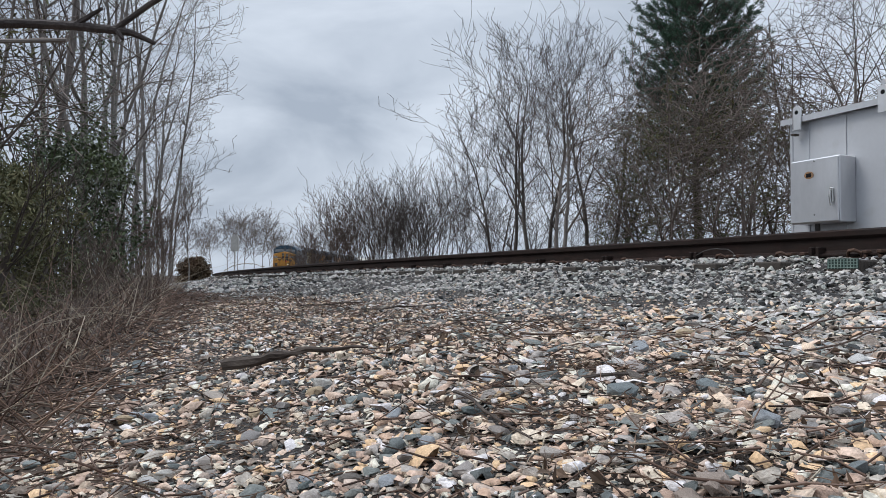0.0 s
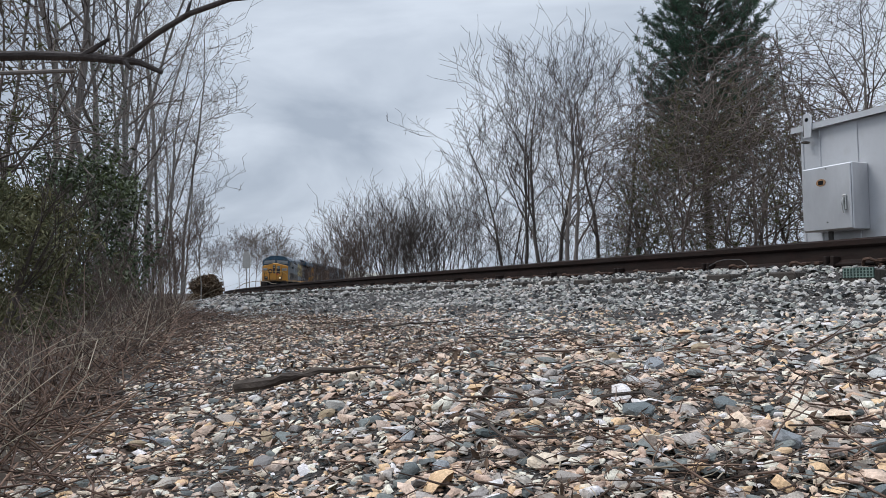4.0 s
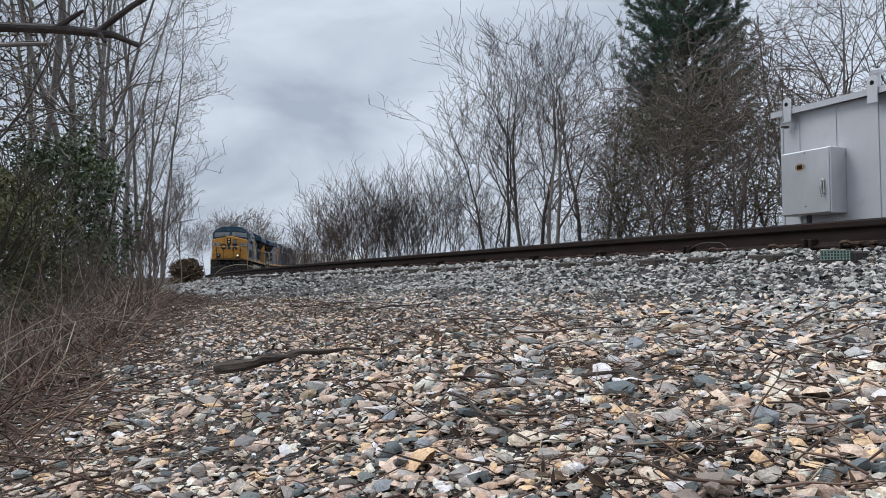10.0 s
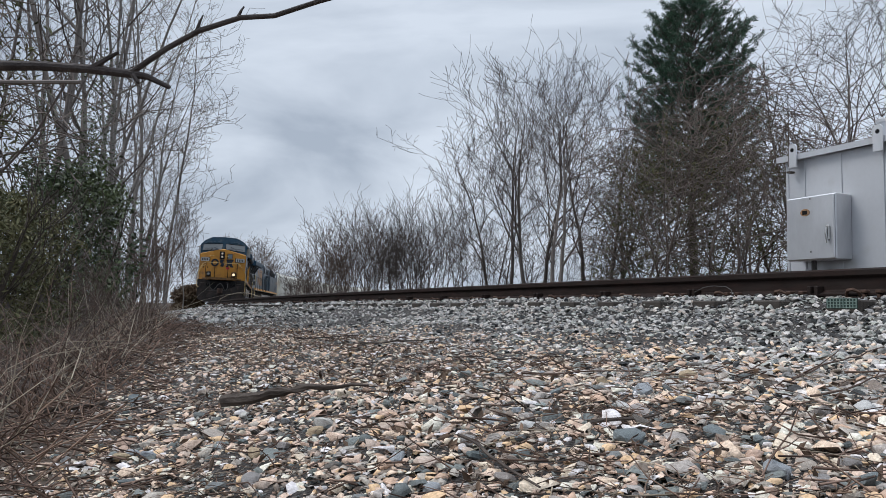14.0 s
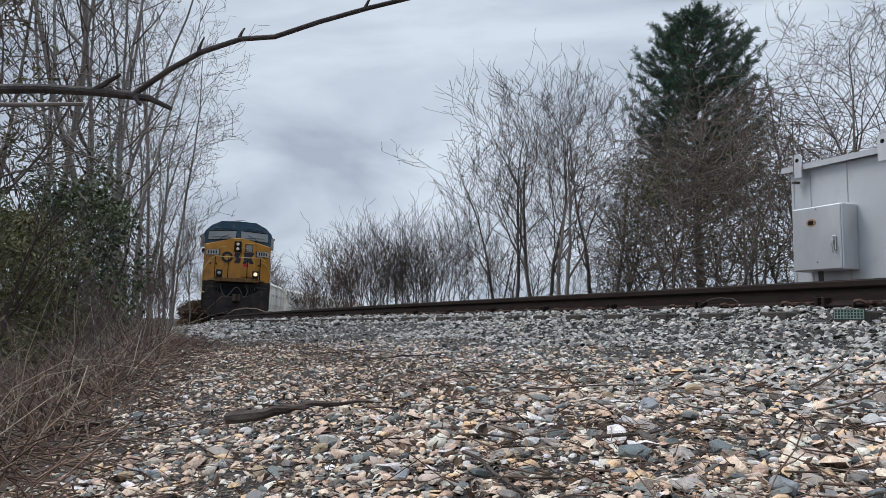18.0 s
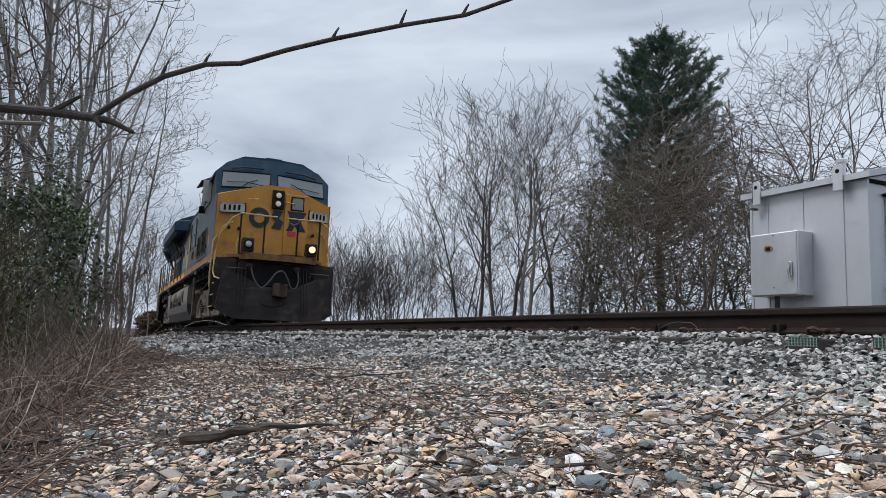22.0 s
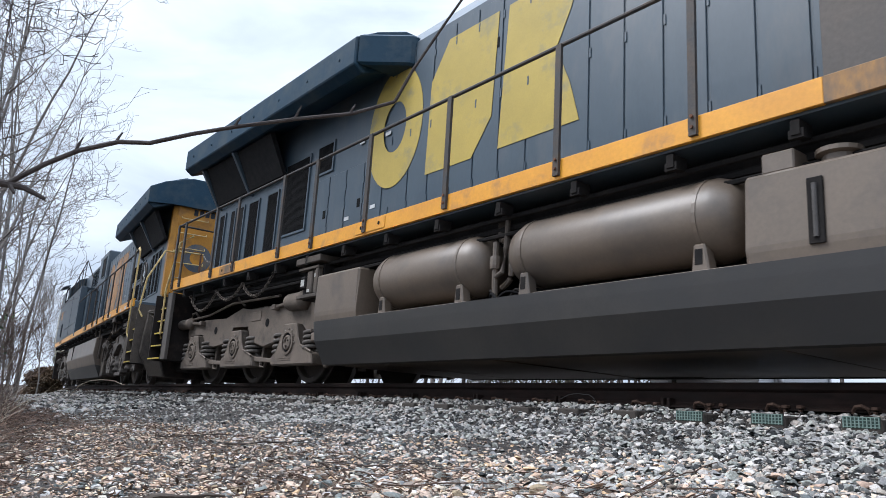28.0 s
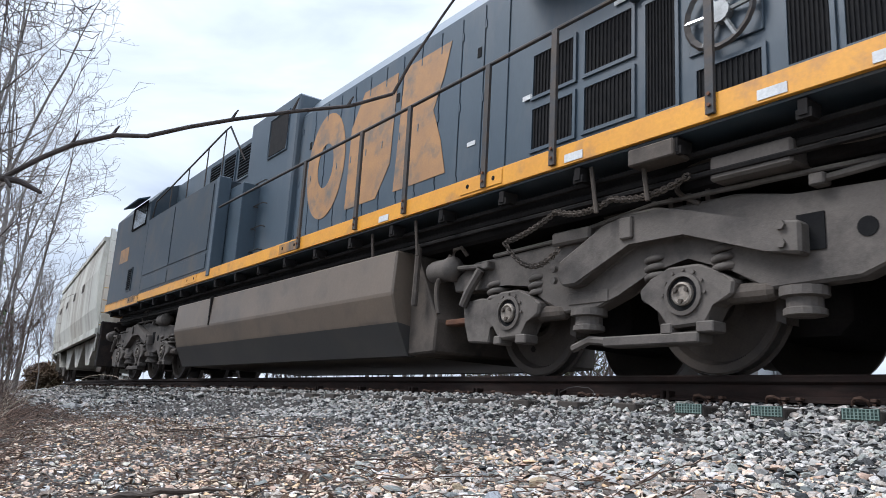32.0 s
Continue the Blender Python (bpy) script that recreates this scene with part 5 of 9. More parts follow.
def lead_locomotive():
    e = thing("locomotive", "lead diesel locomotive with orange-yellow nose and dark blue hood", "locomotive", "locomotives of the train")
    sill(e, -10.36, 8.9, 1.6)
    truck(e, (4.0, 6.02, 7.95), "truck_brown", True, 1)
    truck(e, (-9.72, -7.86, -5.97), "truck_brown", False, 1)
    # fuel tank with a recess for the air tanks
    cross = [(-1.45, 1.3), (-1.45, 0.8), (-1.4, 0.47), (-1.25, 0.2), (1.25, 0.2), (1.4, 0.47), (1.45, 0.8), (1.45, 1.3)]
    low = [(-1.438, 0.72), (-1.4, 0.47), (-1.25, 0.2), (1.25, 0.2), (1.4, 0.47), (1.438, 0.72)]
    dip = [(-1.38, 0.56), (-1.25, 0.21), (1.25, 0.21), (1.38, 0.56)]
    tk = part("fuel_tank", prism(cross, 1.03, 2.93, "x", 0.02), "tank_brown", e, "dusty brown fuel tank with sloped lower sides")
    part("tank_end", prism([(2.93, 1.3), (3.1, 1.1), (3.13, 0.35), (2.98, 0.2), (2.93, 0.2)], -1.3, 1.3, "y", 0.02), "tank_brown", tk)
    part("tank_sump", prism(low, -3.8, -1.83, "x", 0.012), "tank_brown", tk)
    part("tank_sump", prism(low, -0.94, 1.03, "x", 0.01), "tank_brown", tk)
    part("tank_sump", prism(dip, -1.83, -0.94, "x", 0.01), "tank_brown", tk)
    part("tank_box", prism(cross, -4.8, -3.8, "x", 0.025), "tank_brown", tk)
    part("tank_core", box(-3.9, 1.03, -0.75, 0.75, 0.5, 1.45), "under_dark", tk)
    for s in (-1, 1):
        air_tank(e, -1.36, 0.93, s * 1.14, 1.13, 0.31)
        air_tank(e, -3.62, -1.72, s * 1.14, 1.115, 0.31)
        part("tank_elbow", tube([(-3.6, s * 1.12, 1.12), (-3.7, s * 1.12, 1.14), (-3.74, s * 1.1, 1.24), (-3.68, s * 1.05, 1.45)], 0.035, 10), "under_dark", e)
        # facing below the bend, its underside shade put into the colour
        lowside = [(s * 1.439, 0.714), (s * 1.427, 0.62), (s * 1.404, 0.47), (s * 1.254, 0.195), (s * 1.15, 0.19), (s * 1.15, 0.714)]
        part("lower_side", prism(lowside, -4.806, 2.93, "x"), "tank_low", tk, "sloped lower tank side with its shade painted in dark")
        part("sight_glass", ybox(1.45, 1.55, s, 1.45, 1.465, 0.78, 1.2, 0.004), "under_dark", tk)
        part("sight_tube", tube([(1.5, s * 1.468, 0.82), (1.5, s * 1.468, 1.16)], 0.016, 8), "hose", tk)
        part("filler", lathe([(0.1, 1.28), (0.1, 1.36), (0.14, 1.37), (0.14, 1.4)], 16, "z", (1.58, s * 1.28, 0)), "tank_brown", tk)
        part("filler_box", ybox(1.14, 1.36, s, 1.2, 1.42, 1.3, 1.44, 0.01), "tank_brown", tk)
        part("riser_pipe", tube([(-1.58, s * 1.28, 0.62), (-1.58, s * 1.3, 0.95), (-1.58, s * 1.3, 1.28)], 0.03, 8), "tank_brown", e)
        part("riser_pipe", tube([(-1.44, s * 1.28, 1.58), (-1.44, s * 1.3, 1.2), (-1.48, s * 1.3, 0.98), (-1.58, s * 1.3, 0.94)], 0.026, 8), "under", e)
        part("pipe_union", lathe([(0.05, 1.02), (0.055, 1.05), (0.055, 1.11), (0.05, 1.14)], 10, "z", (-1.58, s * 1.3, 0)), "tank_brown", e)
        for k in range(3):
            hose(e, [(-1.70, s * 1.22, 0.66 + 0.05 * k), (-1.58, s * 1.34, 0.78 - 0.06 * k), (-1.38, s * 1.34, 0.64 + 0.07 * k), (-1.18, s * 1.26, 0.74)], 0.01, "black")
        part("valve", lathe([(0.03, 1.3), (0.05, 1.36), (0.05, 1.5), (0.02, 1.56)], 10, "z", (-1.60, s * 1.2, 0)), "under", e)
        hose(e, [(-1.60, s * 1.2, 1.32), (-1.46, s * 1.24, 1.26), (-1.42, s * 1.24, 0.95), (-1.58, s * 1.2, 0.86)], 0.03, "tank_brown")
        hose(e, [(-1.68, s * 1.2, 0.7), (-1.63, s * 1.3, 0.82), (-1.43, s * 1.32, 0.66), (-1.28, s * 1.3, 0.8), (-1.13, s * 1.25, 0.68)], 0.014, "under_dark")
        # battery box and junctions behind the tank
        bb = part("battery_box", ybox(-5.35, -4.80, s, 1.15, 1.36, 1.04, 1.48, 0.01), "under_dark", e)
        for k in range(3):
            part("fuse", ybox(-5.32 + k * 0.18, -5.18 + k * 0.18, s, 1.36, 1.42, 1.1 + (0.08, 0, 0)[k], 1.4 - (0.06, 0, 0)[k], 0.012), ("under_dark", "under", "under")[k], bb)
            part("tag", ybox(-5.30 + k * 0.18, -5.21 + k * 0.18 - 0.02 * k, s, 1.42, 1.424, (1.21, 1.12, 1.3)[k], (1.3, 1.16, 1.35)[k], 0.001), "board", bb)
        part("top_bar", ybox(-5.36, -4.82, s, 1.36, 1.44, 1.415, 1.45, 0.006), "under", bb)
        part("bottom_bar", ybox(-5.36, -4.82, s, 1.36, 1.44, 1.045, 1.09, 0.006), "under", bb)
        part("post", ybox(-4.89, -4.83, s, 1.36, 1.435, 1.09, 1.415, 0.006), "under", bb)
        part("shelf", ybox(-5.40, -4.74, s, 1.1, 1.47, 1.49, 1.58, 0.01), "under", e)
        for c in ((-9.68, 1.5, -8.44, 1.47, 0.3), (-8.44, 1.47, -7.4, 1.49, 0.2), (-7.4, 1.49, -6.3, 1.54, 0.27)):
            chain(e, *c, s * 1.36)
        hose(e, [(3.2, s * 1.2, 1.45), (3.6, s * 1.25, 1.38), (4.4, s * 1.26, 1.5), (4.6, s * 1.26, 1.5)], 0.025, "under")
        hose(e, [(5.0, s * 1.25, 1.44), (5.6, s * 1.3, 1.48), (5.9, s * 1.3, 1.6)], 0.03, "under")
        part("sand_trap", lathe([(0.05, 1.2), (0.08, 1.26), (0.08, 1.5), (0.05, 1.55)], 12, "z", (3.6, s * 1.3, 0)), "under", e)
        part("pipe", tube([(3.4, s * 1.3, 1.5), (3.4, s * 1.3, 0.75)], 0.035, 7), "under", e)
        part("drain_bracket", ybox(4.95, 5.35, s, 1.42, 1.5, 1.48, 1.62, 0.01), "under", e)
    # hood and its doors
    roof = [(-0.9, 1.76), (-0.9, 4.35), (-0.72, 4.62), (-0.35, 4.74), (0.35, 4.74), (0.72, 4.62), (0.9, 4.35), (0.9, 1.76)]
    hood = part("engine_hood", prism(roof, -4.2, 1.72, "x"), "blue", e, "dark blue engine hood")
    for s in (-1, 1):
        hood_doors(hood, -4.15, 1.7, 1.9, 4.28, 0.9, s, 14, "blue")
        logo(e, -4.73, -0.92, 2.45, 4.1, 0.917, s, "mark_yellow")
    rad = part("radiator_hood", prism([(-0.9, 1.76), (-0.9, 4.3), (0.9, 4.3), (0.9, 1.76)], -10.0, -4.2, "x"), "blue", e)
    radiator(e, -9.95, -7.1, -10.5, -4.25)
    part("wing_front", prism([(-4.25, -1.5), (-4.25, 1.5), (-3.75, 0.95), (-3.75, -0.95)], 4.02, 4.45, "z", 0.03), "roof_blue", e)
    for s in (-1, 1):
        louvre(rad, -7.2, -6.42, 2.3, 3.46, 0.9, s, 24, "blue", True)
        louvre(rad, -6.14, -5.7, 3.08, 3.5, 0.9, s, 16, "blue", True)
        for a, b in ((-7.82, -7.45), (-8.57, -8.2), (-8.99, -8.82), (-9.37, -9.2), (-9.9, -9.68)):
            louvre(rad, a, b, 2.12, 3.1, 0.9, s, 12, "blue", True)
        hood_doors(rad, -6.19, -4.3, 1.9, 2.96, 0.9, s, 4, "blue")
        for lx, lz in ((-5.2, 2.2), (-4.95, 3.25), (-4.55, 2.25), (-4.3, 3.2)):
            part("notice", ybox(lx, lx + 0.12, s, 0.915, 0.921, lz, lz + 0.05), "white", rad)
    # the wide electrical cab behind the driver's cab
    aux = [(-1.36, 1.76), (-1.36, 3.75), (-1.05, 4.3), (-0.6, 4.66), (0.6, 4.66), (1.05, 4.3), (1.36, 3.75), (1.36, 1.76)]
    ax = part("equipment_cab", prism(aux, 1.72, 6.1, "x"), "blue", e, "dark blue equipment cab with louvres")
    for s in (-1, 1):
        part("lower_panel", ybox(1.56, 5.1, s, 1.36, 1.4, 1.8, 2.56, 0.006), "brown_side", ax, "brown-stained bolted panel")
        bm = bmesh.new()
        for i in range(9):
            for z in (1.85, 2.52):
                add_disc(bm, (2.0 + i * 0.375, z), 0.014, s * 1.4, s * 1.413, 6)
        part("bolt", bm, "brown_side", ax)
        louvre(ax, 2.85, 3.22, 2.18, 2.38, 1.402, s, 6, "brown_side")
        louvre(ax, 4.1, 4.56, 2.16, 2.38, 1.402, s, 7, "brown_side")
        for a, b in ((1.78, 2.25), (2.3, 3.0), (3.05, 3.7), (3.75, 5.05)):
            d = part("door", ybox(a, b, s, 1.36, 1.385, 2.6, 3.7, 0.005), "blue", ax)
            part("latch", ybox(b - 0.2, b - 0.06, s, 1.385, 1.41, 2.95, 3.0, 0.005), "black", d)
        for x in (2.25, 3.3):
            part("roof_vent", prism([(s * 1.3, 3.78), (s * 1.34, 3.8), (s * 1.08, 4.26), (s * 1.03, 4.24)], x - 0.4, x + 0.4, "x"), "grille", ax)
            part("lifting_eye", lathe([(0.05, -0.02), (0.075, 0.0), (0.05, 0.02), (0.03, 0.0)], 12, "y", (x + 0.55, s * 1.2, 4.2), True), "blue", ax)
        for x in (2.28, 3.72):
            part("grab_bar", tube([(x, s * 1.42, 2.5), (x, s * 1.43, 3.4)], 0.02, 6), "rail_handle", ax)
    # driver's cab: full width, faceted roof
    side = [(-1.5, 1.79), (-1.5, 3.55), (-1.48, 3.93), (-1.2, 4.26), (-0.8, 4.48), (0.8, 4.48), (1.2, 4.26), (1.48, 3.93), (1.5, 3.55), (1.5, 1.79)]
    cab = part("cab", prism(side, 5.1, 8.1, "x"), "grey_side", e, "grey-blue driver's cab with dusty lower sides")
    roof_pts = [(-1.58, 3.9), (-1.54, 4.04), (-1.25, 4.34), (-0.8, 4.56), (0.0, 4.6), (0.8, 4.56), (1.25, 4.34), (1.54, 4.04), (1.58, 3.9), (1.49, 3.92), (1.18, 4.28), (0.78, 4.48), (-0.78, 4.48), (-1.18, 4.28), (-1.49, 3.92)]
    part("cab_roof", prism(roof_pts, 5.6, 8.3, "x"), "roof_blue", cab, "dark blue faceted cab roof")
    part("roof_hatch", box(7.0, 7.5, -0.35, 0.25, 4.55, 4.66, 0.02), "roof_blue", cab)
    part("roof_grab", tube([(7.9, -0.15, 4.56), (7.9, -0.15, 4.7), (7.9, 0.3, 4.7), (7.9, 0.3, 4.56)], 0.012, 6), "hose", cab)
    for s in (-1, 1):
        w = part("side_window", ybox(6.35, 7.35, s, 1.495, 1.506, 3.35, 3.92), "glass", cab)
        bm = bmesh.new()
        for q in ((6.3, 7.4, 3.92, 3.97), (6.3, 7.4, 3.3, 3.35), (6.3, 6.35, 3.35, 3.92), (7.35, 7.4, 3.35, 3.92), (6.83, 6.87, 3.35, 3.92)):
            add_box(bm, q[0], q[1], *sorted((s * 1.49, s * 1.53)), q[2], q[3])
        part("frame", bm, "blue", w)
        part("wind_deflector", ybox(7.45, 7.48, s, 1.5, 1.72, 3.35, 3.95), "board", cab)
        part("mirror", ybox(6.2, 6.3, s, 1.5, 1.66, 3.2, 3.4, 0.01), "black", cab)
        part("sunshade", prism([(s * 1.52, 4.0), (s * 1.78, 3.9), (s * 1.78, 3.93), (s * 1.52, 4.06)], 6.3, 7.4, "x"), "roof_blue", cab)
        part("side_panel", ybox(5.2, 7.45, s, 1.5, 1.512, 1.85, 2.66, 0.004), "brown_side", cab)
        louvre(cab, 5.4, 6.1, 1.98, 2.56, 1.514, s, 16, "brown_side")
        louvre(cab, 6.45, 7.3, 1.98, 2.6, 1.514, s, 18, "brown_side")
        for x in (5.3, 6.22, 6.36, 7.4):
            part("latch", disc((x, 2.12), 0.05, s * 1.512, s * 1.53, 12), "under_dark", cab)
        bm = bmesh.new()
        for i in range(4):
            add_box(bm, 5.75 + i * 0.3, 5.87 + i * 0.3, *sorted((s * 1.502, s * 1.506)), 3.0, 3.34)
        part("bar", bm, "mark_pale", cab)
        part("data_panel", ybox(7.75, 7.95, s, 1.503, 1.508, 2.1, 2.36), "yellow", cab)
    # raked front with the windshields
    def rake(z):
        return 8.632 - (z - 3.38) * 0.27
    edge = [(-1.5, 3.3), (-1.53, 4.03), (-1.25, 4.33), (-0.8, 4.5), (0.0, 4.53), (0.8, 4.5), (1.25, 4.33), (1.53, 4.03), (1.5, 3.3)]
    bm = bmesh.new()
    fa = [bm.verts.new((rake(z), y, z)) for y, z in edge]
    ba = [bm.verts.new((8.1, y, z)) for y, z in edge]
    bm.faces.new(fa)
    bm.faces.new(ba[::-1])
    for i in range(len(edge)):
        k = (i + 1) % len(edge)
        bm.faces.new((fa[i], fa[k], ba[k], ba[i]))
    part("cab_front", bm, "roof_blue", cab, "dark blue raked cab front")
    for s in (-1, 1):
        g = bmesh.new()
        vs = [(rake(z) + 0.012, s * y, z) for y, z in ((0.1, 3.72), (1.38, 3.6), (1.36, 4.05), (0.1, 4.13))]
        f = [g.verts.new(v) for v in vs] + [g.verts.new((v[0] - 0.01, v[1], v[2])) for v in vs]
        g.faces.new(f[:4])
        g.faces.new(f[4:][::-1])
        for i in range(4):
            g.faces.new((f[i], f[(i + 1) % 4], f[4 + (i + 1) % 4], f[4 + i]))
        ws = part("windshield", g, "windshield", cab, "grey windshield pane mirroring the sky")
        part("rubber_frame", tube([Vector(v) + Vector((0.004, 0, 0)) for v in vs + vs[:1]], 0.02, 5), "black", ws)
        part("wiper", tube([(8.68, s * 1.0, 3.52), (8.6, s * 0.72, 3.78), (8.56, s * 0.45, 3.9)], 0.012, 5), "black", ws)
        part("wiper", tube([(8.64, s * 0.3, 3.74), (8.6, s * 0.75, 3.8), (8.6, s * 1.25, 3.74)], 0.01, 5), "black", ws)
        part("wiper_box", tube([(8.5, s * 0.3, 4.24), (8.5, s * 0.8, 4.22), (8.53, s * 1.15, 4.14)], 0.03, 6), "roof_blue", cab)
    # nose
    plan = [(8.1, -1.5), (8.92, -1.5), (9.36, -0.62), (9.4, -0.3), (9.4, 0.3), (9.36, 0.62), (8.92, 1.5), (8.1, 1.5)]
    bm = bmesh.new()
    tops = [3.36, 3.33, 3.55, 3.64, 3.64, 3.55, 3.33, 3.36]
    lo = [bm.verts.new((x, y, 1.6)) for x, y in plan]
    hi = [bm.verts.new((x - (0.05 if x > 8.5 else 0), y, z)) for (x, y), z in zip(plan, tops)]
    bm.faces.new(lo)
    n = len(plan)
    for i in range(n):
        bm.faces.new((lo[i], lo[(i + 1) % n], hi[(i + 1) % n], hi[i]))
    mid = [bm.verts.new((8.55, y, z)) for y, z in ((-1.45, 3.42), (0, 3.76), (1.45, 3.42))]
    bm.faces.new((hi[1], hi[2], mid[0]))
    bm.faces.new((hi[2], hi[3], mid[1], mid[0]))
    bm.faces.new((hi[3], hi[4], mid[1]))
    bm.faces.new((hi[4], hi[5], mid[2], mid[1]))
    bm.faces.new((hi[5], hi[6], mid[2]))
    bm.faces.new((hi[0], hi[1], mid[0]))
    bm.faces.new((hi[6], hi[7], mid[2]))
    nose = part("nose", bm, "yellow", e, "orange-yellow sloped nose, grimy and chipped")
    for s in (-1, 1):
        part("cheek", ybox(8.12, 8.9, s, 1.5, 1.508, 1.82, 3.36), "grey_side", nose)
        ang = math.atan2(0.44, 0.88) * -s
        mm = Matrix.Translation((9.12 + 0.0, s * 1.12, 2.98)) @ Matrix.Rotation(math.pi / 2 - ang, 4, "Z")
        number_board(nose, mm)
        # grab irons
        part("grab_iron", tube([(9.42, s * 0.35 - 0.2, 3.22), (9.47, s * 0.35 - 0.2, 3.22), (9.47, s * 0.6 - 0.2, 3.2), (9.42, s * 0.6 - 0.2, 3.2)], 0.012, 5), "handle_yellow", nose)
    part("headlight_box", box(9.38, 9.43, -0.19, 0.13, 3.02, 3.52, 0.02), "under_dark", nose, "dark headlight housing")
    lamp(nose, 9.46, -0.03, 3.38, "lamp_dim", 0.085)
    lamp(nose, 9.46, -0.03, 3.16, "lamp_dim", 0.085)
    dr = part("nose_door", box(9.385, 9.42, 0.16, 0.78, 1.85, 3.45, 0.01, Matrix.Rotation(0.0, 4, "Z")), "yellow", nose)
    part("door_window", box(9.42, 9.428, 0.34, 0.62, 3.06, 3.36, 0.004), "glass", dr)
    part("window_seal", tube([(9.43, 0.32, 3.04), (9.43, 0.64, 3.04), (9.43, 0.64, 3.38), (9.43, 0.32, 3.38), (9.43, 0.32, 3.04)], 0.018, 5), "black", dr)
    part("notice", box(9.422, 9.427, 0.26, 0.48, 2.34, 2.47), "red_label", dr, "red notice sticker")
    slant = Matrix.Translation((9.4, -0.3, 0)) @ Matrix.Rotation(-0.12, 4, "Z") @ Matrix.Translation((0, -0.18, 2.76))
    bm = lathe([(0.26, -0.004), (0.26, 0.004), (0.14, 0.004), (0.14, -0.004)], 28, "x", closed=True)
    bmesh.ops.transform(bm, matrix=slant, verts=bm.verts)
    part("emblem_ring", bm, "mark_blue", nose, "faded dark blue painted ring")
    part("emblem_block", prism([(-0.16, 2.52), (0.08, 2.5), (0.14, 2.7), (0.02, 2.78), (0.12, 2.98), (-0.12, 3.0), (-0.18, 2.8), (-0.06, 2.7)], 9.398, 9.408, "x"), "mark_blue", nose, "faded dark blue painted block")
    part("emblem_notch", prism([(0.22, 2.48), (0.38, 2.48), (0.44, 2.62), (0.54, 2.48), (0.74, 2.48), (0.6, 2.74), (0.74, 3.0), (0.22, 3.0), (0.28, 2.88), (0.28, 2.6)], 9.421, 9.425, "x"), "mark_blue", nose, "faded dark blue notched shape")
    for y, r in ((-1.2, 0.05), (-0.95, 0.05), (0.98, 0.05)):
        part("latch", box(9.2, 9.3, y - 0.03, y + 0.03, 2.4, 2.48, 0.01), "black", nose)
    # front deck, posts, ditch lights
    dk = part("front_deck", prism([(8.9, -1.3), (9.35, -1.25), (9.8, -0.97), (10.03, -0.72), (10.08, 0.0), (10.03, 0.72), (9.8, 0.97), (9.35, 1.25), (8.9, 1.3)], 1.65, 1.74, "z", 0.01), "deck_edge", e, "chipped orange front deck edge, streaked with rust")
    part("deck_top", prism([(8.95, -1.2), (9.3, -1.15), (9.75, -0.9), (9.98, -0.68), (9.98, 0.68), (9.75, 0.9), (9.3, 1.15), (8.95, 1.2)], 1.742, 1.75, "z"), "under_dark", dk)
    rim = [(9.8, -0.97), (10.03, -0.72), (10.08, 0.0), (10.03, 0.72), (9.8, 0.97)]
    for (xa, ya), (xb, yb) in zip(rim, rim[1:]):
        part("deck_lip", prism([(xa, ya), (xb, yb), (xb + 0.02, yb), (xa + 0.02, ya)], 1.6, 1.755, "z"), "deck_edge", dk)
    for s in (-1, 1):
        dl = part("ditch_light_box", box(9.78, 9.98, s * 0.8 - 0.145, s * 0.8 + 0.145, 1.8, 2.13, 0.02), "plow", e, "dark ditch light housing")
        part("lamp_bracket", box(9.74, 9.92, s * 0.8 - 0.17, s * 0.8 + 0.17, 1.74, 1.8, 0.01), "deck_edge", e)
        lamp(dl, 10.03, s * 0.8, 1.97, "lens" if s < 0 else "lamp_on", 0.1)
        for y in (0.42, 1.0):
            part("deck_post", box(9.93 - abs(y) * 0.08, 9.97 - abs(y) * 0.08, s * y - 0.02, s * y + 0.02, 1.72, 2.72), "under_dark", e)
        part("deck_rail", tube([(9.86, s * 1.22, 2.6), (9.9, s * 1.0, 2.74), (9.95, s * 0.42, 2.72), (9.97, s * 0.12, 2.72)], 0.018, 7), "handle_yellow", e)
        if s < 0:
            part("step_handrail", tube([(9.86, s * 1.2, 2.62), (9.7, s * 1.46, 2.2), (9.6, s * 1.52, 1.75), (9.58, s * 1.54, 1.25), (9.66, s * 1.5, 1.12), (9.8, s * 1.4, 1.08)], 0.02, 7), "handle_yellow", e, "pale yellow bent handrail")
        part("step_handrail", tube([(9.2, s * 1.1, 2.6), (9.05, s * 1.3, 2.5), (8.98, s * 1.52, 2.1), (8.96, s * 1.54, 1.3), (8.95, s * 1.52, 0.9)], 0.02, 7), "handle_yellow", e, "pale yellow bent handrail")
        steps(e, 8.98, 9.62, s, (0.42, 0.72, 1.02, 1.32), "plow")
        part("corner_plate", prism([(8.86, 1.6), (8.98, 1.6), (8.98, 0.36), (8.9, 0.36)], *sorted((s * 1.05, s * 1.5))), "plow", e)
    # black colour stands in for the shaded recess behind the plow
    part("draft_box", box(9.5, 9.9, -0.95, 0.95, 0.95, 1.55, 0.03), "black", e)
    coupler(e, 9.62, True)
    # snow plow pilot
    bm = bmesh.new()
    # height, forward reach at the middle and at the wing, half width, and how far the wing tip is lifted
    rows = [(0.12, 10.32, 9.85, 1.46, 0.22), (0.45, 10.26, 9.88, 1.45, 0.06), (0.85, 10.14, 9.92, 1.4, 0.02), (1.22, 10.06, 9.94, 1.34, 0.07)]
    ys = [-1, -0.72, -0.3, 0.3, 0.72, 1]
    grid = []
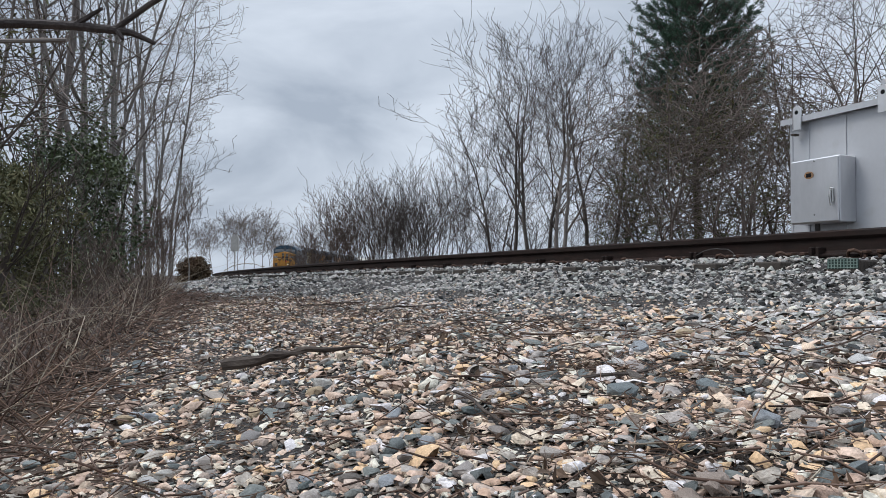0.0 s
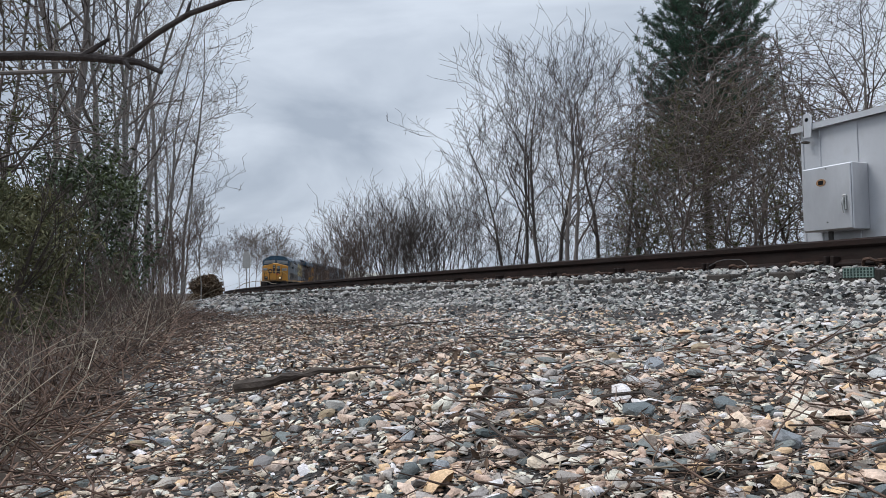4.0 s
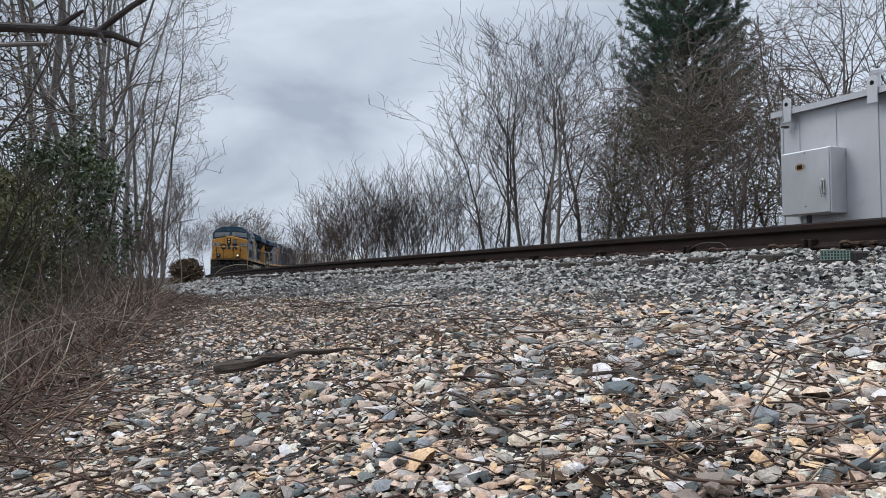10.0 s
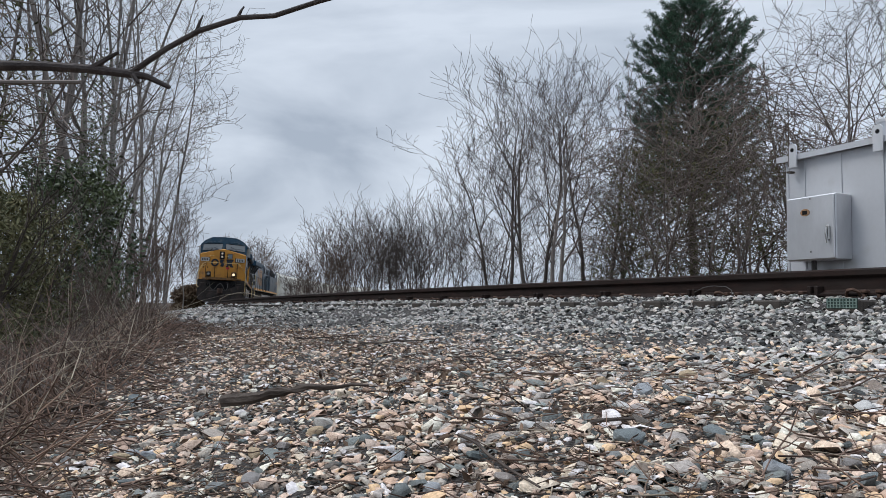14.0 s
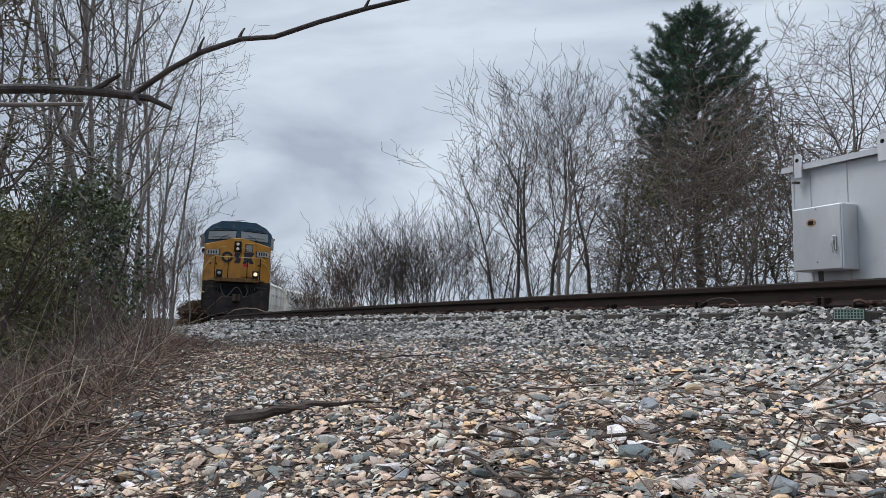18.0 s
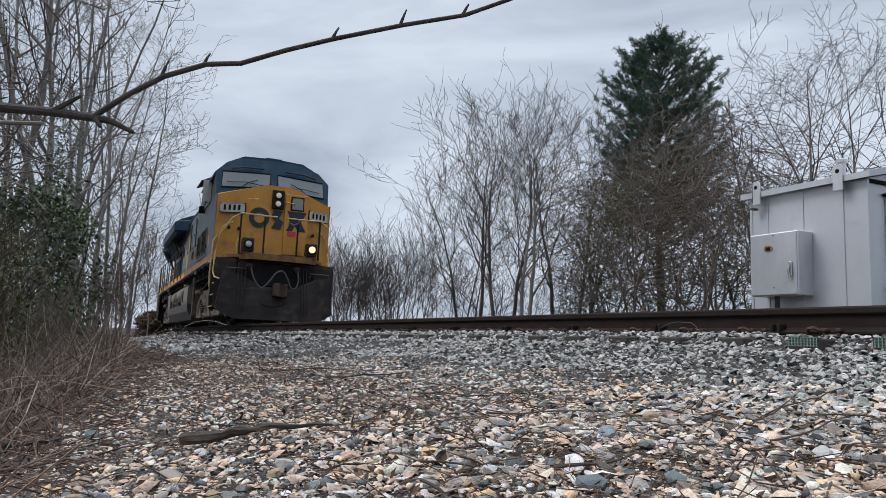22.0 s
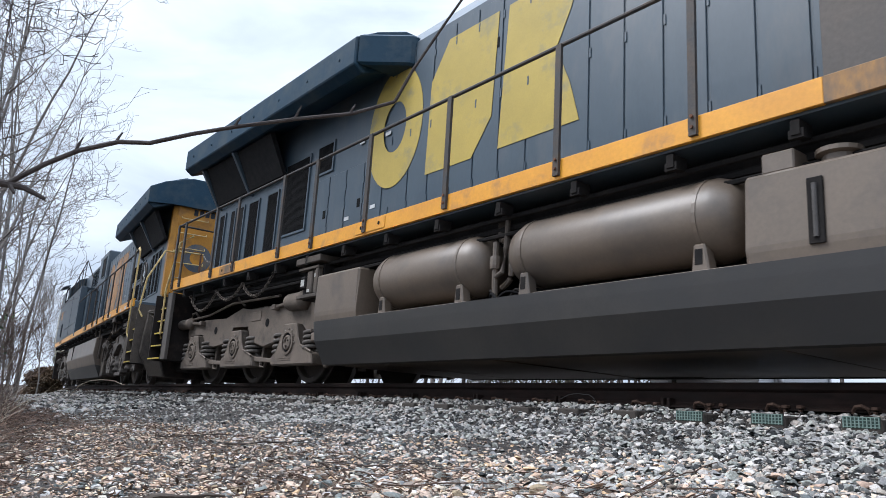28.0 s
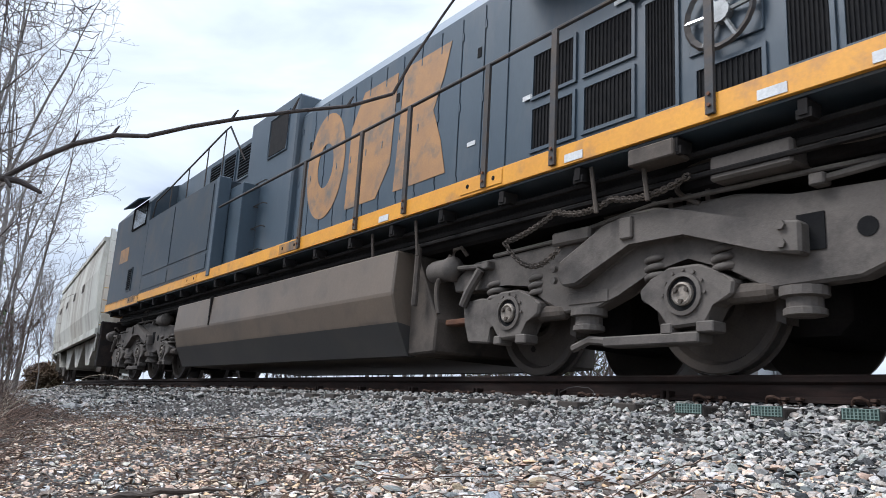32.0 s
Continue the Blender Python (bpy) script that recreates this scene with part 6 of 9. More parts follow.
    for z, xc, xe, half, lift in rows:
        grid.append([bm.verts.new((xc - (xc - xe) * abs(u) ** 1.6, u * half, z + lift * (abs(u) == 1) - (0.28 if z > 1.2 and abs(u) < 0.4 else 0.0))) for u in ys])
    back = [[bm.verts.new(v.co + Vector((-0.05, 0, 0))) for v in r] for r in grid]
    for g in (grid, back):
        for a, b in zip(g, g[1:]):
            for i in range(5):
                bm.faces.new((a[i], a[i + 1], b[i + 1], b[i]))
    for i in range(5):
        bm.faces.new((grid[0][i], grid[0][i + 1], back[0][i + 1], back[0][i]))
        bm.faces.new((grid[3][i], grid[3][i + 1], back[3][i + 1], back[3][i]))
    for k in (0, 5):
        for a in range(3):
            bm.faces.new((grid[a][k], grid[a + 1][k], back[a + 1][k], back[a][k]))
    pl = part("snow_plow", bm, "plow", e, "brown steel snow plow pilot")
    for y in (-1.0, -0.91, -0.82, 0.52, 0.6, 0.68):
        part("lift_rod", tube([(9.98, y, 1.5), (10.2, y * 1.02, 0.9), (10.3, y * 1.05, 0.25)], 0.014, 6), "under_dark", pl)
    for s in (-1, 1):
        part("glad_hand", lathe([(0.03, 9.98), (0.08, 10.02), (0.08, 10.14), (0.03, 10.16)], 12, "x", (0, 0.42 if s > 0 else -0.74, 1.4)), "under_dark", e)
        part("plow_grab", tube([(9.86, s * 1.3, 1.24), (9.92, s * 1.3, 1.36), (9.98, s * 0.8, 1.36), (9.98, s * 0.8, 1.24)], 0.012, 5), "under", pl)
    hose(e, [(10.14, -0.72, 1.38), (10.18, -0.62, 1.08), (10.22, -0.45, 0.9), (10.24, -0.28, 1.05), (10.25, -0.12, 1.28), (10.25, 0.05, 1.33), (10.22, 0.18, 1.16), (10.2, 0.28, 0.95), (10.2, 0.4, 0.95), (10.16, 0.47, 1.15), (10.14, 0.43, 1.38)], 0.02)
    hose(e, [(10.32, -0.45, 0.53), (10.34, -0.38, 0.47), (10.36, -0.15, 0.45), (10.34, 0.08, 0.5), (10.3, 0.13, 0.56)], 0.02, "black")
    link_chain(e, [(9.97, 0.12, 2.72), (9.99, 0.18, 2.6), (10.0, 0.28, 2.55), (9.99, 0.38, 2.6), (9.97, 0.44, 2.7)], 0.05)
    part("grab_hoop", tube([(9.32, -0.98, 1.8), (9.34, -1.0, 2.05), (9.34, -0.95, 2.16), (9.34, -0.84, 2.16), (9.34, -0.8, 2.08), (9.33, -0.84, 2.0)], 0.012, 6), "handle_yellow", e)
    part("roof_grab", tube([(8.05, -0.3, 4.48), (8.05, -0.3, 4.6), (8.05, 0.1, 4.6), (8.05, 0.1, 4.5)], 0.012, 6), "rail_handle", cab)
    # handrails along the hood
    for s in (-1, 1):
        handrail(e, [(-10.36, 1.5, 2.87), (-5.0, 1.5, 2.87), (0.9, 1.5, 2.88), (1.15, 1.5, 2.95), (1.68, 1.46, 3.52), (5.0, 1.45, 3.56)], [(x, 2.88) for x in (0.7, -0.62, -2.15, -3.66, -4.96, -5.93, -7.52, -8.44, -9.95, -10.34)], s, 1.79)
        part("end_post", box(-11.54, -11.44, s * 0.25 - 0.04, s * 0.25 + 0.04, 1.6, 2.86, 0.01), "under", e, "brown upright steel end post")
        part("end_rail", tube([(-10.36, s * 1.5, 2.87), (-10.4, s * 1.3, 2.9), (-10.4, s * 0.5, 2.9), (-10.4, s * 0.5, 1.75)], 0.02, 7), "rail_handle", e)
        part("step_handrail", tube([(-10.42, s * 1.2, 2.75), (-10.54, s * 1.4, 2.6), (-10.62, s * 1.52, 1.7), (-10.6, s * 1.52, 0.85), (-10.7, s * 1.46, 0.78)], 0.02, 7), "handle_yellow", e, "pale yellow bent handrail")
        steps(e, -11.18, -10.49, s, (0.42, 0.66, 0.9, 1.14, 1.38), "plow")
        part("corner_plate", ybox(-10.47, -10.25, s, 1.44, 1.5, 0.38, 1.6, 0.006), "brown_side", e)
    part("rear_hood", box(-10.12, -10.0, -0.9, 0.9, 1.76, 4.3, 0.01), "grey_side", e)
    part("rear_deck", box(-11.55, -10.3, -1.05, 1.05, 1.5, 1.66, 0.01), "under_dark", e)
    part("rear_plate", prism([(-1.2, 1.5), (-1.3, 0.5), (-1.15, 0.1), (1.15, 0.1), (1.3, 0.5), (1.2, 1.5)], -11.3, -11.2, "x", 0.02), "plow", e)
    part("rear_sump", box(-11.18, -10.5, -0.98, 0.98, 0.2, 1.45, 0.04), "under_dark", e)
    coupler(e, -11.1, False)
    return e


def trail_locomotive():
    e = thing("locomotive", "trailing diesel locomotive running hood first, yellow hood end", "locomotive", "locomotives of the train")
    sill(e, -10.1, 9.7)
    truck(e, (5.22, 7.1, 9.0), "truck_grey", True, 2)
    truck(e, (-9.3, -7.5, -5.6), "truck_grey", False, 2)
    cross = [(-1.42, 1.32), (-1.45, 0.84), (-1.36, 0.55), (-1.2, 0.2), (1.2, 0.2), (1.36, 0.55), (1.45, 0.84), (1.42, 1.32)]
    tk = part("fuel_tank", prism(cross, -4.1, 3.6, "x", 0.02), "tank_brown", e, "grey-brown faceted fuel tank")
    part("tank_cap", prism([(3.6, 1.32), (3.68, 1.28), (4.1, 0.55), (4.08, 0.22), (3.6, 0.2)], -1.2, 1.2, "y", 0.02), "under", tk)
    for s in (-1, 1):
        # lowest facet only: dark colour stands in for its shade
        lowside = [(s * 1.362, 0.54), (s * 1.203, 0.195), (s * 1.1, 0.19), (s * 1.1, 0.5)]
        part("lower_side", prism(lowside, -4.1, 3.61, "x"), "tank_low", tk, "sloped lower tank side with its shade painted in dark")
        part("tank_seam", ybox(-2.2, -2.16, s, 1.42, 1.46, 0.84, 1.32), "under_dark", tk)
        part("pipe", tube([(3.85, s * 1.3, 1.36), (3.85, s * 1.32, 0.7)], 0.035, 7), "under", e)
        hose(e, [(4.3, s * 1.2, 1.2), (4.15, s * 1.25, 0.9), (4.2, s * 1.25, 0.6)], 0.025, "under")
        for c in ((6.56, 1.32, 7.26, 1.35, 0.06), (5.95, 1.33, 6.56, 1.32, 0.06), (5.3, 1.16, 5.95, 1.33, 0.03), (5.3, 1.16, 5.99, 1.0, 0.18)):
            chain(e, *c, s * 1.34)
        for x in (3.0, 3.9, 6.4, 6.9):
            part("hanger_rod", tube([(x, s * 1.4, 1.6), (x + 0.04, s * 1.38, 1.22)], 0.018, 6), "under", e)
        part("sand_box", ybox(7.4, 8.0, s, 1.05, 1.3, 1.28, 1.46, 0.02), "truck_grey", e)
        part("jack_pad", ybox(6.85, 7.25, s, 1.3, 1.5, 1.47, 1.6, 0.01), "under", e)
        hose(e, [(8.1, s * 1.2, 1.4), (8.6, s * 1.28, 1.34), (9.2, s * 1.28, 1.5), (9.4, s * 1.25, 1.5)], 0.025, "under")
    roof = [(-0.9, 1.76), (-0.9, 4.2), (-0.7, 4.5), (-0.3, 4.64), (0.3, 4.64), (0.7, 4.5), (0.9, 4.2), (0.9, 1.76)]
    hood = part("engine_hood", prism(roof, -0.4, 4.8, "x"), "blue", e, "faded dark blue engine hood with stained doors")
    for s in (-1, 1):
        hood_doors(hood, -0.3, 4.75, 1.9, 4.15, 0.9, s, 12, "blue")
        logo(e, 0.0, 3.7, 2.3, 3.95, 0.917, s, "mark_orange")
    rad = part("radiator_hood", box(4.8, 9.52, -0.9, 0.9, 1.76, 4.25), "blue", e)
    end = part("hood_end", box(9.52, 9.6, -0.9, 0.9, 1.95, 4.1, 0.01), "yellow", e, "dirty yellow hood end with ladder rungs")
    part("hood_end_corner", prism([(9.4, -0.91), (9.58, -0.91), (9.68, -0.8), (9.68, 0.8), (9.58, 0.91), (9.4, 0.91)], 2.0, 4.08, "z"), "yellow", end)
    ring = lathe([(0.33, 9.68), (0.33, 9.686), (0.16, 9.686), (0.16, 9.68)], 28, "x", (0, -0.27, 2.92), True)
    part("emblem", ring, "mark_faded", end, "faded blue ring painted on the hood end")
    part("emblem_block", prism([(0.16, 2.64), (0.56, 2.66), (0.62, 2.84), (0.36, 2.94), (0.6, 3.02), (0.58, 3.22), (0.2, 3.22), (0.14, 3.04), (0.38, 2.9), (0.14, 2.82)], 9.68, 9.686, "x"), "mark_faded", end, "faded blue block painted on the hood end")
    for z in (2.4, 2.75, 3.1, 3.45, 3.8):
        part("ladder_rung", tube([(9.66, -0.72, z + 0.05), (9.74, -0.72, z), (9.74, -0.12, z), (9.68, -0.12, z + 0.05)], 0.013, 5), "handle_yellow", end)
    part("end_hatch", box(9.68, 9.7, 0.1, 0.5, 3.3, 3.95, 0.01), "rust", end)
    for k in range(4):
        part("bar", box(9.681, 9.686, -0.46 + k * 0.13, -0.37 + k * 0.13, 3.92, 4.06), "mark_blue", end)
    part("wing_end", prism([(-1.52, 4.02), (-1.52, 4.4), (-1.2, 4.58), (-0.6, 4.77), (0.6, 4.77), (1.2, 4.58), (1.52, 4.4), (1.52, 4.02), (0.9, 4.08), (-0.9, 4.08)], 9.7, 9.78, "x", 0.01), "roof_blue", e)
    lamp(end, 9.82, 0.25, 4.38, "lens", 0.09)
    lamp(end, 9.82, 0.25, 4.16, "lens", 0.09)
    radiator(e, 6.45, 9.5, 4.95, 9.72)
    part("roof_grab", tube([(7.0, 0.2, 4.67), (7.0, 0.2, 4.8), (7.4, 0.2, 4.8), (7.4, 0.2, 4.67)], 0.012, 5), "rail_handle", e)
    for s in (-1, 1):
        for a, b in ((5.15, 5.7), (5.85, 6.4)):
            louvre(rad, a, b, 2.2, 2.62, 0.9, s, 12, "blue", True)
            louvre(rad, a, b, 2.76, 3.2, 0.9, s, 12, "blue", True)
        for a, b in ((6.55, 6.85), (7.8, 8.1), (8.2, 8.5), (8.6, 8.92)):
            louvre(rad, a, b, 2.14, 3.16, 0.9, s, 9, "blue", True)
        fan = part("hand_brake", lathe([(0.3, s * 0.96), (0.32, s * 0.98), (0.3, s * 1.0), (0.26, s * 0.98)], 20, "y", (7.3, 0, 2.75), True), "rail_handle", rad, "spoked hand brake wheel")
        for k in range(6):
            a = k * 1.047
            part("spoke", tube([(7.3, s * 0.95, 2.75), (7.3 + 0.3 * math.cos(a), s * 0.98, 2.75 + 0.3 * math.sin(a))], 0.02, 5), "lens", fan)
        part("hub", disc((7.3, 2.75), 0.09, s * 0.92, s * 0.99, 14), "lens", fan)
        part("brake_panel", ybox(6.98, 7.62, s, 0.9, 0.92, 2.5, 3.1, 0.005), "blue", rad)
        louvre(rad, 7.05, 7.6, 2.12, 2.36, 0.9, s, 12, "blue", True)
        for x, z in ((0.9, 1.95), (2.4, 1.9), (5.0, 2.75), (6.2, 3.3), (4.1, 2.5)):
            part("notice", ybox(x, x + 0.14, s, 0.916, 0.922, z, z + 0.05), "white", e)
        # sill labels
        for x in (3.3, 6.2, 7.9, 8.6):
            part("notice", ybox(x, x + 0.2, s, 1.501, 1.506, 1.66, 1.73), "white", e)
    # hump hood behind the cab, with dynamic brake box
    hump = part("brake_hood", box(-2.4, -0.4, -1.0, 1.0, 1.76, 4.62, 0.03), "blue", e)
    part("hood_mid", box(-7.0, -2.4, -0.95, 0.95, 1.76, 4.45, 0.03), "blue", e)
    for s in (-1, 1):
        part("vent", ybox(-1.45, -0.75, s, 1.0, 1.012, 3.75, 4.4), "grille", hump)
        part("vent_frame", tube([(-1.48, s * 1.01, 3.72), (-0.72, s * 1.01, 3.72), (-0.72, s * 1.01, 4.42), (-1.48, s * 1.01, 4.42), (-1.48, s * 1.01, 3.72)], 0.018, 5), "blue", hump)
        for a in (-4.6, -3.8, -3.0):
            louvre(e, a, a + 0.6, 3.7, 4.3, 0.952, s, 10, "blue")
        for z in (2.1, 2.5, 2.9, 3.3):
            part("ladder_rung", tube([(-1.7, s * 1.0, z), (-1.7, s * 1.08, z), (-1.3, s * 1.08, z), (-1.3, s * 1.0, z)], 0.012, 5), "rail_handle", hump)
        # side equipment box, full width
        bx = part("equipment_box", ybox(-6.9, -2.45, s, 0.9, 1.5, 1.79, 3.5, 0.01), "grey_side", e, "grey full-width equipment box")
        for a, b in ((-6.8, -4.9), (-4.8, -2.6)):
            part("panel", ybox(a, b, s, 1.5, 1.512, 2.2, 3.42, 0.004), "grey_side", bx)
            part("panel", ybox(a, b, s, 1.5, 1.51, 1.86, 2.14, 0.004), "grey_side", bx)
        part("end_frame", ybox(-2.45, -2.3, s, 1.3, 1.52, 1.7, 3.5, 0.01), "blue", bx)
        part("box_rail", tube([(-6.9, s * 1.44, 3.52), (-6.7, s * 1.44, 3.9), (-2.6, s * 1.44, 4.42), (-2.3, s * 1.44, 4.44), (-2.05, s * 1.2, 3.8)], 0.018, 6), "rail_handle", e)
        for x, z in ((-5.6, 4.05), (-4.5, 4.18), (-3.4, 4.32), (-2.5, 4.43)):
            part("rail_post", tube([(x, s * 1.44, 3.5), (x, s * 1.44, z)], 0.014, 6), "rail_handle", e)
        part("side_door", ybox(-2.3, -1.7, s, 0.98, 1.3, 1.79, 3.3, 0.01), "blue", e)
    side = [(-1.5, 1.6), (-1.5, 3.95), (-1.2, 4.35), (-0.7, 4.55), (0.7, 4.55), (1.2, 4.35), (1.5, 3.95), (1.5, 1.6)]
    cab = part("cab", prism(side, -10.0, -6.9, "x", 0.01), "grey_side", e, "grey driver's cab with dusty lower sides")
    for s in (-1, 1):
        w = part("side_window", ybox(-8.3, -7.2, s, 1.495, 1.508, 3.5, 3.98), "glass", cab)
        part("frame", tube([(-8.33, s * 1.51, 3.47), (-7.17, s * 1.51, 3.47), (-7.17, s * 1.51, 4.0), (-8.33, s * 1.51, 4.0), (-8.33, s * 1.51, 3.47)], 0.022, 5), "black", w)
        part("sunshade", prism([(s * 1.5, 4.06), (s * 1.76, 3.96), (s * 1.76, 3.99), (s * 1.5, 4.1)], -8.4, -7.1, "x"), "roof_blue", cab)
        part("stencil", ybox(-9.2, -8.4, s, 1.501, 1.505, 2.75, 3.1), "mark_orange", cab)
        louvre(cab, -8.1, -7.75, 2.0, 2.48, 1.5, s, 10, "grey_side")
        part("cab_stripe", ybox(-9.95, -6.95, s, 1.501, 1.506, 1.62, 1.78), "sill_yellow", cab)
    part("nose", box(-11.0, -10.0, -1.3, 1.3, 1.6, 3.3, 0.15), "yellow", e)
    part("end_plate", box(-11.3, -11.15, -1.3, 1.3, 0.3, 1.5, 0.02), "plow", e)
    # hood-end platform, steps, hoses
    for s in (-1, 1):
        handrail(e, [(-2.2, 1.5, 2.9), (4.0, 1.5, 2.9), (9.0, 1.5, 2.92), (9.45, 1.5, 2.96)], [(x, 2.9) for x in (1.23, 2.77, 3.82, 5.17, 6.07, 7.57, 9.16)], s, 1.79)
        part("step_handrail", tube([(9.2, s * 1.5, 2.94), (9.5, s * 1.5, 3.0), (9.62, s * 1.5, 2.9), (9.62, s * 1.51, 1.7), (9.6, s * 1.52, 1.05), (9.68, s * 1.48, 0.95)], 0.02, 7), "handle_yellow", e, "pale yellow bent handrail")
        part("step_handrail", tube([(10.4, s * 0.9, 2.85), (10.38, s * 1.1, 2.85), (10.45, s * 1.4, 2.2), (10.45, s * 1.48, 1.5), (10.5, s * 1.4, 1.35)], 0.02, 7), "handle_yellow", e, "pale yellow bent handrail")
        steps(e, 9.72, 10.45, s, (0.42, 0.64, 0.9, 1.14, 1.4), "under")
        part("corner_plate", ybox(9.42, 9.72, s, 1.44, 1.5, 0.44, 1.62, 0.006), "under", e)
        part("reflector", disc((9.56, 1.42), 0.06, s * 1.5, s * 1.506, 16), "sill_yellow", e)
        part("red_label", ybox(9.85, 10.2, s, 1.3, 1.306, 0.45, 0.56), "red_label", e)
        for y in (0.35, 0.75):
            part("deck_post", tube([(10.45, s * y, 1.6), (10.45, s * y, 2.9)], 0.022, 6), "rust", e)
        part("deck_rail", tube([(10.45, s * 0.3, 2.88), (10.45, s * 0.95, 2.88)], 0.018, 6), "handle_yellow", e)
        link_chain(e, [(10.45, s * 0.3, 2.88), (10.7, s * 0.27, 2.7), (10.95, s * 0.25, 2.65), (11.2, s * 0.25, 2.67), (11.42, s * 0.25, 2.74), (11.62, s * 0.25, 2.83)])
        hose(e, [(10.62, s * 0.7, 1.1), (10.75, s * 0.6, 0.7), (10.85, s * 0.45, 0.45), (11.0, s * 0.4, 0.4), (11.2, s * 0.42, 0.5)], 0.024, "under")
        hose(e, [(10.62, s * 0.55, 1.2), (10.75, s * 0.5, 0.9), (10.8, s * 0.4, 0.6), (11.0, s * 0.35, 0.52), (11.2, s * 0.36, 0.6)], 0.024, "under")
        part("glad_hand", box(10.55, 10.7, s * 1.0 - 0.12, s * 1.0 + 0.12, 0.9, 1.2, 0.03), "under", e)
        part("lever", tube([(10.6, s * 1.3, 1.45), (10.66, s * 0.9, 1.4), (10.68, s * 0.3, 1.15)], 0.018, 6), "under", e)
    for k, (y0, y1, z0) in enumerate(((-1.0, -0.3, 1.25), (-0.9, -0.15, 1.1), (-0.8, -0.2, 0.95))):
        hose(e, [(10.62, y0, z0), (10.72, y0 + 0.12, z0 - 0.35), (10.8, (y0 + y1) / 2, z0 - 0.62 + 0.06 * k), (10.85, y1, z0 - 0.5), (10.8, y1 + 0.12, z0 - 0.2)], 0.02, "under")
    part("cut_lever", tube([(10.64, -1.25, 1.38), (10.72, -1.15, 1.3), (10.72, -0.5, 1.12), (10.7, -0.1, 1.06)], 0.016, 7), "under", e)
    part("cut_lever", tube([(10.64, -1.2, 1.12), (10.7, -0.9, 1.14), (10.7, -0.45, 0.98)], 0.014, 7), "under", e)
    for y, z in ((-1.12, 0.98), (-0.95, 0.82), (-0.6, 1.3)):
        part("valve_box", box(10.6, 10.72, y - 0.08, y + 0.08, z - 0.07, z + 0.07, 0.02), "under", e)
    part("notice", box(10.602, 10.607, -0.25, -0.1, 1.28, 1.36), "board", e)
    part("end_deck", box(9.7, 10.55, -1.02, 1.02, 1.52, 1.62, 0.01), "under", e)
    part("end_plate", prism([(-1.3, 1.5), (-1.36, 0.6), (-1.1, 0.12), (1.1, 0.12), (1.36, 0.6), (1.3, 1.5), (0.95, 1.56), (-0.95, 1.56)], 10.5, 10.6, "x", 0.02), "under", e, "dented grey-brown end plate with plow edge")
    ac = part("anti_climber", prism([(10.56, -1.0), (10.85, -0.7), (10.85, 0.7), (10.56, 1.0)], 1.56, 1.72, "z", 0.01), "under_dark", e, "dark platform ledge over the coupler")
    part("ledge_edge", box(10.852, 10.86, -0.68, 0.68, 1.6, 1.66), "deck_edge", ac)
    part("socket", lathe([(0.1, 10.58), (0.11, 10.66), (0.07, 10.68)], 14, "x", (0, -0.3, 1.4)), "tie_end", e)
    coupler(e, 10.5, True)
    return e


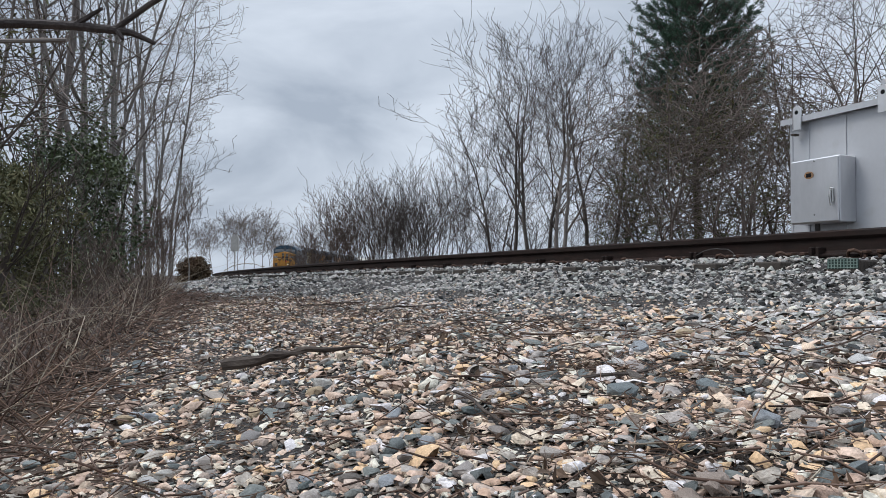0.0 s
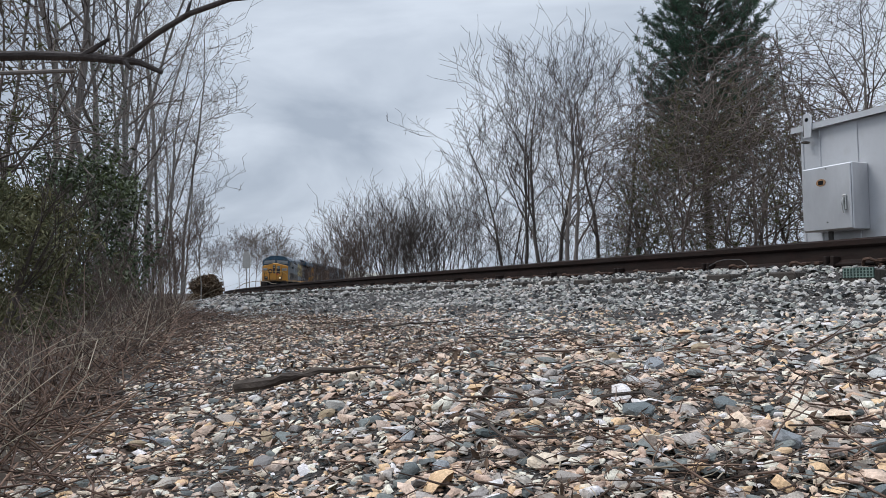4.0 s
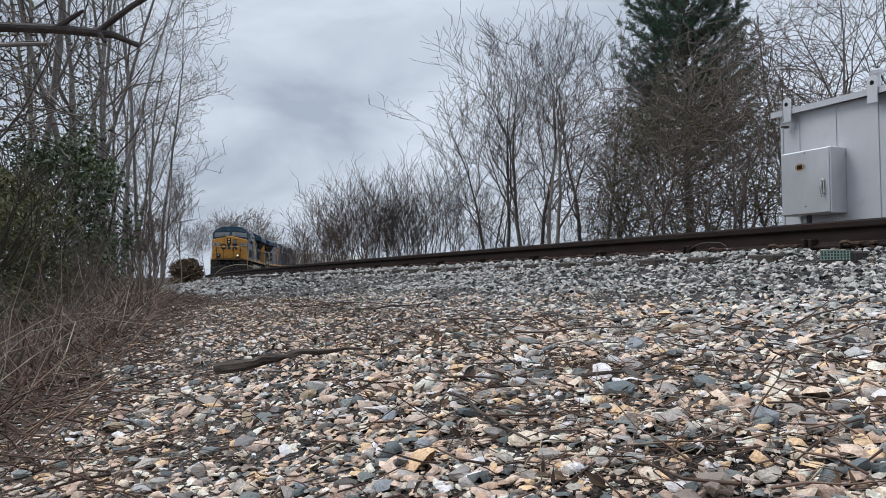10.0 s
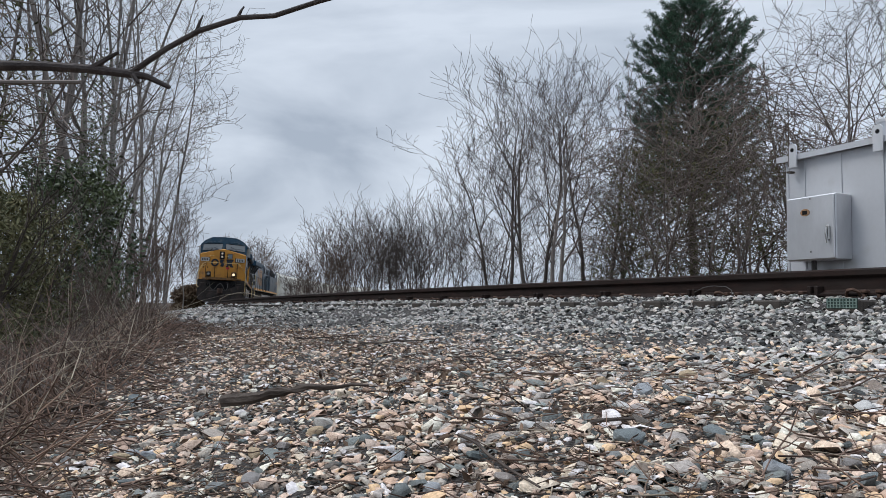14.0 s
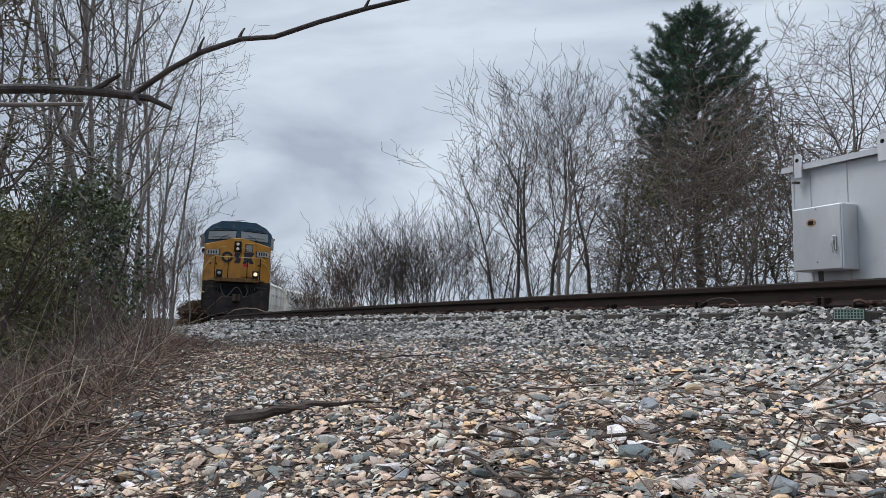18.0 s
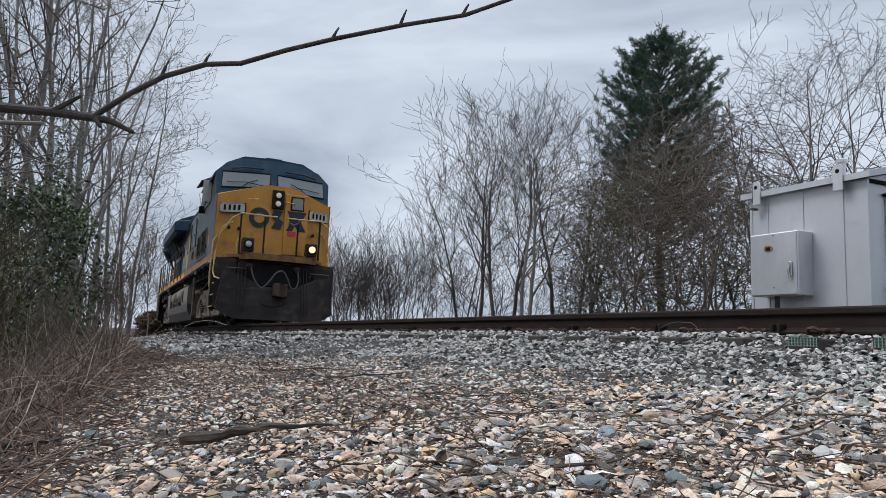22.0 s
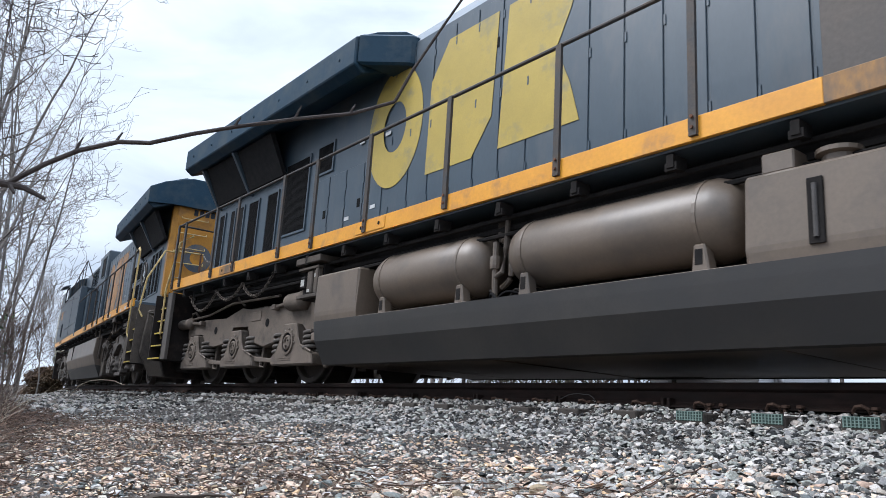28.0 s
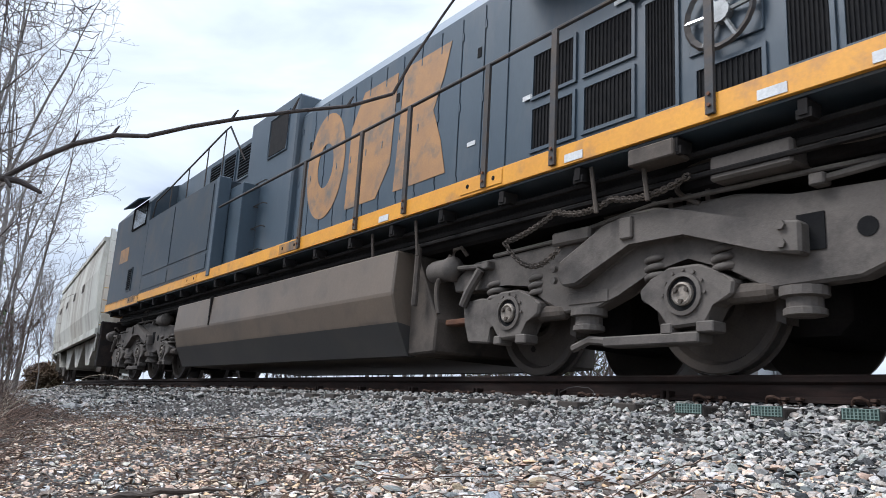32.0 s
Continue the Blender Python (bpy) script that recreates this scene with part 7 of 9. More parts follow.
def hopper_car():
    e = thing("hopper_car", "pale grey covered grain hopper wagon with sloped ends", "rail wagon", "grain hoppers of the train")
    body = [(-7.9, 1.5), (-7.4, 4.0), (-7.2, 4.35), (7.2, 4.35), (7.4, 4.0), (7.9, 1.5)]
    bm = bmesh.new()
    secs = [(1.25, 1.42), (1.9, 1.55), (3.0, 1.58), (3.9, 1.5), (4.25, 1.2), (4.4, 0.7)]
    for (z0, y0), (z1, y1) in zip(secs, secs[1:]):
        def xe(z):
            return 8.0 - max(0.0, (z - 1.3)) * 0.28
        vs = [bm.verts.new((sx * xe(z), sy * y, z)) for z, y in ((z0, y0), (z1, y1)) for sx in (-1, 1) for sy in (-1, 1)]
        for q in ((0, 2, 6, 4), (1, 3, 7, 5), (0, 1, 5, 4), (2, 3, 7, 6)):
            bm.faces.new([vs[i] for i in q])
    vs = [bm.verts.new((sx * 7.1, sy * 0.7, 4.4)) for sx in (-1, 1) for sy in (-1, 1)]
    bm.faces.new((vs[0], vs[1], vs[3], vs[2]))
    part("body", bm, "hopper", e, "pale grey curved hopper side")
    part("roof_walk", box(-7.2, 7.2, -0.35, 0.35, 4.45, 4.5), "under", e)
    part("sill", box(-8.2, 8.2, -0.4, 0.4, 0.9, 1.25), "under_dark", e)
    for s in (-1, 1):
        part("side_sill", ybox(-8.1, 8.1, s, 1.4, 1.52, 1.15, 1.32), "hopper", e)
        part("top_chord", ybox(-7.3, 7.3, s, 1.42, 1.56, 3.82, 3.95), "hopper", e)
        for sx in (-1, 1):
            # slope sheets, end posts and ladder
            part("slope_sheet", prism([(sx * 7.9, 1.6), (sx * 5.6, 0.55), (sx * 5.2, 0.55), (sx * 6.6, 1.6)], *sorted((s * 0.2, s * 1.3))), "hopper", e)
            part("end_post", prism([(sx * 8.1, 1.2), (sx * 7.9, 1.2), (sx * 7.2, 4.2), (sx * 7.35, 4.2)], *sorted((s * 1.3, s * 1.42))), "hopper", e)
            for k in range(8):
                z = 1.4 + k * 0.34
                x = sx * (8.12 - max(0, z - 1.3) * 0.1)
                part("ladder_rung", tube([(x, s * 1.45, z), (x + sx * 0.02, s * 1.05, z)], 0.014, 5), "handle_yellow" if sx > 0 and k < 4 else "hopper", e)
            part("ladder_side", tube([(sx * 8.12, s * 1.46, 0.7), (sx * 8.12, s * 1.46, 1.5), (sx * 7.85, s * 1.46, 4.1)], 0.018, 5), "hopper", e)
        for hx in (-3.6, 0.0, 3.6):
            part("outlet", prism([(hx - 1.7, 1.25), (hx + 1.7, 1.25), (hx + 0.45, 0.45), (hx - 0.45, 0.45)], *sorted((0.0, s * 1.15))), "hopper", e)
        for q in range(4):
            part("notice", ybox(-6.0 + q * 3, -5.3 + q * 3, s, 1.586, 1.59, 2.75, 3.0), "under", e)
    part("roof_hatch", box(-6.8, 6.8, -0.3, 0.3, 4.4, 4.46, 0.01), "hopper", e)
    for sx in (-1, 1):
        t = new("truck")
        t.parent = e
        for dx in (-0.88, 0.88):
            wheelset(t, sx * 6.2 + dx, 0.457)
        for s in (-1, 1):
            x = sx * 6.2
            part("side_frame", prism([(x - 1.1, 0.62), (x - 0.7, 0.66), (x - 0.35, 0.82), (x + 0.35, 0.82), (x + 0.7, 0.66), (x + 1.1, 0.62), (x + 1.1, 0.42), (x + 0.7, 0.42), (x + 0.4, 0.2), (x - 0.4, 0.2), (x - 0.7, 0.42), (x - 1.1, 0.42)], *sorted((s * 0.95, s * 1.08)), "y", 0.015), "under", t)
            for dx in (-0.88, 0.88):
                part("bearing_cap", disc((x + dx, 0.47), 0.1, s * 1.06, s * 1.12, 14), "under", t)
        coupler(e, sx * 8.1, sx > 0)
    return e


lead = lead_locomotive()
trail = trail_locomotive()
first_hopper = hopper_car()
VEHICLES = [(lead, 9.9, 7.8), (trail, 9.9 + 23.22, 7.8), (first_hopper, 9.9 + 23.22 + 11.4 + 7.9, 6.2)]
for _k in range(3):
    _h = copy_thing(first_hopper, pose(0, 0, 0))
    for _t in _h.children:
        if _t.name.startswith("truck"):
            for _a in _t.children:
                if _a.name.startswith("wheelset"):
                    WHEELSETS.append((_a, _a.location.x, 0.457))
    VEHICLES.append((_h, 9.9 + 23.22 + 11.4 + 7.9 + 17.8 * (_k + 1), 6.2))
# ---- the signal hut beyond the track ----
HUT = Matrix.Translation((5.043, 10.689, 0.0)) @ Matrix.Rotation(0.408, 4, "Z")   # x along the gable, -y along the track wall


def signal_hut():
    e = thing("signal_hut", "silver sheet-metal signal hut with a low gable roof", "hut")
    e.matrix_world = HUT
    L, W, z0, z1 = 1.8, 1.66, 0.82, 3.24
    part("base", box(-0.1, W + 0.1, -L - 0.1, 0.1, 0.55, z0, 0.02), "concrete", e)
    part("wall", box(0, W, -L, 0, z0, z1), "hut", e, "pale aluminium wall panels")
    roof = [(-0.1, z1 - 0.01), (-0.1, z1 + 0.07), (W / 2, z1 + 0.3), (W + 0.1, z1 + 0.07), (W + 0.1, z1 - 0.01), (W / 2, z1 + 0.2)]
    part("roof", prism(roof, -L - 0.12, 0.1, "y"), "hut", e, "low metal gable roof")
    part("gable", prism([(0, z1), (W, z1), (W / 2, z1 + 0.19)], -L - 0.02, -L + 0.02, "y"), "hut", e)
    part("shadow_strip", box(0.02, W - 0.02, -L - 0.028, -L, z1 - 0.05, z1 - 0.01), "black", e)
    for y in (-0.3, -0.88, -1.48):
        part("panel_seam", box(-0.012, 0, y - 0.012, y + 0.012, z0, z1 - 0.02, 0.003), "hut", e)
    for x, y in ((0, 0), (0, -L), (W, -L)):
        part("corner_trim", box(x - 0.012, x + 0.03, y - 0.03, y + 0.012, z0, z1 - 0.01, 0.004), "hut", e)
    # lifting lugs and a whip antenna
    for y in (-0.2, -1.5):
        bm = prism([(y - 0.07, z1 - 0.12), (y + 0.07, z1 - 0.12), (y + 0.07, z1 + 0.18), (y + 0.03, z1 + 0.22), (y - 0.03, z1 + 0.22), (y - 0.07, z1 + 0.18)], -0.125, -0.105, "x")
        l = part("lifting_lug", bm, "steel", e)
        part("lug_hole", disc((y, z1 + 0.13), 0.03, -0.127, -0.124, 12, "x"), "black", l)
    part("antenna", tube([(-0.12, -0.14, z1 - 0.1), (-0.12, -0.14, z1 + 0.55), (-0.12, -0.14, z1 + 0.95)], 0.009, 6, 0.006), "under", e)
    part("antenna_mount", box(-0.14, -0.04, -0.17, -0.11, z1 - 0.19, z1 - 0.165), "under", e)
    part("roof_vent", lathe([(0.05, z1 + 0.15), (0.05, z1 + 0.32), (0.08, z1 + 0.33), (0.08, z1 + 0.37), (0.01, z1 + 0.4)], 12, "z", (0.25, -1.3, 0)), "steel", e)
    # the cabinet hung on the track wall
    cb = part("cabinet", box(-0.3, -0.002, -1.02, -0.25, 1.77, 2.64, 0.01), "steel", e, "brushed steel electrical cabinet")
    dr = part("door", box(-0.325, -0.303, -1.01, -0.26, 1.78, 2.63, 0.008), "steel", cb)
    bm = lathe([(0.05, -0.327), (0.05, -0.332), (0.01, -0.333)], 20, "x")
    bmesh.ops.transform(bm, matrix=Matrix.Translation((0, -0.57, 2.42)) @ Matrix.Diagonal((1, 1.5, 1, 1)), verts=bm.verts)
    part("badge", bm, "mark_orange", dr, "small oval yellow and black badge")
    part("badge_mark", box(-0.336, -0.334, -0.61, -0.53, 2.392, 2.446), "black", dr)
    hd = part("handle", box(-0.35, -0.326, -0.95, -0.89, 2.02, 2.22, 0.01), "lens", dr)
    part("lever", tube([(-0.355, -0.92, 2.19), (-0.375, -0.92, 2.1), (-0.36, -0.93, 1.98)], 0.014, 6), "lens", hd)
    part("bolt", disc((-0.65, 2.6), 0.012, -0.332, -0.325, 8, "x"), "lens", dr)
    part("bolt", disc((-0.65, 1.88), 0.012, -0.332, -0.325, 8, "x"), "lens", dr)
    part("conduit", tube([(-0.15, -0.55, 1.77), (-0.15, -0.55, 0.8)], 0.035, 8), "hose", cb)
    # gable door
    d = part("hut_door", box(0.36, 1.2, -L - 0.03, -L, z0 + 0.05, z1 - 0.2, 0.008), "hut", e, "metal door with black stencilled words")
    part("drip_edge", box(0.32, 1.24, -L - 0.06, -L, z1 - 0.2, z1 - 0.165, 0.004), "black", d)
    for z in (1.15, 2.0, 2.9):
        part("hinge", box(1.16, 1.26, -L - 0.055, -L - 0.03, z - 0.04, z + 0.04, 0.006), "steel", d)
    part("padlock", box(0.4, 0.48, -L - 0.08, -L - 0.03, 1.62, 1.78, 0.01), "steel", d)
    part("hasp", box(0.3, 0.5, -L - 0.05, -L - 0.03, 1.82, 1.88, 0.006), "steel", d)
    for text, z in (("CP EAST", 2.69), ("GORDONSVILLE", 2.55)):
        cu = bpy.data.curves.new("lettering", "FONT")
        cu.body, cu.size, cu.extrude, cu.align_x = text, 0.145, 0.001, "CENTER"
        cu.space_character = 0.95
        ob = new("lettering", cu)
        ob.scale = (0.62, 1.0, 1.0)
        dg = bpy.context.evaluated_depsgraph_get()
        me = bpy.data.meshes.new_from_object(ob.evaluated_get(dg))
        bpy.data.objects.remove(ob)
        me.materials.clear()
        me.materials.append(M["black"])
        t = new("lettering", me)
        t.parent = d
        t.matrix_local = Matrix.Translation((0.8, -L - 0.034, z)) @ Matrix.Rotation(math.pi / 2, 4, "X") @ Matrix.Diagonal((0.62, 1, 1, 1))
        t["label"] = "black stencilled words"
    return e


signal_hut()


def post_signal():
    e = thing("marker_post", "white trackside post with a rounded sign head", "sign")
    p = arc(98, 4.4, 0)
    e.location = (p.x, p.y, p.z - 0.9)
    part("post", tube([(0, 0, 0), (0, 0, 5.0)], 0.08, 8), "board", e)
    part("head", prism([(-0.5, 4.3), (0.5, 4.3), (0.5, 6.0), (0.3, 6.4), (-0.3, 6.4), (-0.5, 6.0)], -0.1, 0.1, "y", 0.05), "board", e)
    for k in range(6):
        part("rung", box(-0.25, 0.25, -0.2, -0.14, 0.6 + k * 0.55, 0.66 + k * 0.55), "board", e)


post_signal()
# ---- trees, thickets and weeds ----
def tubes_to_mesh(name, segs, sides, mat):
    """A mesh of tapered sticks from rows of start, end and two radii."""
    a = np.asarray(segs, float)
    p0, p1, r0, r1 = a[:, 0:3], a[:, 3:6], a[:, 6], a[:, 7]
    d = p1 - p0
    d /= np.linalg.norm(d, axis=1, keepdims=True) + 1e-9
    ref = np.where(np.abs(d[:, 2:3]) < 0.9, np.array([[0.0, 0.0, 1.0]]), np.array([[1.0, 0.0, 0.0]]))
    u = np.cross(d, ref)
    u /= np.linalg.norm(u, axis=1, keepdims=True) + 1e-9
    v = np.cross(d, u)
    rings = []
    for p, r in ((p0, r0), (p1 + d * 0.3 * r1[:, None], r1)):
        rings.append(np.stack([p + (u * math.cos(2 * math.pi * k / sides) + v * math.sin(2 * math.pi * k / sides)) * r[:, None] for k in range(sides)], 1))
    vs = np.concatenate(rings, 1).reshape(-1, 3)
    n = len(a)
    base = (np.arange(n) * 2 * sides)[:, None, None]
    quad = np.array([[k, (k + 1) % sides, sides + (k + 1) % sides, sides + k] for k in range(sides)])[None]
    me = mesh_from_arrays(name, vs, (base + quad).reshape(-1, 4), mat)
    me.shade_smooth()
    return me


class Grower:
    """Grows a bare tree as rows of tapered sticks: thick ones for the trunk, thin ones for the crown."""

    def __init__(self, seed, spread=0.75, rise=0.25, wobble=0.12, droop=0.0, twig=0.0045, reach=1.0, fork=(0.35, 0.62)):
        self.rs = random.Random(seed)
        self.spread, self.rise, self.wobble, self.droop, self.twig = spread, rise, wobble, droop, twig
        self.thick, self.thin, self.reach, self.fork = [], [], reach, fork

    def stem(self, p, d, length, r, depth, kids, bare=0.3):
        rs = self.rs
        n = max(2, int(length / (0.6 if depth == 0 else 0.42 if depth == 1 else 0.34)))
        n = min(n, 14)
        step = length / n
        nodes = []
        for i in range(n):
            w = self.wobble * (1.0 if depth else 0.45)
            d = (d + Vector((rs.gauss(0, w), rs.gauss(0, w), rs.gauss(0, w) + (self.rise * 0.35 if depth else 0.02) - self.droop * (depth >= 2)))).normalized()
            q = p + d * step
            r0 = max(self.twig, r * (1 - 0.82 * i / n))
            r1 = max(self.twig, r * (1 - 0.82 * (i + 1) / n))
            (self.thick if r0 > 0.03 else self.thin).append((*p, *q, r0, r1))
            nodes.append((q, d.copy(), (i + 1) / n, r1))
            p = q
        if depth >= len(kids):
            return
        count = kids[depth]
        count = max(1, int(count * rs.uniform(0.75, 1.25)))
        for k in range(count):
            u = bare + (1 - bare) * ((k + rs.random()) / count)
            q, dd, uu, rr = nodes[min(n - 1, int(u * n))]
            ax = Vector((rs.gauss(0, 1), rs.gauss(0, 1), rs.gauss(0, 0.4)))
            side = (ax - dd * ax.dot(dd)).normalized()
            out = (dd * (1 - self.spread * 0.55) + side * self.spread + Vector((0, 0, self.rise))).normalized()
            ln = length * (0.62 - 0.34 * uu) * rs.uniform(0.7, 1.25) * self.reach if depth == 0 else length * rs.uniform(*self.fork)
            self.stem(q, out, ln, min(rr * 0.75, max(self.twig, ln * 0.011)), depth + 1, kids, 0.15)


def add_tree_parts(e, g, bark, twig):
    if g.thick:
        me = tubes_to_mesh("trunk", g.thick, 6, bark)
        t = new("trunk", me)
        t.parent = e
    me = tubes_to_mesh("crown", g.thin, 3, twig)
    c = new("crown", me)
    c.parent = e
    return e


def spot(bearing, dist, lift=0.0):
    """A place on the ground by its bearing (degrees to the right of +y) and its distance along y."""
    x, y = dist * math.tan(radians(bearing)), dist
    s = 0.0
    for _ in range(6):
        a = arc(s)
        th = ARC_PSI - ARC_K * s
        s += (x - a.x) * -math.sin(th) + (y - a.y) * math.cos(th)
    th = ARC_PSI - ARC_K * s
    a = arc(s)
    lat = -((x - a.x) * math.cos(th) + (y - a.y) * math.sin(th))
    p = ground_point(s, max(-59, min(59, lat)))
    return Vector((x, y, p.z - 0.1 + lift))


def bare_tree(bearing, dist, height, seed, lean=(0, 0), kids=(13, 7, 5, 3), spread=0.7, rise=0.3, bark="bark_pale", twig="twig", label="", r=None, wobble=0.11, droop=0.0, stems=1, bare=0.3, group="bare trees by the track", reach=0.8, fork=(0.35, 0.62), fan=0.16):
    e = thing("tree", label or "leafless grey-barked tree with fine bare twigs", "tree", group)
    e.location = spot(bearing, dist)
    g = Grower(seed, spread, rise, wobble, droop, min(0.026, 0.0025 + dist * 0.00015), reach, fork)
    for k in range(stems):
        a = g.rs.uniform(0, 6.28)
        off = Vector((math.cos(a), math.sin(a), 0)) * (0.0 if stems == 1 else g.rs.uniform(0.05, 0.5))
        tilt = 0.0 if stems == 1 else fan * g.rs.uniform(0.5, 1.3)
        d = Vector((lean[0] + math.cos(a) * tilt, lean[1] + math.sin(a) * tilt, 1)).normalized()
        h = height * (1.0 if k == 0 else g.rs.uniform(0.65, 0.98))
        g.stem(off, d, h, (r or height * 0.0082) * (1.0 if stems == 1 else 0.7), 0, kids, bare)
    return add_tree_parts(e, g, bark, twig)


def shrub(bearing, dist, height, seed, stems=14, width=1.4, twig="twig_red", label="leafless twiggy roadside shrub", kids=(9, 5, 2), fan=0.34):
    e = thing("shrub", label, "shrub", "bare shrubs by the track")
    e.location = spot(bearing, dist)
    g = Grower(seed, 0.62, 0.22, 0.15, 0.0, 0.002 + dist * 0.00012, 0.9, (0.4, 0.75))
    for k in range(stems):
        a, u = g.rs.uniform(0, 6.28), math.sqrt(g.rs.random())
        d = Vector((math.cos(a) * fan * u, math.sin(a) * fan * u, 1)).normalized()
        foot = width * 0.45 * u
        g.stem(Vector((math.cos(a) * foot, math.sin(a) * foot, 0)), d, height * g.rs.uniform(0.6, 1.0) * (1.0 - 0.15 * u), height * 0.006, 0, kids, 0.2)
    return add_tree_parts(e, g, "bark_dark", twig)


def leaf_mesh(name, centres, size, mat, seed, length=1.0, flat=0.6):
    """Small bent leaf blades about the given places."""
    rs = np.random.RandomState(seed)
    c = np.asarray(centres, float)
    n = len(c)
    u = rs.normal(size=(n, 3))
    u /= np.linalg.norm(u, axis=1, keepdims=True)
    w = np.cross(u, rs.normal(size=(n, 3)))
    w /= np.linalg.norm(w, axis=1, keepdims=True) + 1e-9
    nrm = np.cross(u, w)
    k = (size * (0.6 + 0.8 * rs.rand(n)))[:, None]
    pts = np.stack([c - u * k * length, c + w * k * flat * 0.5 + nrm * k * 0.12, c + u * k * length, c - w * k * flat * 0.5 + nrm * k * 0.12], 1).reshape(-1, 3)
    q = np.arange(n * 4).reshape(n, 4)
    return mesh_from_arrays(name, pts, q, mat)


def ivy_tree(bearing, dist, height, seed, ivy_top, width):
    e = bare_tree(bearing, dist, height, seed, bark="bark", twig="twig_dark", r=height * 0.006, label="bare tree with its trunk wrapped in green ivy", kids=(11, 6, 4, 2), reach=0.4, group="bare trees by the track")
    rs = np.random.RandomState(seed)
    pts = []
    for _ in range(55):
        z, a = ivy_top * rs.rand(), rs.rand() * 6.28
        rr = width * (0.35 + 0.65 * rs.rand()) * (1.1 - 0.7 * z / ivy_top)
        c = np.array((math.cos(a) * rr, math.sin(a) * rr, z))
        pts.append(c + rs.normal(0, 1, (45, 3)) * np.array((0.22, 0.22, 0.35)))
    me = leaf_mesh("ivy", np.concatenate(pts), 0.034, "ivy", seed, 0.9, 1.1)
    ob = new("ivy", me)
    ob.parent = e
    ob["label"] = "glossy dark green ivy leaves"
    return e


def evergreen_bush(bearing, dist, height, width, seed, mat, label, size=0.06, n=70, each=60, long=1.0, category="bush"):
    e = thing("bush", label, category)
    e.location = spot(bearing, dist)
    rs = np.random.RandomState(seed)
    pts = []
    g = Grower(seed, 0.6, 0.3, 0.14)
    for _ in range(9):
        a = g.rs.uniform(0, 6.28)
        g.stem(Vector((0.2 * math.cos(a), 0.2 * math.sin(a), 0)), Vector((math.cos(a) * 0.4, math.sin(a) * 0.4, 1)).normalized(), height * 0.85, 0.035, 0, (5, 3), 0.2)
    add_tree_parts(e, g, "bark_dark", "log")
    for _ in range(n):
        z = height * rs.rand() ** 0.85
        a, k = rs.rand() * 6.28, math.sqrt(rs.rand())
        rr = width * k * math.sqrt(max(0.05, 1 - (z / height - 0.35) ** 2 * 1.8)) * (0.75 + 0.5 * rs.rand())
        c = np.array((math.cos(a) * rr, math.sin(a) * rr, z))
        pts.append(c + rs.normal(0, 1, (each, 3)) * np.array((0.2, 0.2, 0.16)) * (width / 1.6))
    ob = new("foliage", leaf_mesh("foliage", np.concatenate(pts), size, mat, seed, long, 0.8))
    ob.parent = e
    return e


def pine_tree():
    e = thing("pine_tree", "tall dark green pine with dense tufted boughs", "tree")
    e.location = spot(19.0, 33.0)
    H = 13.9
    g = Grower(77, 0.5, 0.1, 0.05)
    for i in range(14):
        z0, z1 = H * i / 14, H * (i + 1) / 14
        g.thick.append((0.05 * math.sin(i), 0.04 * math.cos(i), z0, 0.05 * math.sin(i + 1), 0.04 * math.cos(i + 1), z1, 0.22 * (1 - i / 15), 0.22 * (1 - (i + 1) / 15)))
    rs = np.random.RandomState(7)
    starts, ends = [], []
    top = 14.5
    for k in range(330):
        ze = 6.0 + (top - 6.0) * ((k + rs.rand()) / 330) ** 0.9
        a = k * 2.4 + rs.rand() * 1.3
        dome = min(1.0, max(0.0, (ze - top + 3.7) / 3.7))
        reach = (2.85 * math.sqrt(1 - dome * dome) + 0.25) * rs.choice([0.5, 0.75, 0.92, 1.04], p=[0.2, 0.3, 0.3, 0.2])
        z = ze - reach * rs.uniform(0.45, 0.8)
        p = np.array((0, 0, z))
        for j in range(6):
            f = (j + 1) / 6
            q = np.array((math.cos(a) * reach * f, math.sin(a) * reach * f, z + (ze - z) * (0.6 * f + 0.4 * f * f))) + rs.normal(0, 0.05, 3)
            g.thin.append((*p, *q, 0.045 * (1 - j / 7), 0.045 * (1 - (j + 1) / 7)))
            # side shoots, each ending in a brush of needles that points up and out
            for m in range((0, 0, 2, 4, 5, 5)[j]):
                b = a + rs.normal(0, 0.8)
                d = np.array((math.cos(b), math.sin(b), 0.1 + 1.1 * rs.rand()))
                d /= np.linalg.norm(d)
                ln = rs.uniform(0.18, 0.6) * (1.15 - 0.5 * f)
                o = p + (q - p) * rs.rand()
                tip = o + d * ln
                g.thin.append((*o, *tip, 0.014, 0.01))
                for c in (tip, o + d * ln * 0.6):
                    n = 15
                    w = d[None] + rs.normal(0, 0.62, (n, 3))
                    w /= np.linalg.norm(w, axis=1, keepdims=True)
                    o = c[None] + rs.normal(0, 0.035, (n, 3))
                    starts.append(o)
                    ends.append(o + w * rs.uniform(0.1, 0.2, (n, 1)))
            p = q
    add_tree_parts(e, g, "bark_dark", "bark_dark")
    p0, p1 = np.concatenate(starts), np.concatenate(ends)
    side = np.cross(p1 - p0, rs.normal(size=p0.shape))
    side *= 0.0095 / (np.linalg.norm(side, axis=1, keepdims=True) + 1e-9)
    mid = p0 * 0.45 + p1 * 0.55
    vs = np.stack([p0, mid + side, p1, mid - side], 1).reshape(-1, 3)
    ob = new("needles", mesh_from_arrays("needles", vs, np.arange(len(vs)).reshape(-1, 4), "needles"))
    ob.parent = e
    ob["label"] = "dark green needle tufts"
    return e


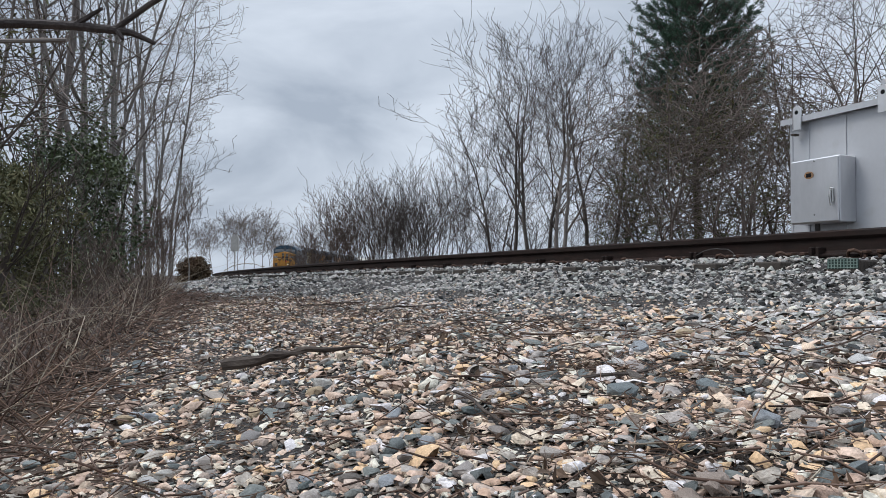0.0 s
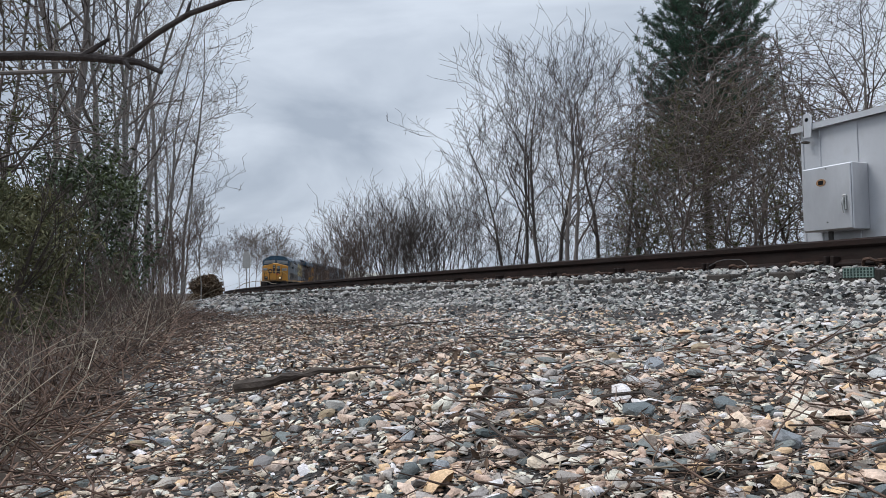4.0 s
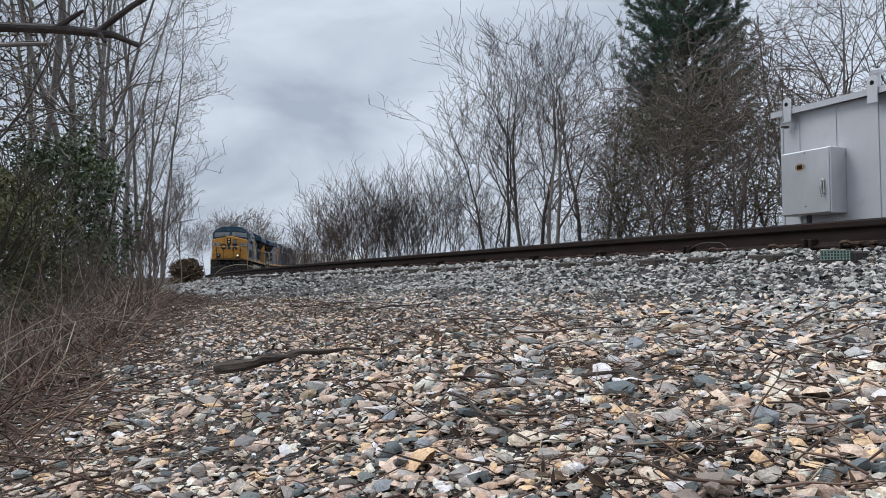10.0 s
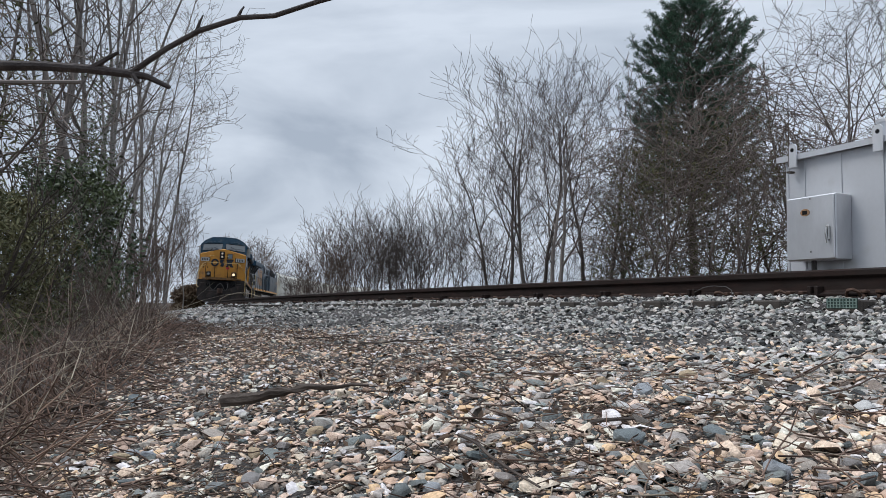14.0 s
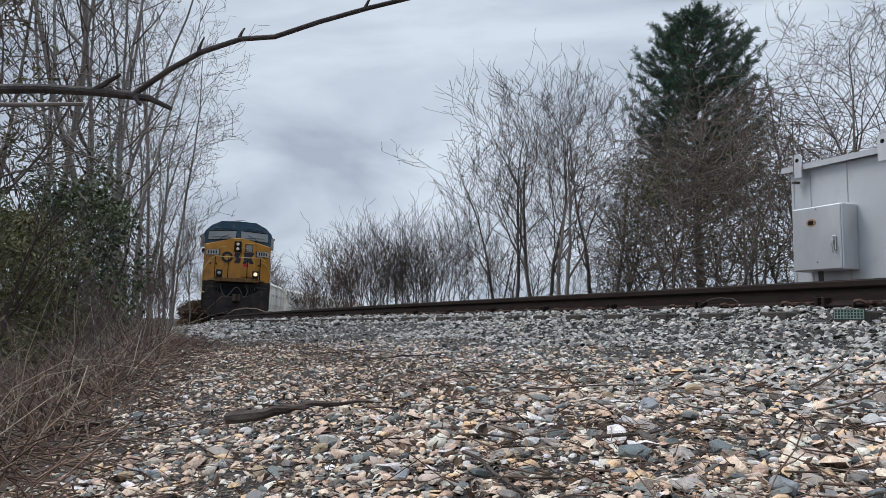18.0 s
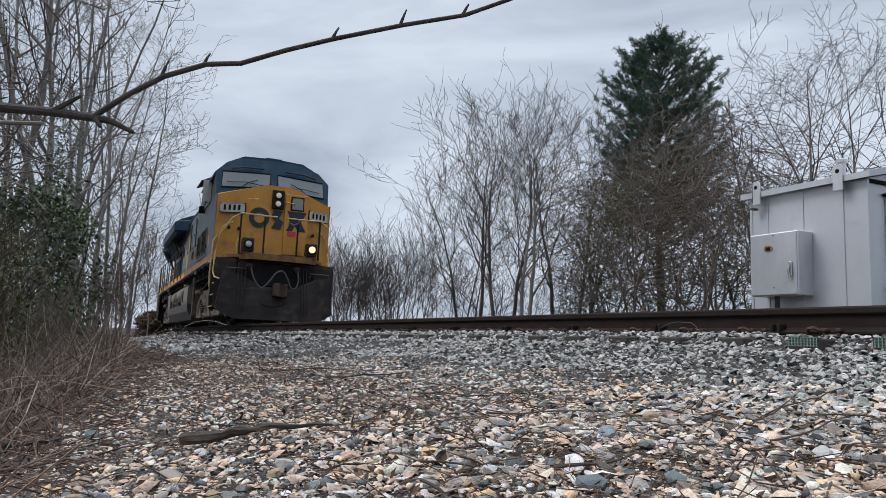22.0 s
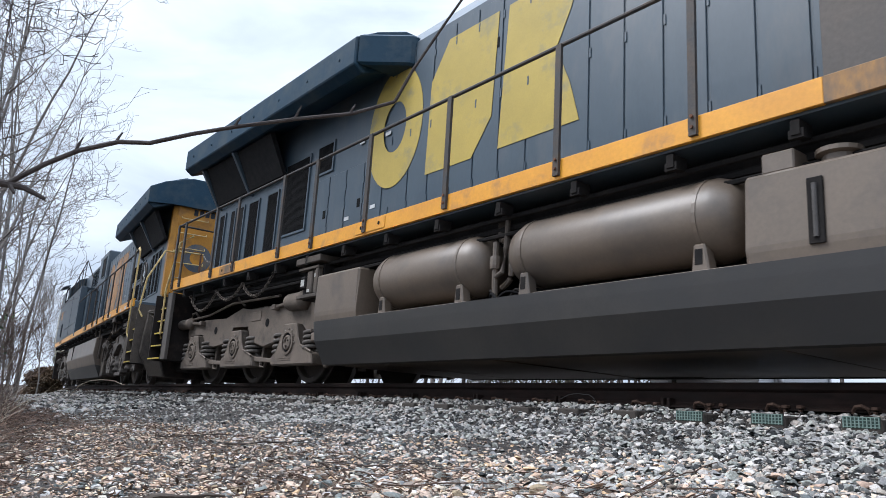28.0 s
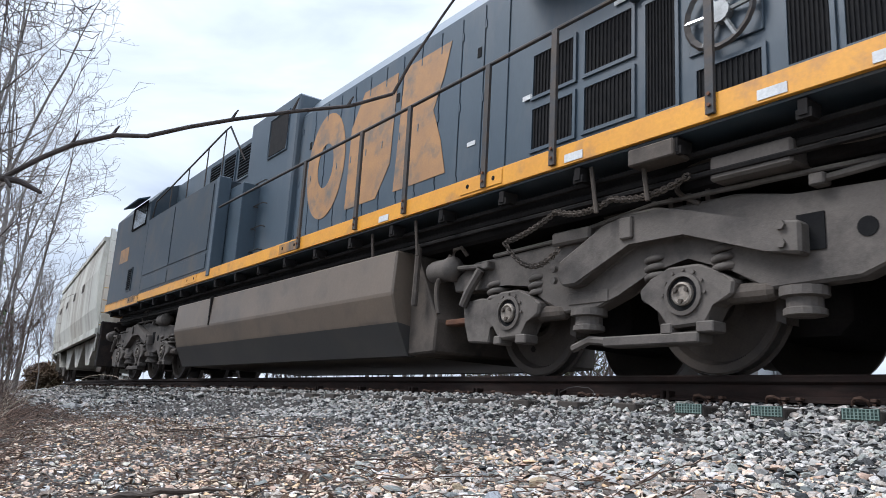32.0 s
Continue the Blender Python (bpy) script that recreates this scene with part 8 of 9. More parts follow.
def vine_thicket(bearing, dist, height, width, seed, green=0.3):
    """A small tree smothered in brown hanging vines."""
    e = thing("overgrown_tree", "dark brown thicket tree smothered in tangled leafless vines", "tree", "overgrown trees beyond the track")
    e.location = spot(bearing, dist)
    g = Grower(seed, 0.75, 0.12, 0.2, 0.03, 0.009)
    for k in range(4):
        a = g.rs.uniform(0, 6.28)
        g.stem(Vector((math.cos(a) * 0.5, math.sin(a) * 0.5, 0)), Vector((math.cos(a) * 0.3, math.sin(a) * 0.3, 1)).normalized(), height * g.rs.uniform(0.7, 1.0), 0.06, 0, (7, 5, 2), 0.12)
    # long vines that arch out and hang
    for k in range(105):
        a, rr, z = g.rs.uniform(0, 6.28), width * math.sqrt(g.rs.random()), height * g.rs.uniform(0.2, 1.0)
        rr *= math.sqrt(max(0.1, 1 - (z / height - 0.45) ** 2 * 2.2))
        p = Vector((math.cos(a) * rr, math.sin(a) * rr, z))
        d = Vector((g.rs.gauss(0, 1), g.rs.gauss(0, 1), g.rs.gauss(0.4, 0.5))).normalized()
        curl = Vector((g.rs.gauss(0, 0.12), g.rs.gauss(0, 0.12), -0.15))
        for i in range(10):
            d = (d + curl + Vector((g.rs.gauss(0, 0.12), g.rs.gauss(0, 0.12), g.rs.gauss(0, 0.12)))).normalized()
            q = p + d * 0.26
            g.thin.append((*p, *q, 0.013, 0.012))
            p = q
    g.thin += g.thick
    g.thick = []
    add_tree_parts(e, g, "bark", "vine")
    rs = np.random.RandomState(seed)
    pts = []
    for _ in range(int(120 * green)):
        a, z = rs.rand() * 6.28, height * (0.15 + 0.75 * rs.rand())
        rr = width * math.sqrt(rs.rand()) * 0.95
        pts.append(np.array((math.cos(a) * rr, math.sin(a) * rr, z)) + rs.normal(0, 1, (50, 3)) * 0.3)
    ob = new("foliage", leaf_mesh("foliage", np.concatenate(pts), 0.075, "cedar", seed, 1.2, 0.5))
    ob.parent = e
    ob["label"] = "dark olive evergreen sprays"
    return e


# woods on the near side of the track
for b, d, h, sd, ln, kw in (
        (-33, 12.5, 15, 1, (0.03, 0.0), dict()), (-27.6, 16, 16, 4, (0.05, 0), dict()),
        (-26.6, 19, 17, 5, (0.02, 0), dict()), (-25.0, 20, 17, 6, (0.09, 0), dict()), (-24.4, 21.5, 16, 7, (0.02, 0), dict()),
        (-23.0, 24, 17, 8, (0.06, 0.0), dict()), (-22.3, 22.5, 15, 9, (0.1, 0), dict()), (-21.4, 27, 16, 10, (0.05, 0), dict()),
        (-20.6, 30, 16, 11, (0.07, 0), dict()), (-19.4, 34, 15, 13, (0.06, 0), dict()),
        (-19.0, 39, 14, 14, (0.05, 0), dict()), (-18.6, 45, 13, 15, (0.05, 0), dict()), (-31.5, 19, 17, 17, (0.05, 0), dict())):
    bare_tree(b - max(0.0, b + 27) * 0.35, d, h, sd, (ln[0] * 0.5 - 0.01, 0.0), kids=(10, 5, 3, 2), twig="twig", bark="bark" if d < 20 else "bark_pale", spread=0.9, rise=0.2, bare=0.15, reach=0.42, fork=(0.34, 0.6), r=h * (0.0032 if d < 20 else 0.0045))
for b, d, h, sd in ((-23.0, 34, 14, 24), (-22.0, 38, 13, 25), (-21.4, 42, 13, 26), (-20.6, 46, 12, 27), (-19.8, 44, 11, 28), (-26.0, 25, 15, 29), (-28.4, 22, 16, 33), (-30.0, 24, 16, 34), (-23.6, 26, 15, 18), (-22.4, 30, 15, 19), (-21.2, 33, 15, 20), (-20.3, 37, 14, 21), (-19.9, 31, 12, 22), (-24.6, 28, 16, 23)):
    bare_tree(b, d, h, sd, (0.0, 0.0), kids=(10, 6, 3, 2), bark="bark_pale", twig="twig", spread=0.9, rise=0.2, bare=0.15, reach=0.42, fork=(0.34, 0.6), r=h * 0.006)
for b, d, h, sd in ((-18.6, 52, 6, 30), (-18.8, 60, 7, 31)):
    bare_tree(b, d, h, sd, (0.04, 0), kids=(12, 6, 3), spread=0.6, rise=0.4)
# a close tree that leans out over the path, seen by its upper branches alone
def overhanging_tree():
    e = thing("tree", "leafless tree with long branches reaching over the bank", "tree", "bare trees by the track")
    base = spot(-43, 6.3)
    e.location = base
    g = Grower(40, 0.7, 0.02, 0.16, 0.02, 0.0042, 1.0, (0.2, 0.42))
    g.stem(Vector((0, 0, 0)), Vector((0.05, 0, 1)).normalized(), 8.5, 0.085, 0, (), 0.3)
    for z, d, ln in ((4.35, (1, 0.05, 0.0), 3.9), (4.75, (1, 0.0, -0.05), 4.3), (4.55, (1, 0.3, 0.0), 4.1), (5.2, (0.95, -0.12, -0.06), 4.4), (5.0, (1, 0.45, -0.04), 4.4), (5.5, (1, 0.15, -0.1), 4.2)):
        g.stem(Vector((0.05 * z, 0, z)), Vector(d).normalized(), ln * 0.67, 0.02, 1, (0, 14, 7, 3), 0.3)
    add_tree_parts(e, g, "bark_dark", "twig_dark")


overhanging_tree()
ivy_tree(-28.2, 17, 15, 50, 5.4, 0.4)
ivy_tree(-25.2, 17.5, 15, 51, 6.2, 0.3)
evergreen_bush(-26.4, 12.4, 2.9, 1.2, 60, "ivy", "broad glossy green evergreen bush below the trees", 0.05, 110, 75, 0.9)
evergreen_bush(-30.2, 8.6, 1.9, 0.75, 61, "cedar", "olive-brown scrubby cedar bush in dead grass", 0.022, 110, 70, 2.0)
evergreen_bush(-32.5, 7.4, 1.8, 0.8, 62, "cedar", "olive-brown scrubby cedar bush in dead grass", 0.022, 110, 70, 2.0)
evergreen_bush(-18.2, 58, 1.9, 1.1, 63, "rust_bush", "rounded russet-brown bush beside the track", 0.14, 90, 50, 1.5)
for b, d, h, sd in ((-24.5, 15, 1.5, 70), (-23.5, 16, 1.9, 71), (-22.0, 18, 2.2, 72), (-21.2, 21, 2.0, 73), (-26, 10.5, 1.0, 74), (-20.4, 26, 2.2, 76), (-24.0, 9.5, 0.8, 78)):
    shrub(b, d, h, sd, 12, 0.9, "twig_red", "low tangle of bare brown brush", (7, 4, 2))
# far trees where the line comes into view
for b, d, h, sd in ((-16.9, 118, 7.6, 80), (-15.9, 125, 8.6, 81), (-15.2, 122, 8.2, 88), (-14.7, 130, 9.6, 82), (-14.0, 128, 9.4, 83), (-13.3, 132, 9.8, 89), (-12.8, 135, 9, 84), (-12.0, 140, 7.6, 85), (-17.8, 110, 6.4, 86), (-11.0, 142, 6, 87)):
    bare_tree(b, d, h, sd, kids=(14, 7, 4), spread=0.85, rise=0.2, reach=1.0, bark="far_wood", twig="far_wood", label="distant leafless tree with a rounded crown", group="distant trees")
# beyond the track: shrubs, bare trees, pine and vine-hung thicket
for b, d, h, sd in ((-10.2, 49, 2.6, 90), (-9.3, 47, 4.0, 91), (-8.3, 46, 5.2, 92), (-7.2, 44, 5.6, 93), (-6.2, 43, 5.5, 94), (-5.2, 42, 5.7, 95), (-4.2, 41, 5.6, 96), (-3.1, 40, 5.3, 97), (-2.0, 38, 5.6, 98), (-0.8, 37, 5.8, 99), (0.6, 35, 5.4, 100), (2.2, 36, 5.2, 101), (3.8, 33, 4.6, 102), (5.6, 34, 4.4, 103), (7.4, 32, 4.2, 104), (10.2, 33, 4.0, 105), (12.6, 31, 3.6, 106), (14.2, 29, 3.4, 107)):
    shrub(b, d, h * 0.94, sd, 12 if sd < 100 else 6, 2.0, "twig_red" if sd < 96 else "twig_dark", "tall leafless multi-stemmed shrub", (8, 5, 1), 0.46)
for b, d, h, sd, ln, st in ((4.2, 32, 7.6, 112, (-0.03, 0), 1), (5.6, 31, 9.0, 113, (-0.03, 0), 1), (6.8, 30, 9.2, 109, (0.0, 0), 1), (8.8, 25.5, 7.9, 114, (-0.1, 0), 1), (9.2, 27, 8.6, 115, (0.05, 0), 1), (8.0, 33, 9.8, 108, (0.02, 0), 1), (11.2, 31, 9.2, 116, (0.04, 0), 1), (12.6, 28, 8.0, 117, (0.16, 0), 1), (13.6, 32, 8.6, 119, (0.02, 0), 2), (4.6, 35, 7.0, 106, (-0.02, 0), 2)):
    bare_tree(b, d, h * 0.87, sd, ln, kids=(11, 6, 4, 2) if st == 1 else (7, 5, 4, 2), reach=0.92, spread=0.74, rise=0.24, twig="twig_dark", bark="bark" if sd in (114, 115) else "bark_dark", bare=0.2, r=h * 0.011, stems=st, fan=0.17, fork=(0.4, 0.72), wobble=0.13)
pine_tree()
for b, d, h, w, sd, gr in ((14.3, 28, 8.6, 1.4, 121, 0.9), (17.0, 26, 9.2, 1.8, 122, 0.5), (20.6, 25, 9.8, 1.9, 124, 0.25), (23.2, 24.5, 10.2, 1.6, 125, 0.2), (19.4, 30, 10.4, 2.0, 127, 0.4), (22.2, 28, 11.2, 1.8, 128, 0.3), (24.3, 27, 10.4, 1.4, 126, 0.2)):
    vine_thicket(b, d, h * 0.8, w, sd, gr * 0.7)
vine_thicket(-31.2, 13.0, 7.2, 0.5, 141, 0.12)
for b, d, h, sd, ln in ((26.5, 27, 11, 130, (0.02, 0)), (28.8, 23, 10.6, 131, (0.0, 0)), (30.6, 24, 10.4, 132, (0.05, 0)), (32.4, 22, 9.6, 133, (0.03, 0)), (34.6, 21, 9.8, 134, (0.05, 0)), (37.5, 22, 10, 135, (0, 0)), (41, 21, 10, 136, (0, 0)), (45, 23, 11, 137, (0, 0))):
    bare_tree(b, d, h * 0.9, sd, ln, kids=(9, 6, 3, 2), spread=0.7, rise=0.15, droop=0.06, bark="bark", twig="twig_dark", bare=0.35, label="slender pale-barked tree with drooping bare twigs")


def blades(name, label, count, sampler, mat, seed, width=0.004, bends=3):
    """Thin bent stems and blades standing or lying on the ground, as one stuff object."""
    rs = np.random.RandomState(seed)
    segs = []
    for _ in range(count):
        p, d, length, flop = sampler(rs)
        p, d = np.array(p), np.array(d, float)
        for i in range(bends):
            d = d + rs.normal(0, 0.22, 3) + np.array((0, 0, -flop))
            d /= np.linalg.norm(d)
            q = p + d * length / bends
            w = width * (1 - 0.25 * i) * (0.7 + 0.6 * rs.rand())
            segs.append((*p, *q, w, w * 0.75))
            p = q
    ob = new(name, tubes_to_mesh(name, segs, 3, mat))
    return tagged(ob, label, "weeds", kind="stuff")


def on_bank(rs, lo=0.0, hi=4.5, s0=1.5, s1=26):
    s = s0 + (s1 - s0) * rs.rand() ** 1.4
    lat = shoulder(s) + lo + (hi - lo) * rs.rand() ** 1.3
    return s, lat


def grass_sampler(rs):
    s, lat = on_bank(rs)
    a = rs.rand() * 6.28
    return ground_point(s, lat, -0.01), (math.cos(a) * 0.7, math.sin(a) * 0.7, 0.9), 0.12 + 0.32 * rs.rand(), 0.3


def stem_sampler(rs):
    s, lat = on_bank(rs, 0.15, 5.0, 2.5, 24)
    a = rs.rand() * 6.28
    return ground_point(s, lat, -0.02), (math.cos(a) * 0.5, math.sin(a) * 0.5, 1.0), 0.3 + 0.8 * rs.rand() ** 1.5, 0.22


def litter_sampler(rs):
    s, lat = -3 + 12 * rs.rand(), 2.4 + 2.6 * rs.rand()
    a = rs.rand() * 6.28
    return ground_point(s, lat, 0.02), (math.cos(a), math.sin(a), 0.12), 0.05 + 0.2 * rs.rand() ** 2, 0.08


def debris_sampler(rs):
    a, b, w, v = SOIL_PATCHES[rs.randint(len(SOIL_PATCHES))]
    s, lat, t = a + rs.normal(0, w * 0.75), b + rs.normal(0, v * 0.75), rs.rand() * 6.28
    return ground_point(s, lat, 0.004 + 0.02 * rs.rand()), (math.cos(t), math.sin(t), rs.normal(0.08, 0.12)), 0.03 + 0.13 * rs.rand() ** 2, 0.06


def cane_sampler(rs):
    s, lat = on_bank(rs, 0.25, 3.6, 4.5, 16)
    a = rs.rand() * 6.28
    return ground_point(s, lat, -0.02), (math.cos(a) * 0.6, math.sin(a) * 0.6, 1.0), 0.5 + 0.7 * rs.rand() ** 1.3, 0.3


def bank_litter(rs):
    s, lat = on_bank(rs, -0.35, 3.0, 1.5, 16)
    a = rs.rand() * 6.28
    return ground_point(s, lat, 0.015), (math.cos(a), math.sin(a), 0.2), 0.1 + 0.35 * rs.rand() ** 2, 0.12


blades("dead_grass", "matted tan and brown dead grass on the bank", 5000, grass_sampler, "dead_grass", 5, 0.0042, 2)
blades("dry_stems", "dry brown weed stems standing on the bank", 1900, stem_sampler, "brown_stem", 6, 0.0042, 4)
blades("pale_stems", "bleached grey weed stems and canes on the bank", 1900, stem_sampler, "straw", 16, 0.0034, 4)
blades("brambles", "arching grey bramble canes tangled on the bank", 900, cane_sampler, "vine", 17, 0.005, 6)
blades("dark_brambles", "arching dark bramble canes tangled on the bank", 560, cane_sampler, "log", 18, 0.005, 6)
blades("fallen_twigs", "short brown twigs and stalks strewn on the stones", 3600, litter_sampler, "brown_stem", 7, 0.003)
blades("straw", "pale straw and dry stalks strewn on the stones", 800, litter_sampler, "straw", 8, 0.0018)
blades("debris", "crumbled brown twigs and stalks matted over bare soil", 1300, debris_sampler, "dead_grass", 71, 0.0015, 3)
blades("straw_bits", "pale broken straws lying among the stones", 160, debris_sampler, "straw", 72, 0.0015, 4)
blades("bank_twigs", "brown twigs and vines lying on the bank", 3500, bank_litter, "brown_stem", 9, 0.004, 3)


def leaf_litter():
    rs = np.random.RandomState(12)
    pts = []
    for _ in range(5200):
        s, lat = -2 + 16 * rs.rand(), 0
        lat = shoulder(s) - 1.6 + 3.8 * rs.rand() if rs.rand() < 0.75 else 2.6 + 1.6 * rs.rand()
        pts.append(ground_point(s, lat, 0.018))
    ob = new("leaf_litter", leaf_mesh("leaf_litter", pts, 0.017, "dead_leaf", 4, 1.0, 0.8))
    tagged(ob, "crumbled brown leaves between the stones", "leaves", kind="stuff")


leaf_litter()


def humus_patch(rs):
    k = rs.randint(4)
    x, y, w = ((0.33, 1.22, 0.09), (0.48, 1.34, 0.1), (0.1, 1.18, 0.05), (-0.1, 3.2, 0.35))[k]
    x, y = x + rs.normal(0, w), y + rs.normal(0, w)
    return y * math.cos(ARC_PSI) - x * math.sin(ARC_PSI), ARC_P - x * math.cos(ARC_PSI) - y * math.sin(ARC_PSI), 0.007


scatter_stones("dark_soil_crumbs", "dark crumbly soil between the stones", 4200, humus_patch, "humus", 15)


def stick(name, label, pts, r, mat, r_end=None, sides=8):
    """A crooked stick: the path is cut fine and bent a little by noise, and thins unevenly."""
    pts, fine = [Vector(p) for p in pts], []
    for a, b in zip(pts, pts[1:]):
        n = max(2, int((b - a).length / 0.045))
        fine += [a.lerp(b, k / n) for k in range(n)]
    fine.append(pts[-1])
    bend = [p + Vector([noise.noise(p * 7 + Vector((k * 9.0, 3.0, 0))) for k in range(3)]) * Vector((1, 1, 0.35)).length * 0.011 for p in fine]
    bm = bmesh.new()
    add_tube(bm, bend, r, sides, True, r_end)
    for v in bm.verts:
        v.co += Vector([noise.noise(v.co * 28 + Vector((k * 9.0, 0, 0))) for k in range(3)]) * r * 0.55
    return tagged(part(name, bm, mat), label, "stick", "sticks on the stones")


def on_stones(path, lift):
    return [ground_point(s, lat, lift) for s, lat in path]


stick("fallen_branch", "weathered grey-brown broken branch lying on the stones", [Vector((-0.86, 2.98, 0.645)), Vector((-0.74, 2.93, 0.672)), Vector((-0.6, 2.86, 0.7)), Vector((-0.48, 2.8, 0.725)), Vector((-0.38, 2.77, 0.735)), Vector((-0.26, 2.75, 0.742))], 0.022, "log", 0.006)
for _path, _r in ((((3.76, 1.77), (3.3, 1.95), (2.9, 2.25), (2.77, 2.32)), 0.008), (((1.63, 2.67), (1.74, 2.21), (1.93, 1.43)), 0.0065), (((1.55, 2.49), (1.44, 2.31), (1.2, 2.35)), 0.0063), (((1.64, 3.98), (1.45, 4.0), (1.21, 4.06)), 0.008),
                  (((1.46, 3.71), (1.42, 3.58), (1.43, 3.44)), 0.009), (((1.82, 3.88), (1.7, 3.78), (1.62, 3.68)), 0.006), (((4.69, 2.95), (4.65, 2.7), (4.59, 2.43)), 0.014), (((1.33, 2.99), (1.38, 2.7), (1.46, 2.38)), 0.006),
                  (((2.3, 3.3), (2.2, 3.0), (2.15, 2.7)), 0.006), (((5.6, 3.1), (5.5, 2.6)), 0.01), (((3.4, 3.0), (3.2, 2.8), (3.15, 2.4)), 0.007), (((3.9, 4.6), (4.1, 5.1), (4.2, 5.6)), 0.02)):
    stick("twig", "thin dry twig lying on the stones", on_stones(_path, 0.028), _r * 0.62, "brown_stem" if _r < 0.007 else "log", _r * 0.3, 6)


def by_rail(path):
    """Places by their way along the track, distance from the rail and height over it."""
    return [arc(*p) for p in path]


stick("cane", "pale bent cane arching over the ballast", by_rail([(22, 1.1, -0.36), (20.6, 1.1, -0.1), (19.2, 1.1, 0.0), (17.6, 1.1, 0.02), (16.2, 1.1, -0.02), (15.2, 1.1, -0.1)]), 0.009, "straw", 0.006, 6)
stick("wire", "thin bent wire lying against the rail", by_rail([(4.4, 0.075, -0.15), (4.3, 0.07, -0.115), (4.18, 0.07, -0.1), (4.06, 0.075, -0.105), (4.0, 0.08, -0.13), (3.99, 0.09, -0.19)]), 0.0035, "hose", 0.003, 5)
stick("gnarled_stem", "dark gnarled stem twisting out of the weeds", by_rail([(9.9, 4.35, -0.78), (10.6, 4.2, -0.62), (11.2, 4.0, -0.55), (11.3, 3.95, -0.42), (11.1, 4.05, -0.33), (11.2, 4.0, -0.2), (11.5, 4.1, 0.1)]), 0.035, "log", 0.01, 7)
stick("gnarled_stem", "dark gnarled stem twisting out of the weeds", by_rail([(12.2, 3.6, -0.72), (12.0, 3.45, -0.5), (11.7, 3.4, -0.52), (11.5, 3.3, -0.66)]), 0.018, "log", 0.009, 6)


HANGING = {}


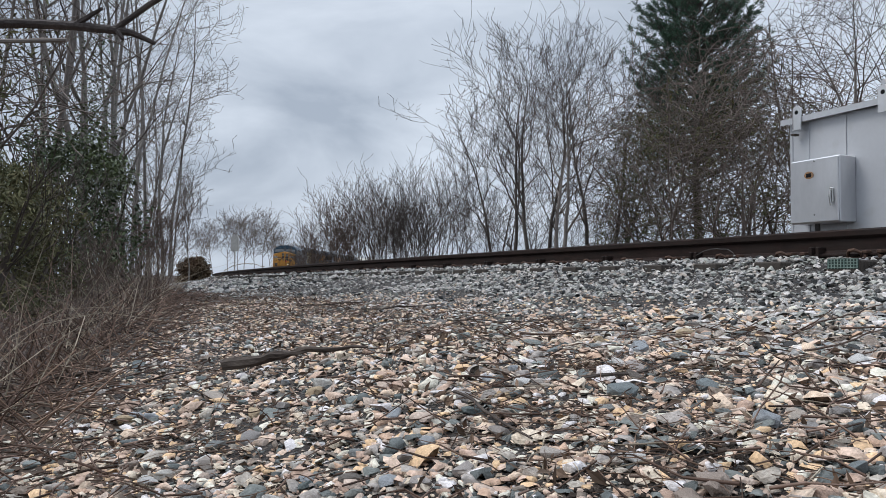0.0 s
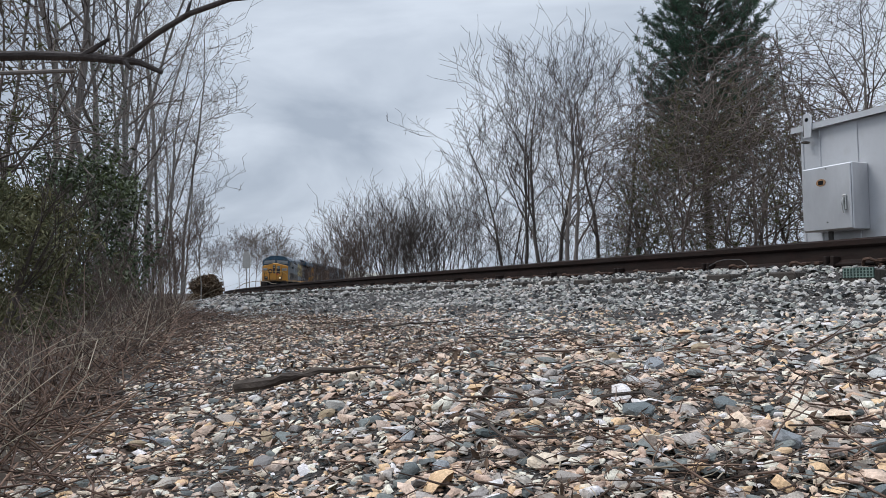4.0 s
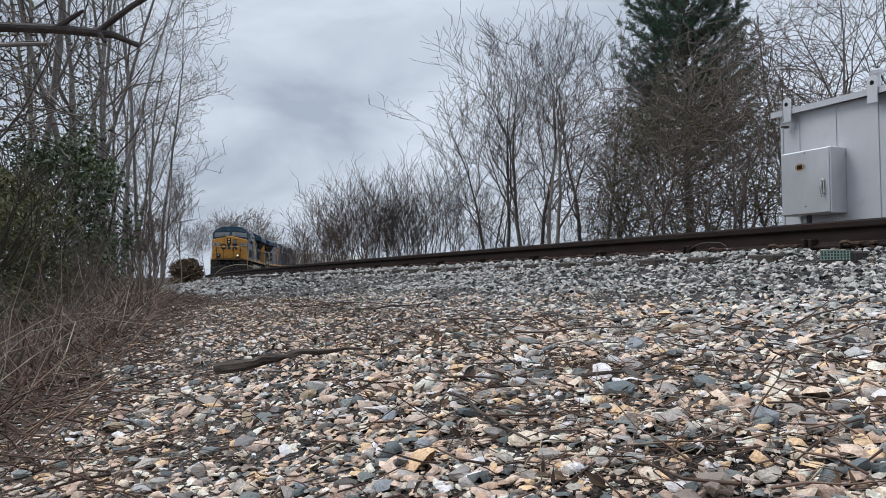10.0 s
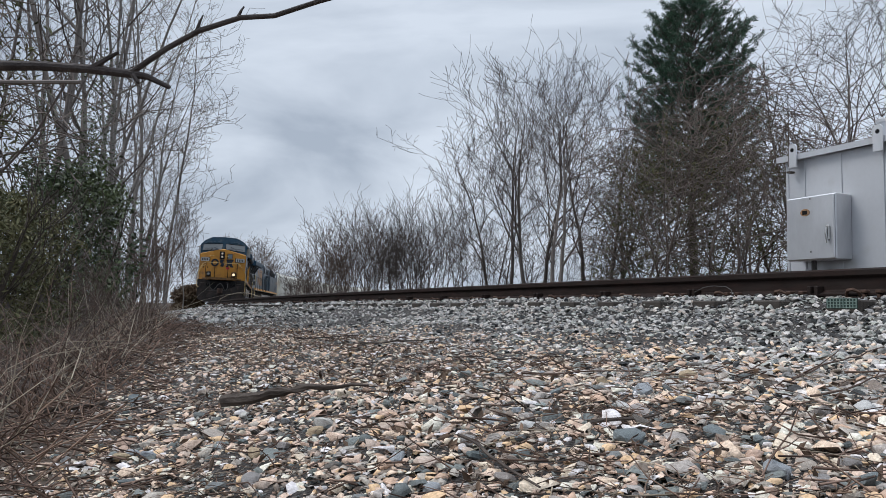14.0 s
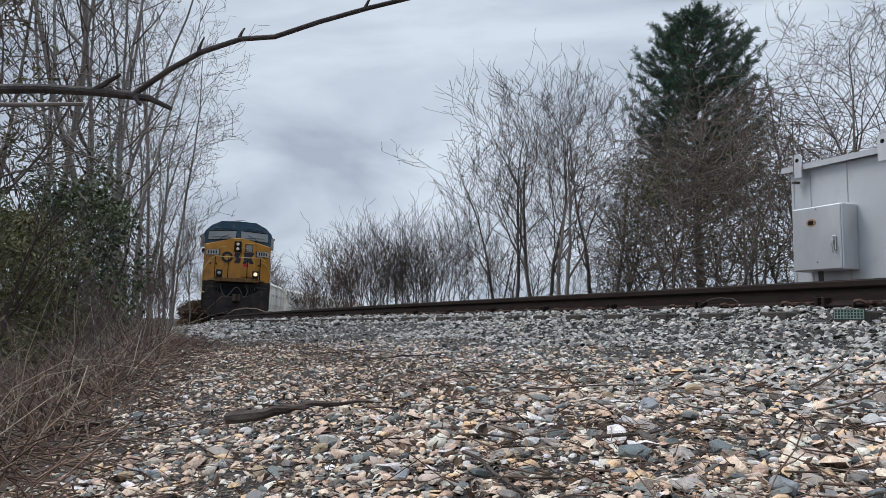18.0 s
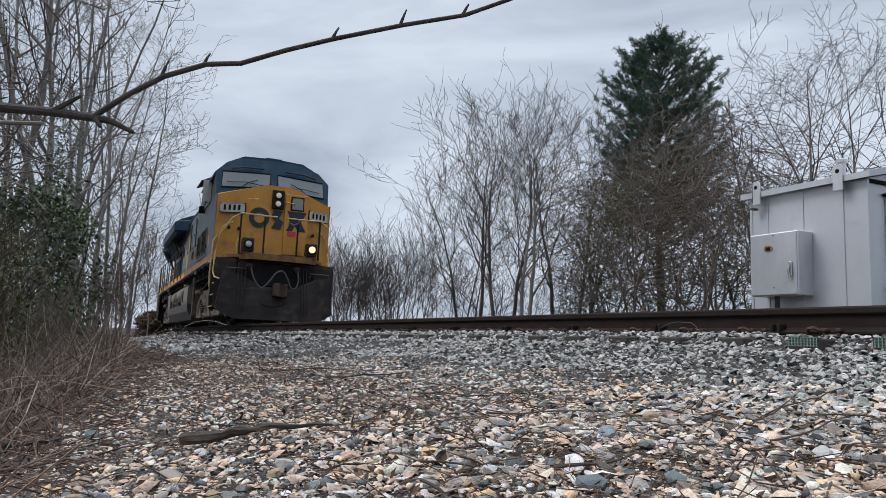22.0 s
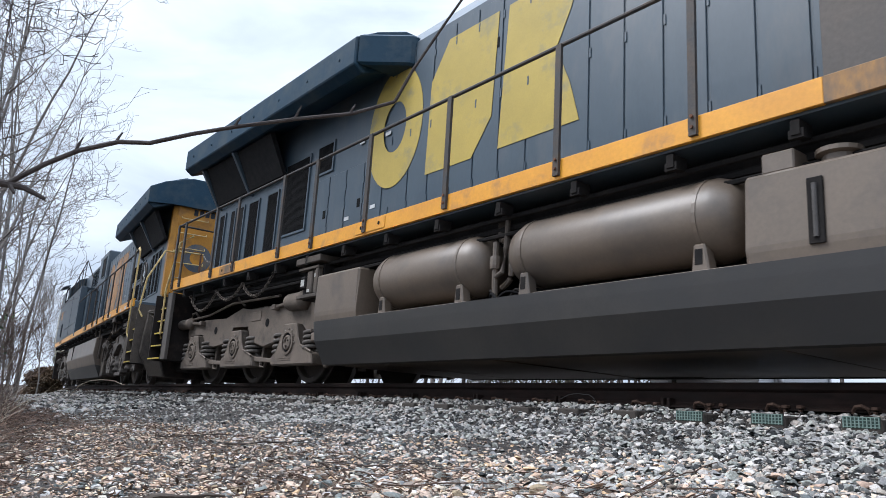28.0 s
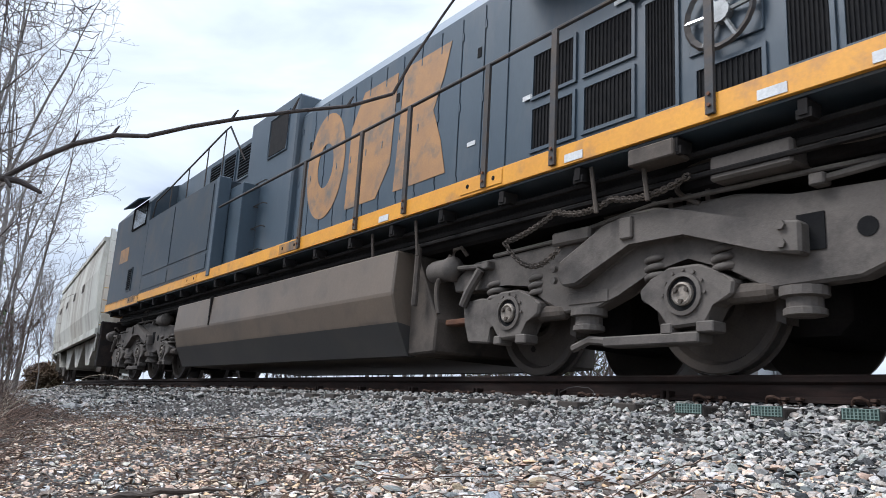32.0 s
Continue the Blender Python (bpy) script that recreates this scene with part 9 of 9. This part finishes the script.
def near_branch():
    """The bare branch that hangs close before the camera."""
    e = HANGING["branch"] = thing("hanging_branch", "close bare grey-brown branch with buds, reaching in from a tree", "branch")
    main = [(-1.9, 1.34, 1.5), (-1.3, 1.32, 1.45), (-0.792, 1.299, 1.44), (-0.733, 1.296, 1.44), (-0.644, 1.292, 1.435), (-0.57, 1.29, 1.427)]
    part("limb", tube(main, 0.0105, 10, 0.0075), "near_bark", e)
    part("spur", tube([(-0.57, 1.29, 1.427), (-0.54, 1.289, 1.422), (-0.501, 1.289, 1.404)], 0.0075, 8, 0.004), "near_bark", e)
    part("spur", tube([(-0.565, 1.285, 1.424), (-0.553, 1.28, 1.408)], 0.005, 6, 0.003), "near_bark", e)
    part("spur", tube([(-0.64, 1.29, 1.436), (-0.612, 1.286, 1.452), (-0.59, 1.28, 1.462)], 0.006, 6, 0.003), "near_bark", e)
    shoot = [(-0.57, 1.289, 1.429), (-0.508, 1.282, 1.471), (-0.45, 1.275, 1.502), (-0.38, 1.277, 1.528), (-0.319, 1.27, 1.53), (-0.24, 1.258, 1.553), (-0.155, 1.245, 1.573), (-0.039, 1.228, 1.596), (0.067, 1.213, 1.613), (0.15, 1.198, 1.642)]
    part("shoot", tube(shoot, 0.0052, 8, 0.0034), "near_bark", e)
    part("shoot_tip", tube([(0.15, 1.198, 1.642), (0.18, 1.18, 1.705), (0.235, 1.16, 1.80), (0.3, 1.14, 1.91), (0.36, 1.12, 2.02)], 0.0034, 7, 0.002), "near_bark", e)
    for k, (x, y, z) in enumerate(((-0.45, 1.275, 1.502), (-0.38, 1.277, 1.528), (-0.155, 1.245, 1.573), (-0.039, 1.228, 1.596), (0.067, 1.213, 1.613))):
        up = 1 if k % 3 else 1.4
        part("bud", tube([(x - 0.004, y, z), (x + 0.002, y - 0.002, z + 0.012 * up), (x + 0.006, y, z + 0.02 * up)], 0.0034, 6, 0.0015), "near_bark", e)
    second = [(-1.9, 1.5, 1.5), (-1.2, 1.42, 1.45), (-0.85, 1.4, 1.44), (-0.7, 1.38, 1.437)]
    part("back_limb", tube(second, 0.0055, 7, 0.004), "bark", e)


near_branch()
# ---- movement of the train ----
def vehicle_pose(s, half):
    """Stands a vehicle on the arc by its two trucks."""
    a, b = arc(s - half, -GAUGE / 2), arc(s + half, -GAUGE / 2)
    f = (a - b).normalized()
    return Matrix.Translation((a + b) / 2) @ Matrix.Rotation(math.atan2(f.y, f.x), 4, "Z") @ Matrix.Rotation(-math.asin(f.z), 4, "Y") @ Matrix.Rotation(-LEAN, 4, "X")


# seconds, and how far the leading lamps are from the near point of the arc
RUN = [(0.0, 102.95), (2.0, 95.72), (5.5, 83.2), (9.0, 70.48), (13.0, 55.01), (16.0, 42.8), (19.0, 30.49), (22.0, 18.17), (24.5, 8.0), (26.5, -0.3), (28.5, -8.6), (30.5, -16.9), (32.0, -23.13)]


def ahead_at(t):
    return float(np.interp(t, [r[0] for r in RUN], [r[1] for r in RUN]))


def motions():
    for ob, behind, half in VEHICLES:
        walk(ob, [(t, vehicle_pose(s + behind, half)) for t, s in RUN])
    # the close branch is shifted after 24.4 s to fit the camera's view
    still, aside = pose(0, 0, 0), pose(-0.015, 0.065, 0.045)
    walk(HANGING["branch"], [(0.0, still), (24.4, still), (26.5, aside), (32.0, aside)])
    start = RUN[0][1]
    for axle, x, r in WHEELSETS:
        rows = []
        for k in range(161):
            t = k * 0.2
            turn = (start - ahead_at(t)) / r
            rows.append((t, Matrix.Translation((x, 0, r)) @ Matrix.Rotation(turn, 4, "Y")))
        walk(axle, rows)


motions()
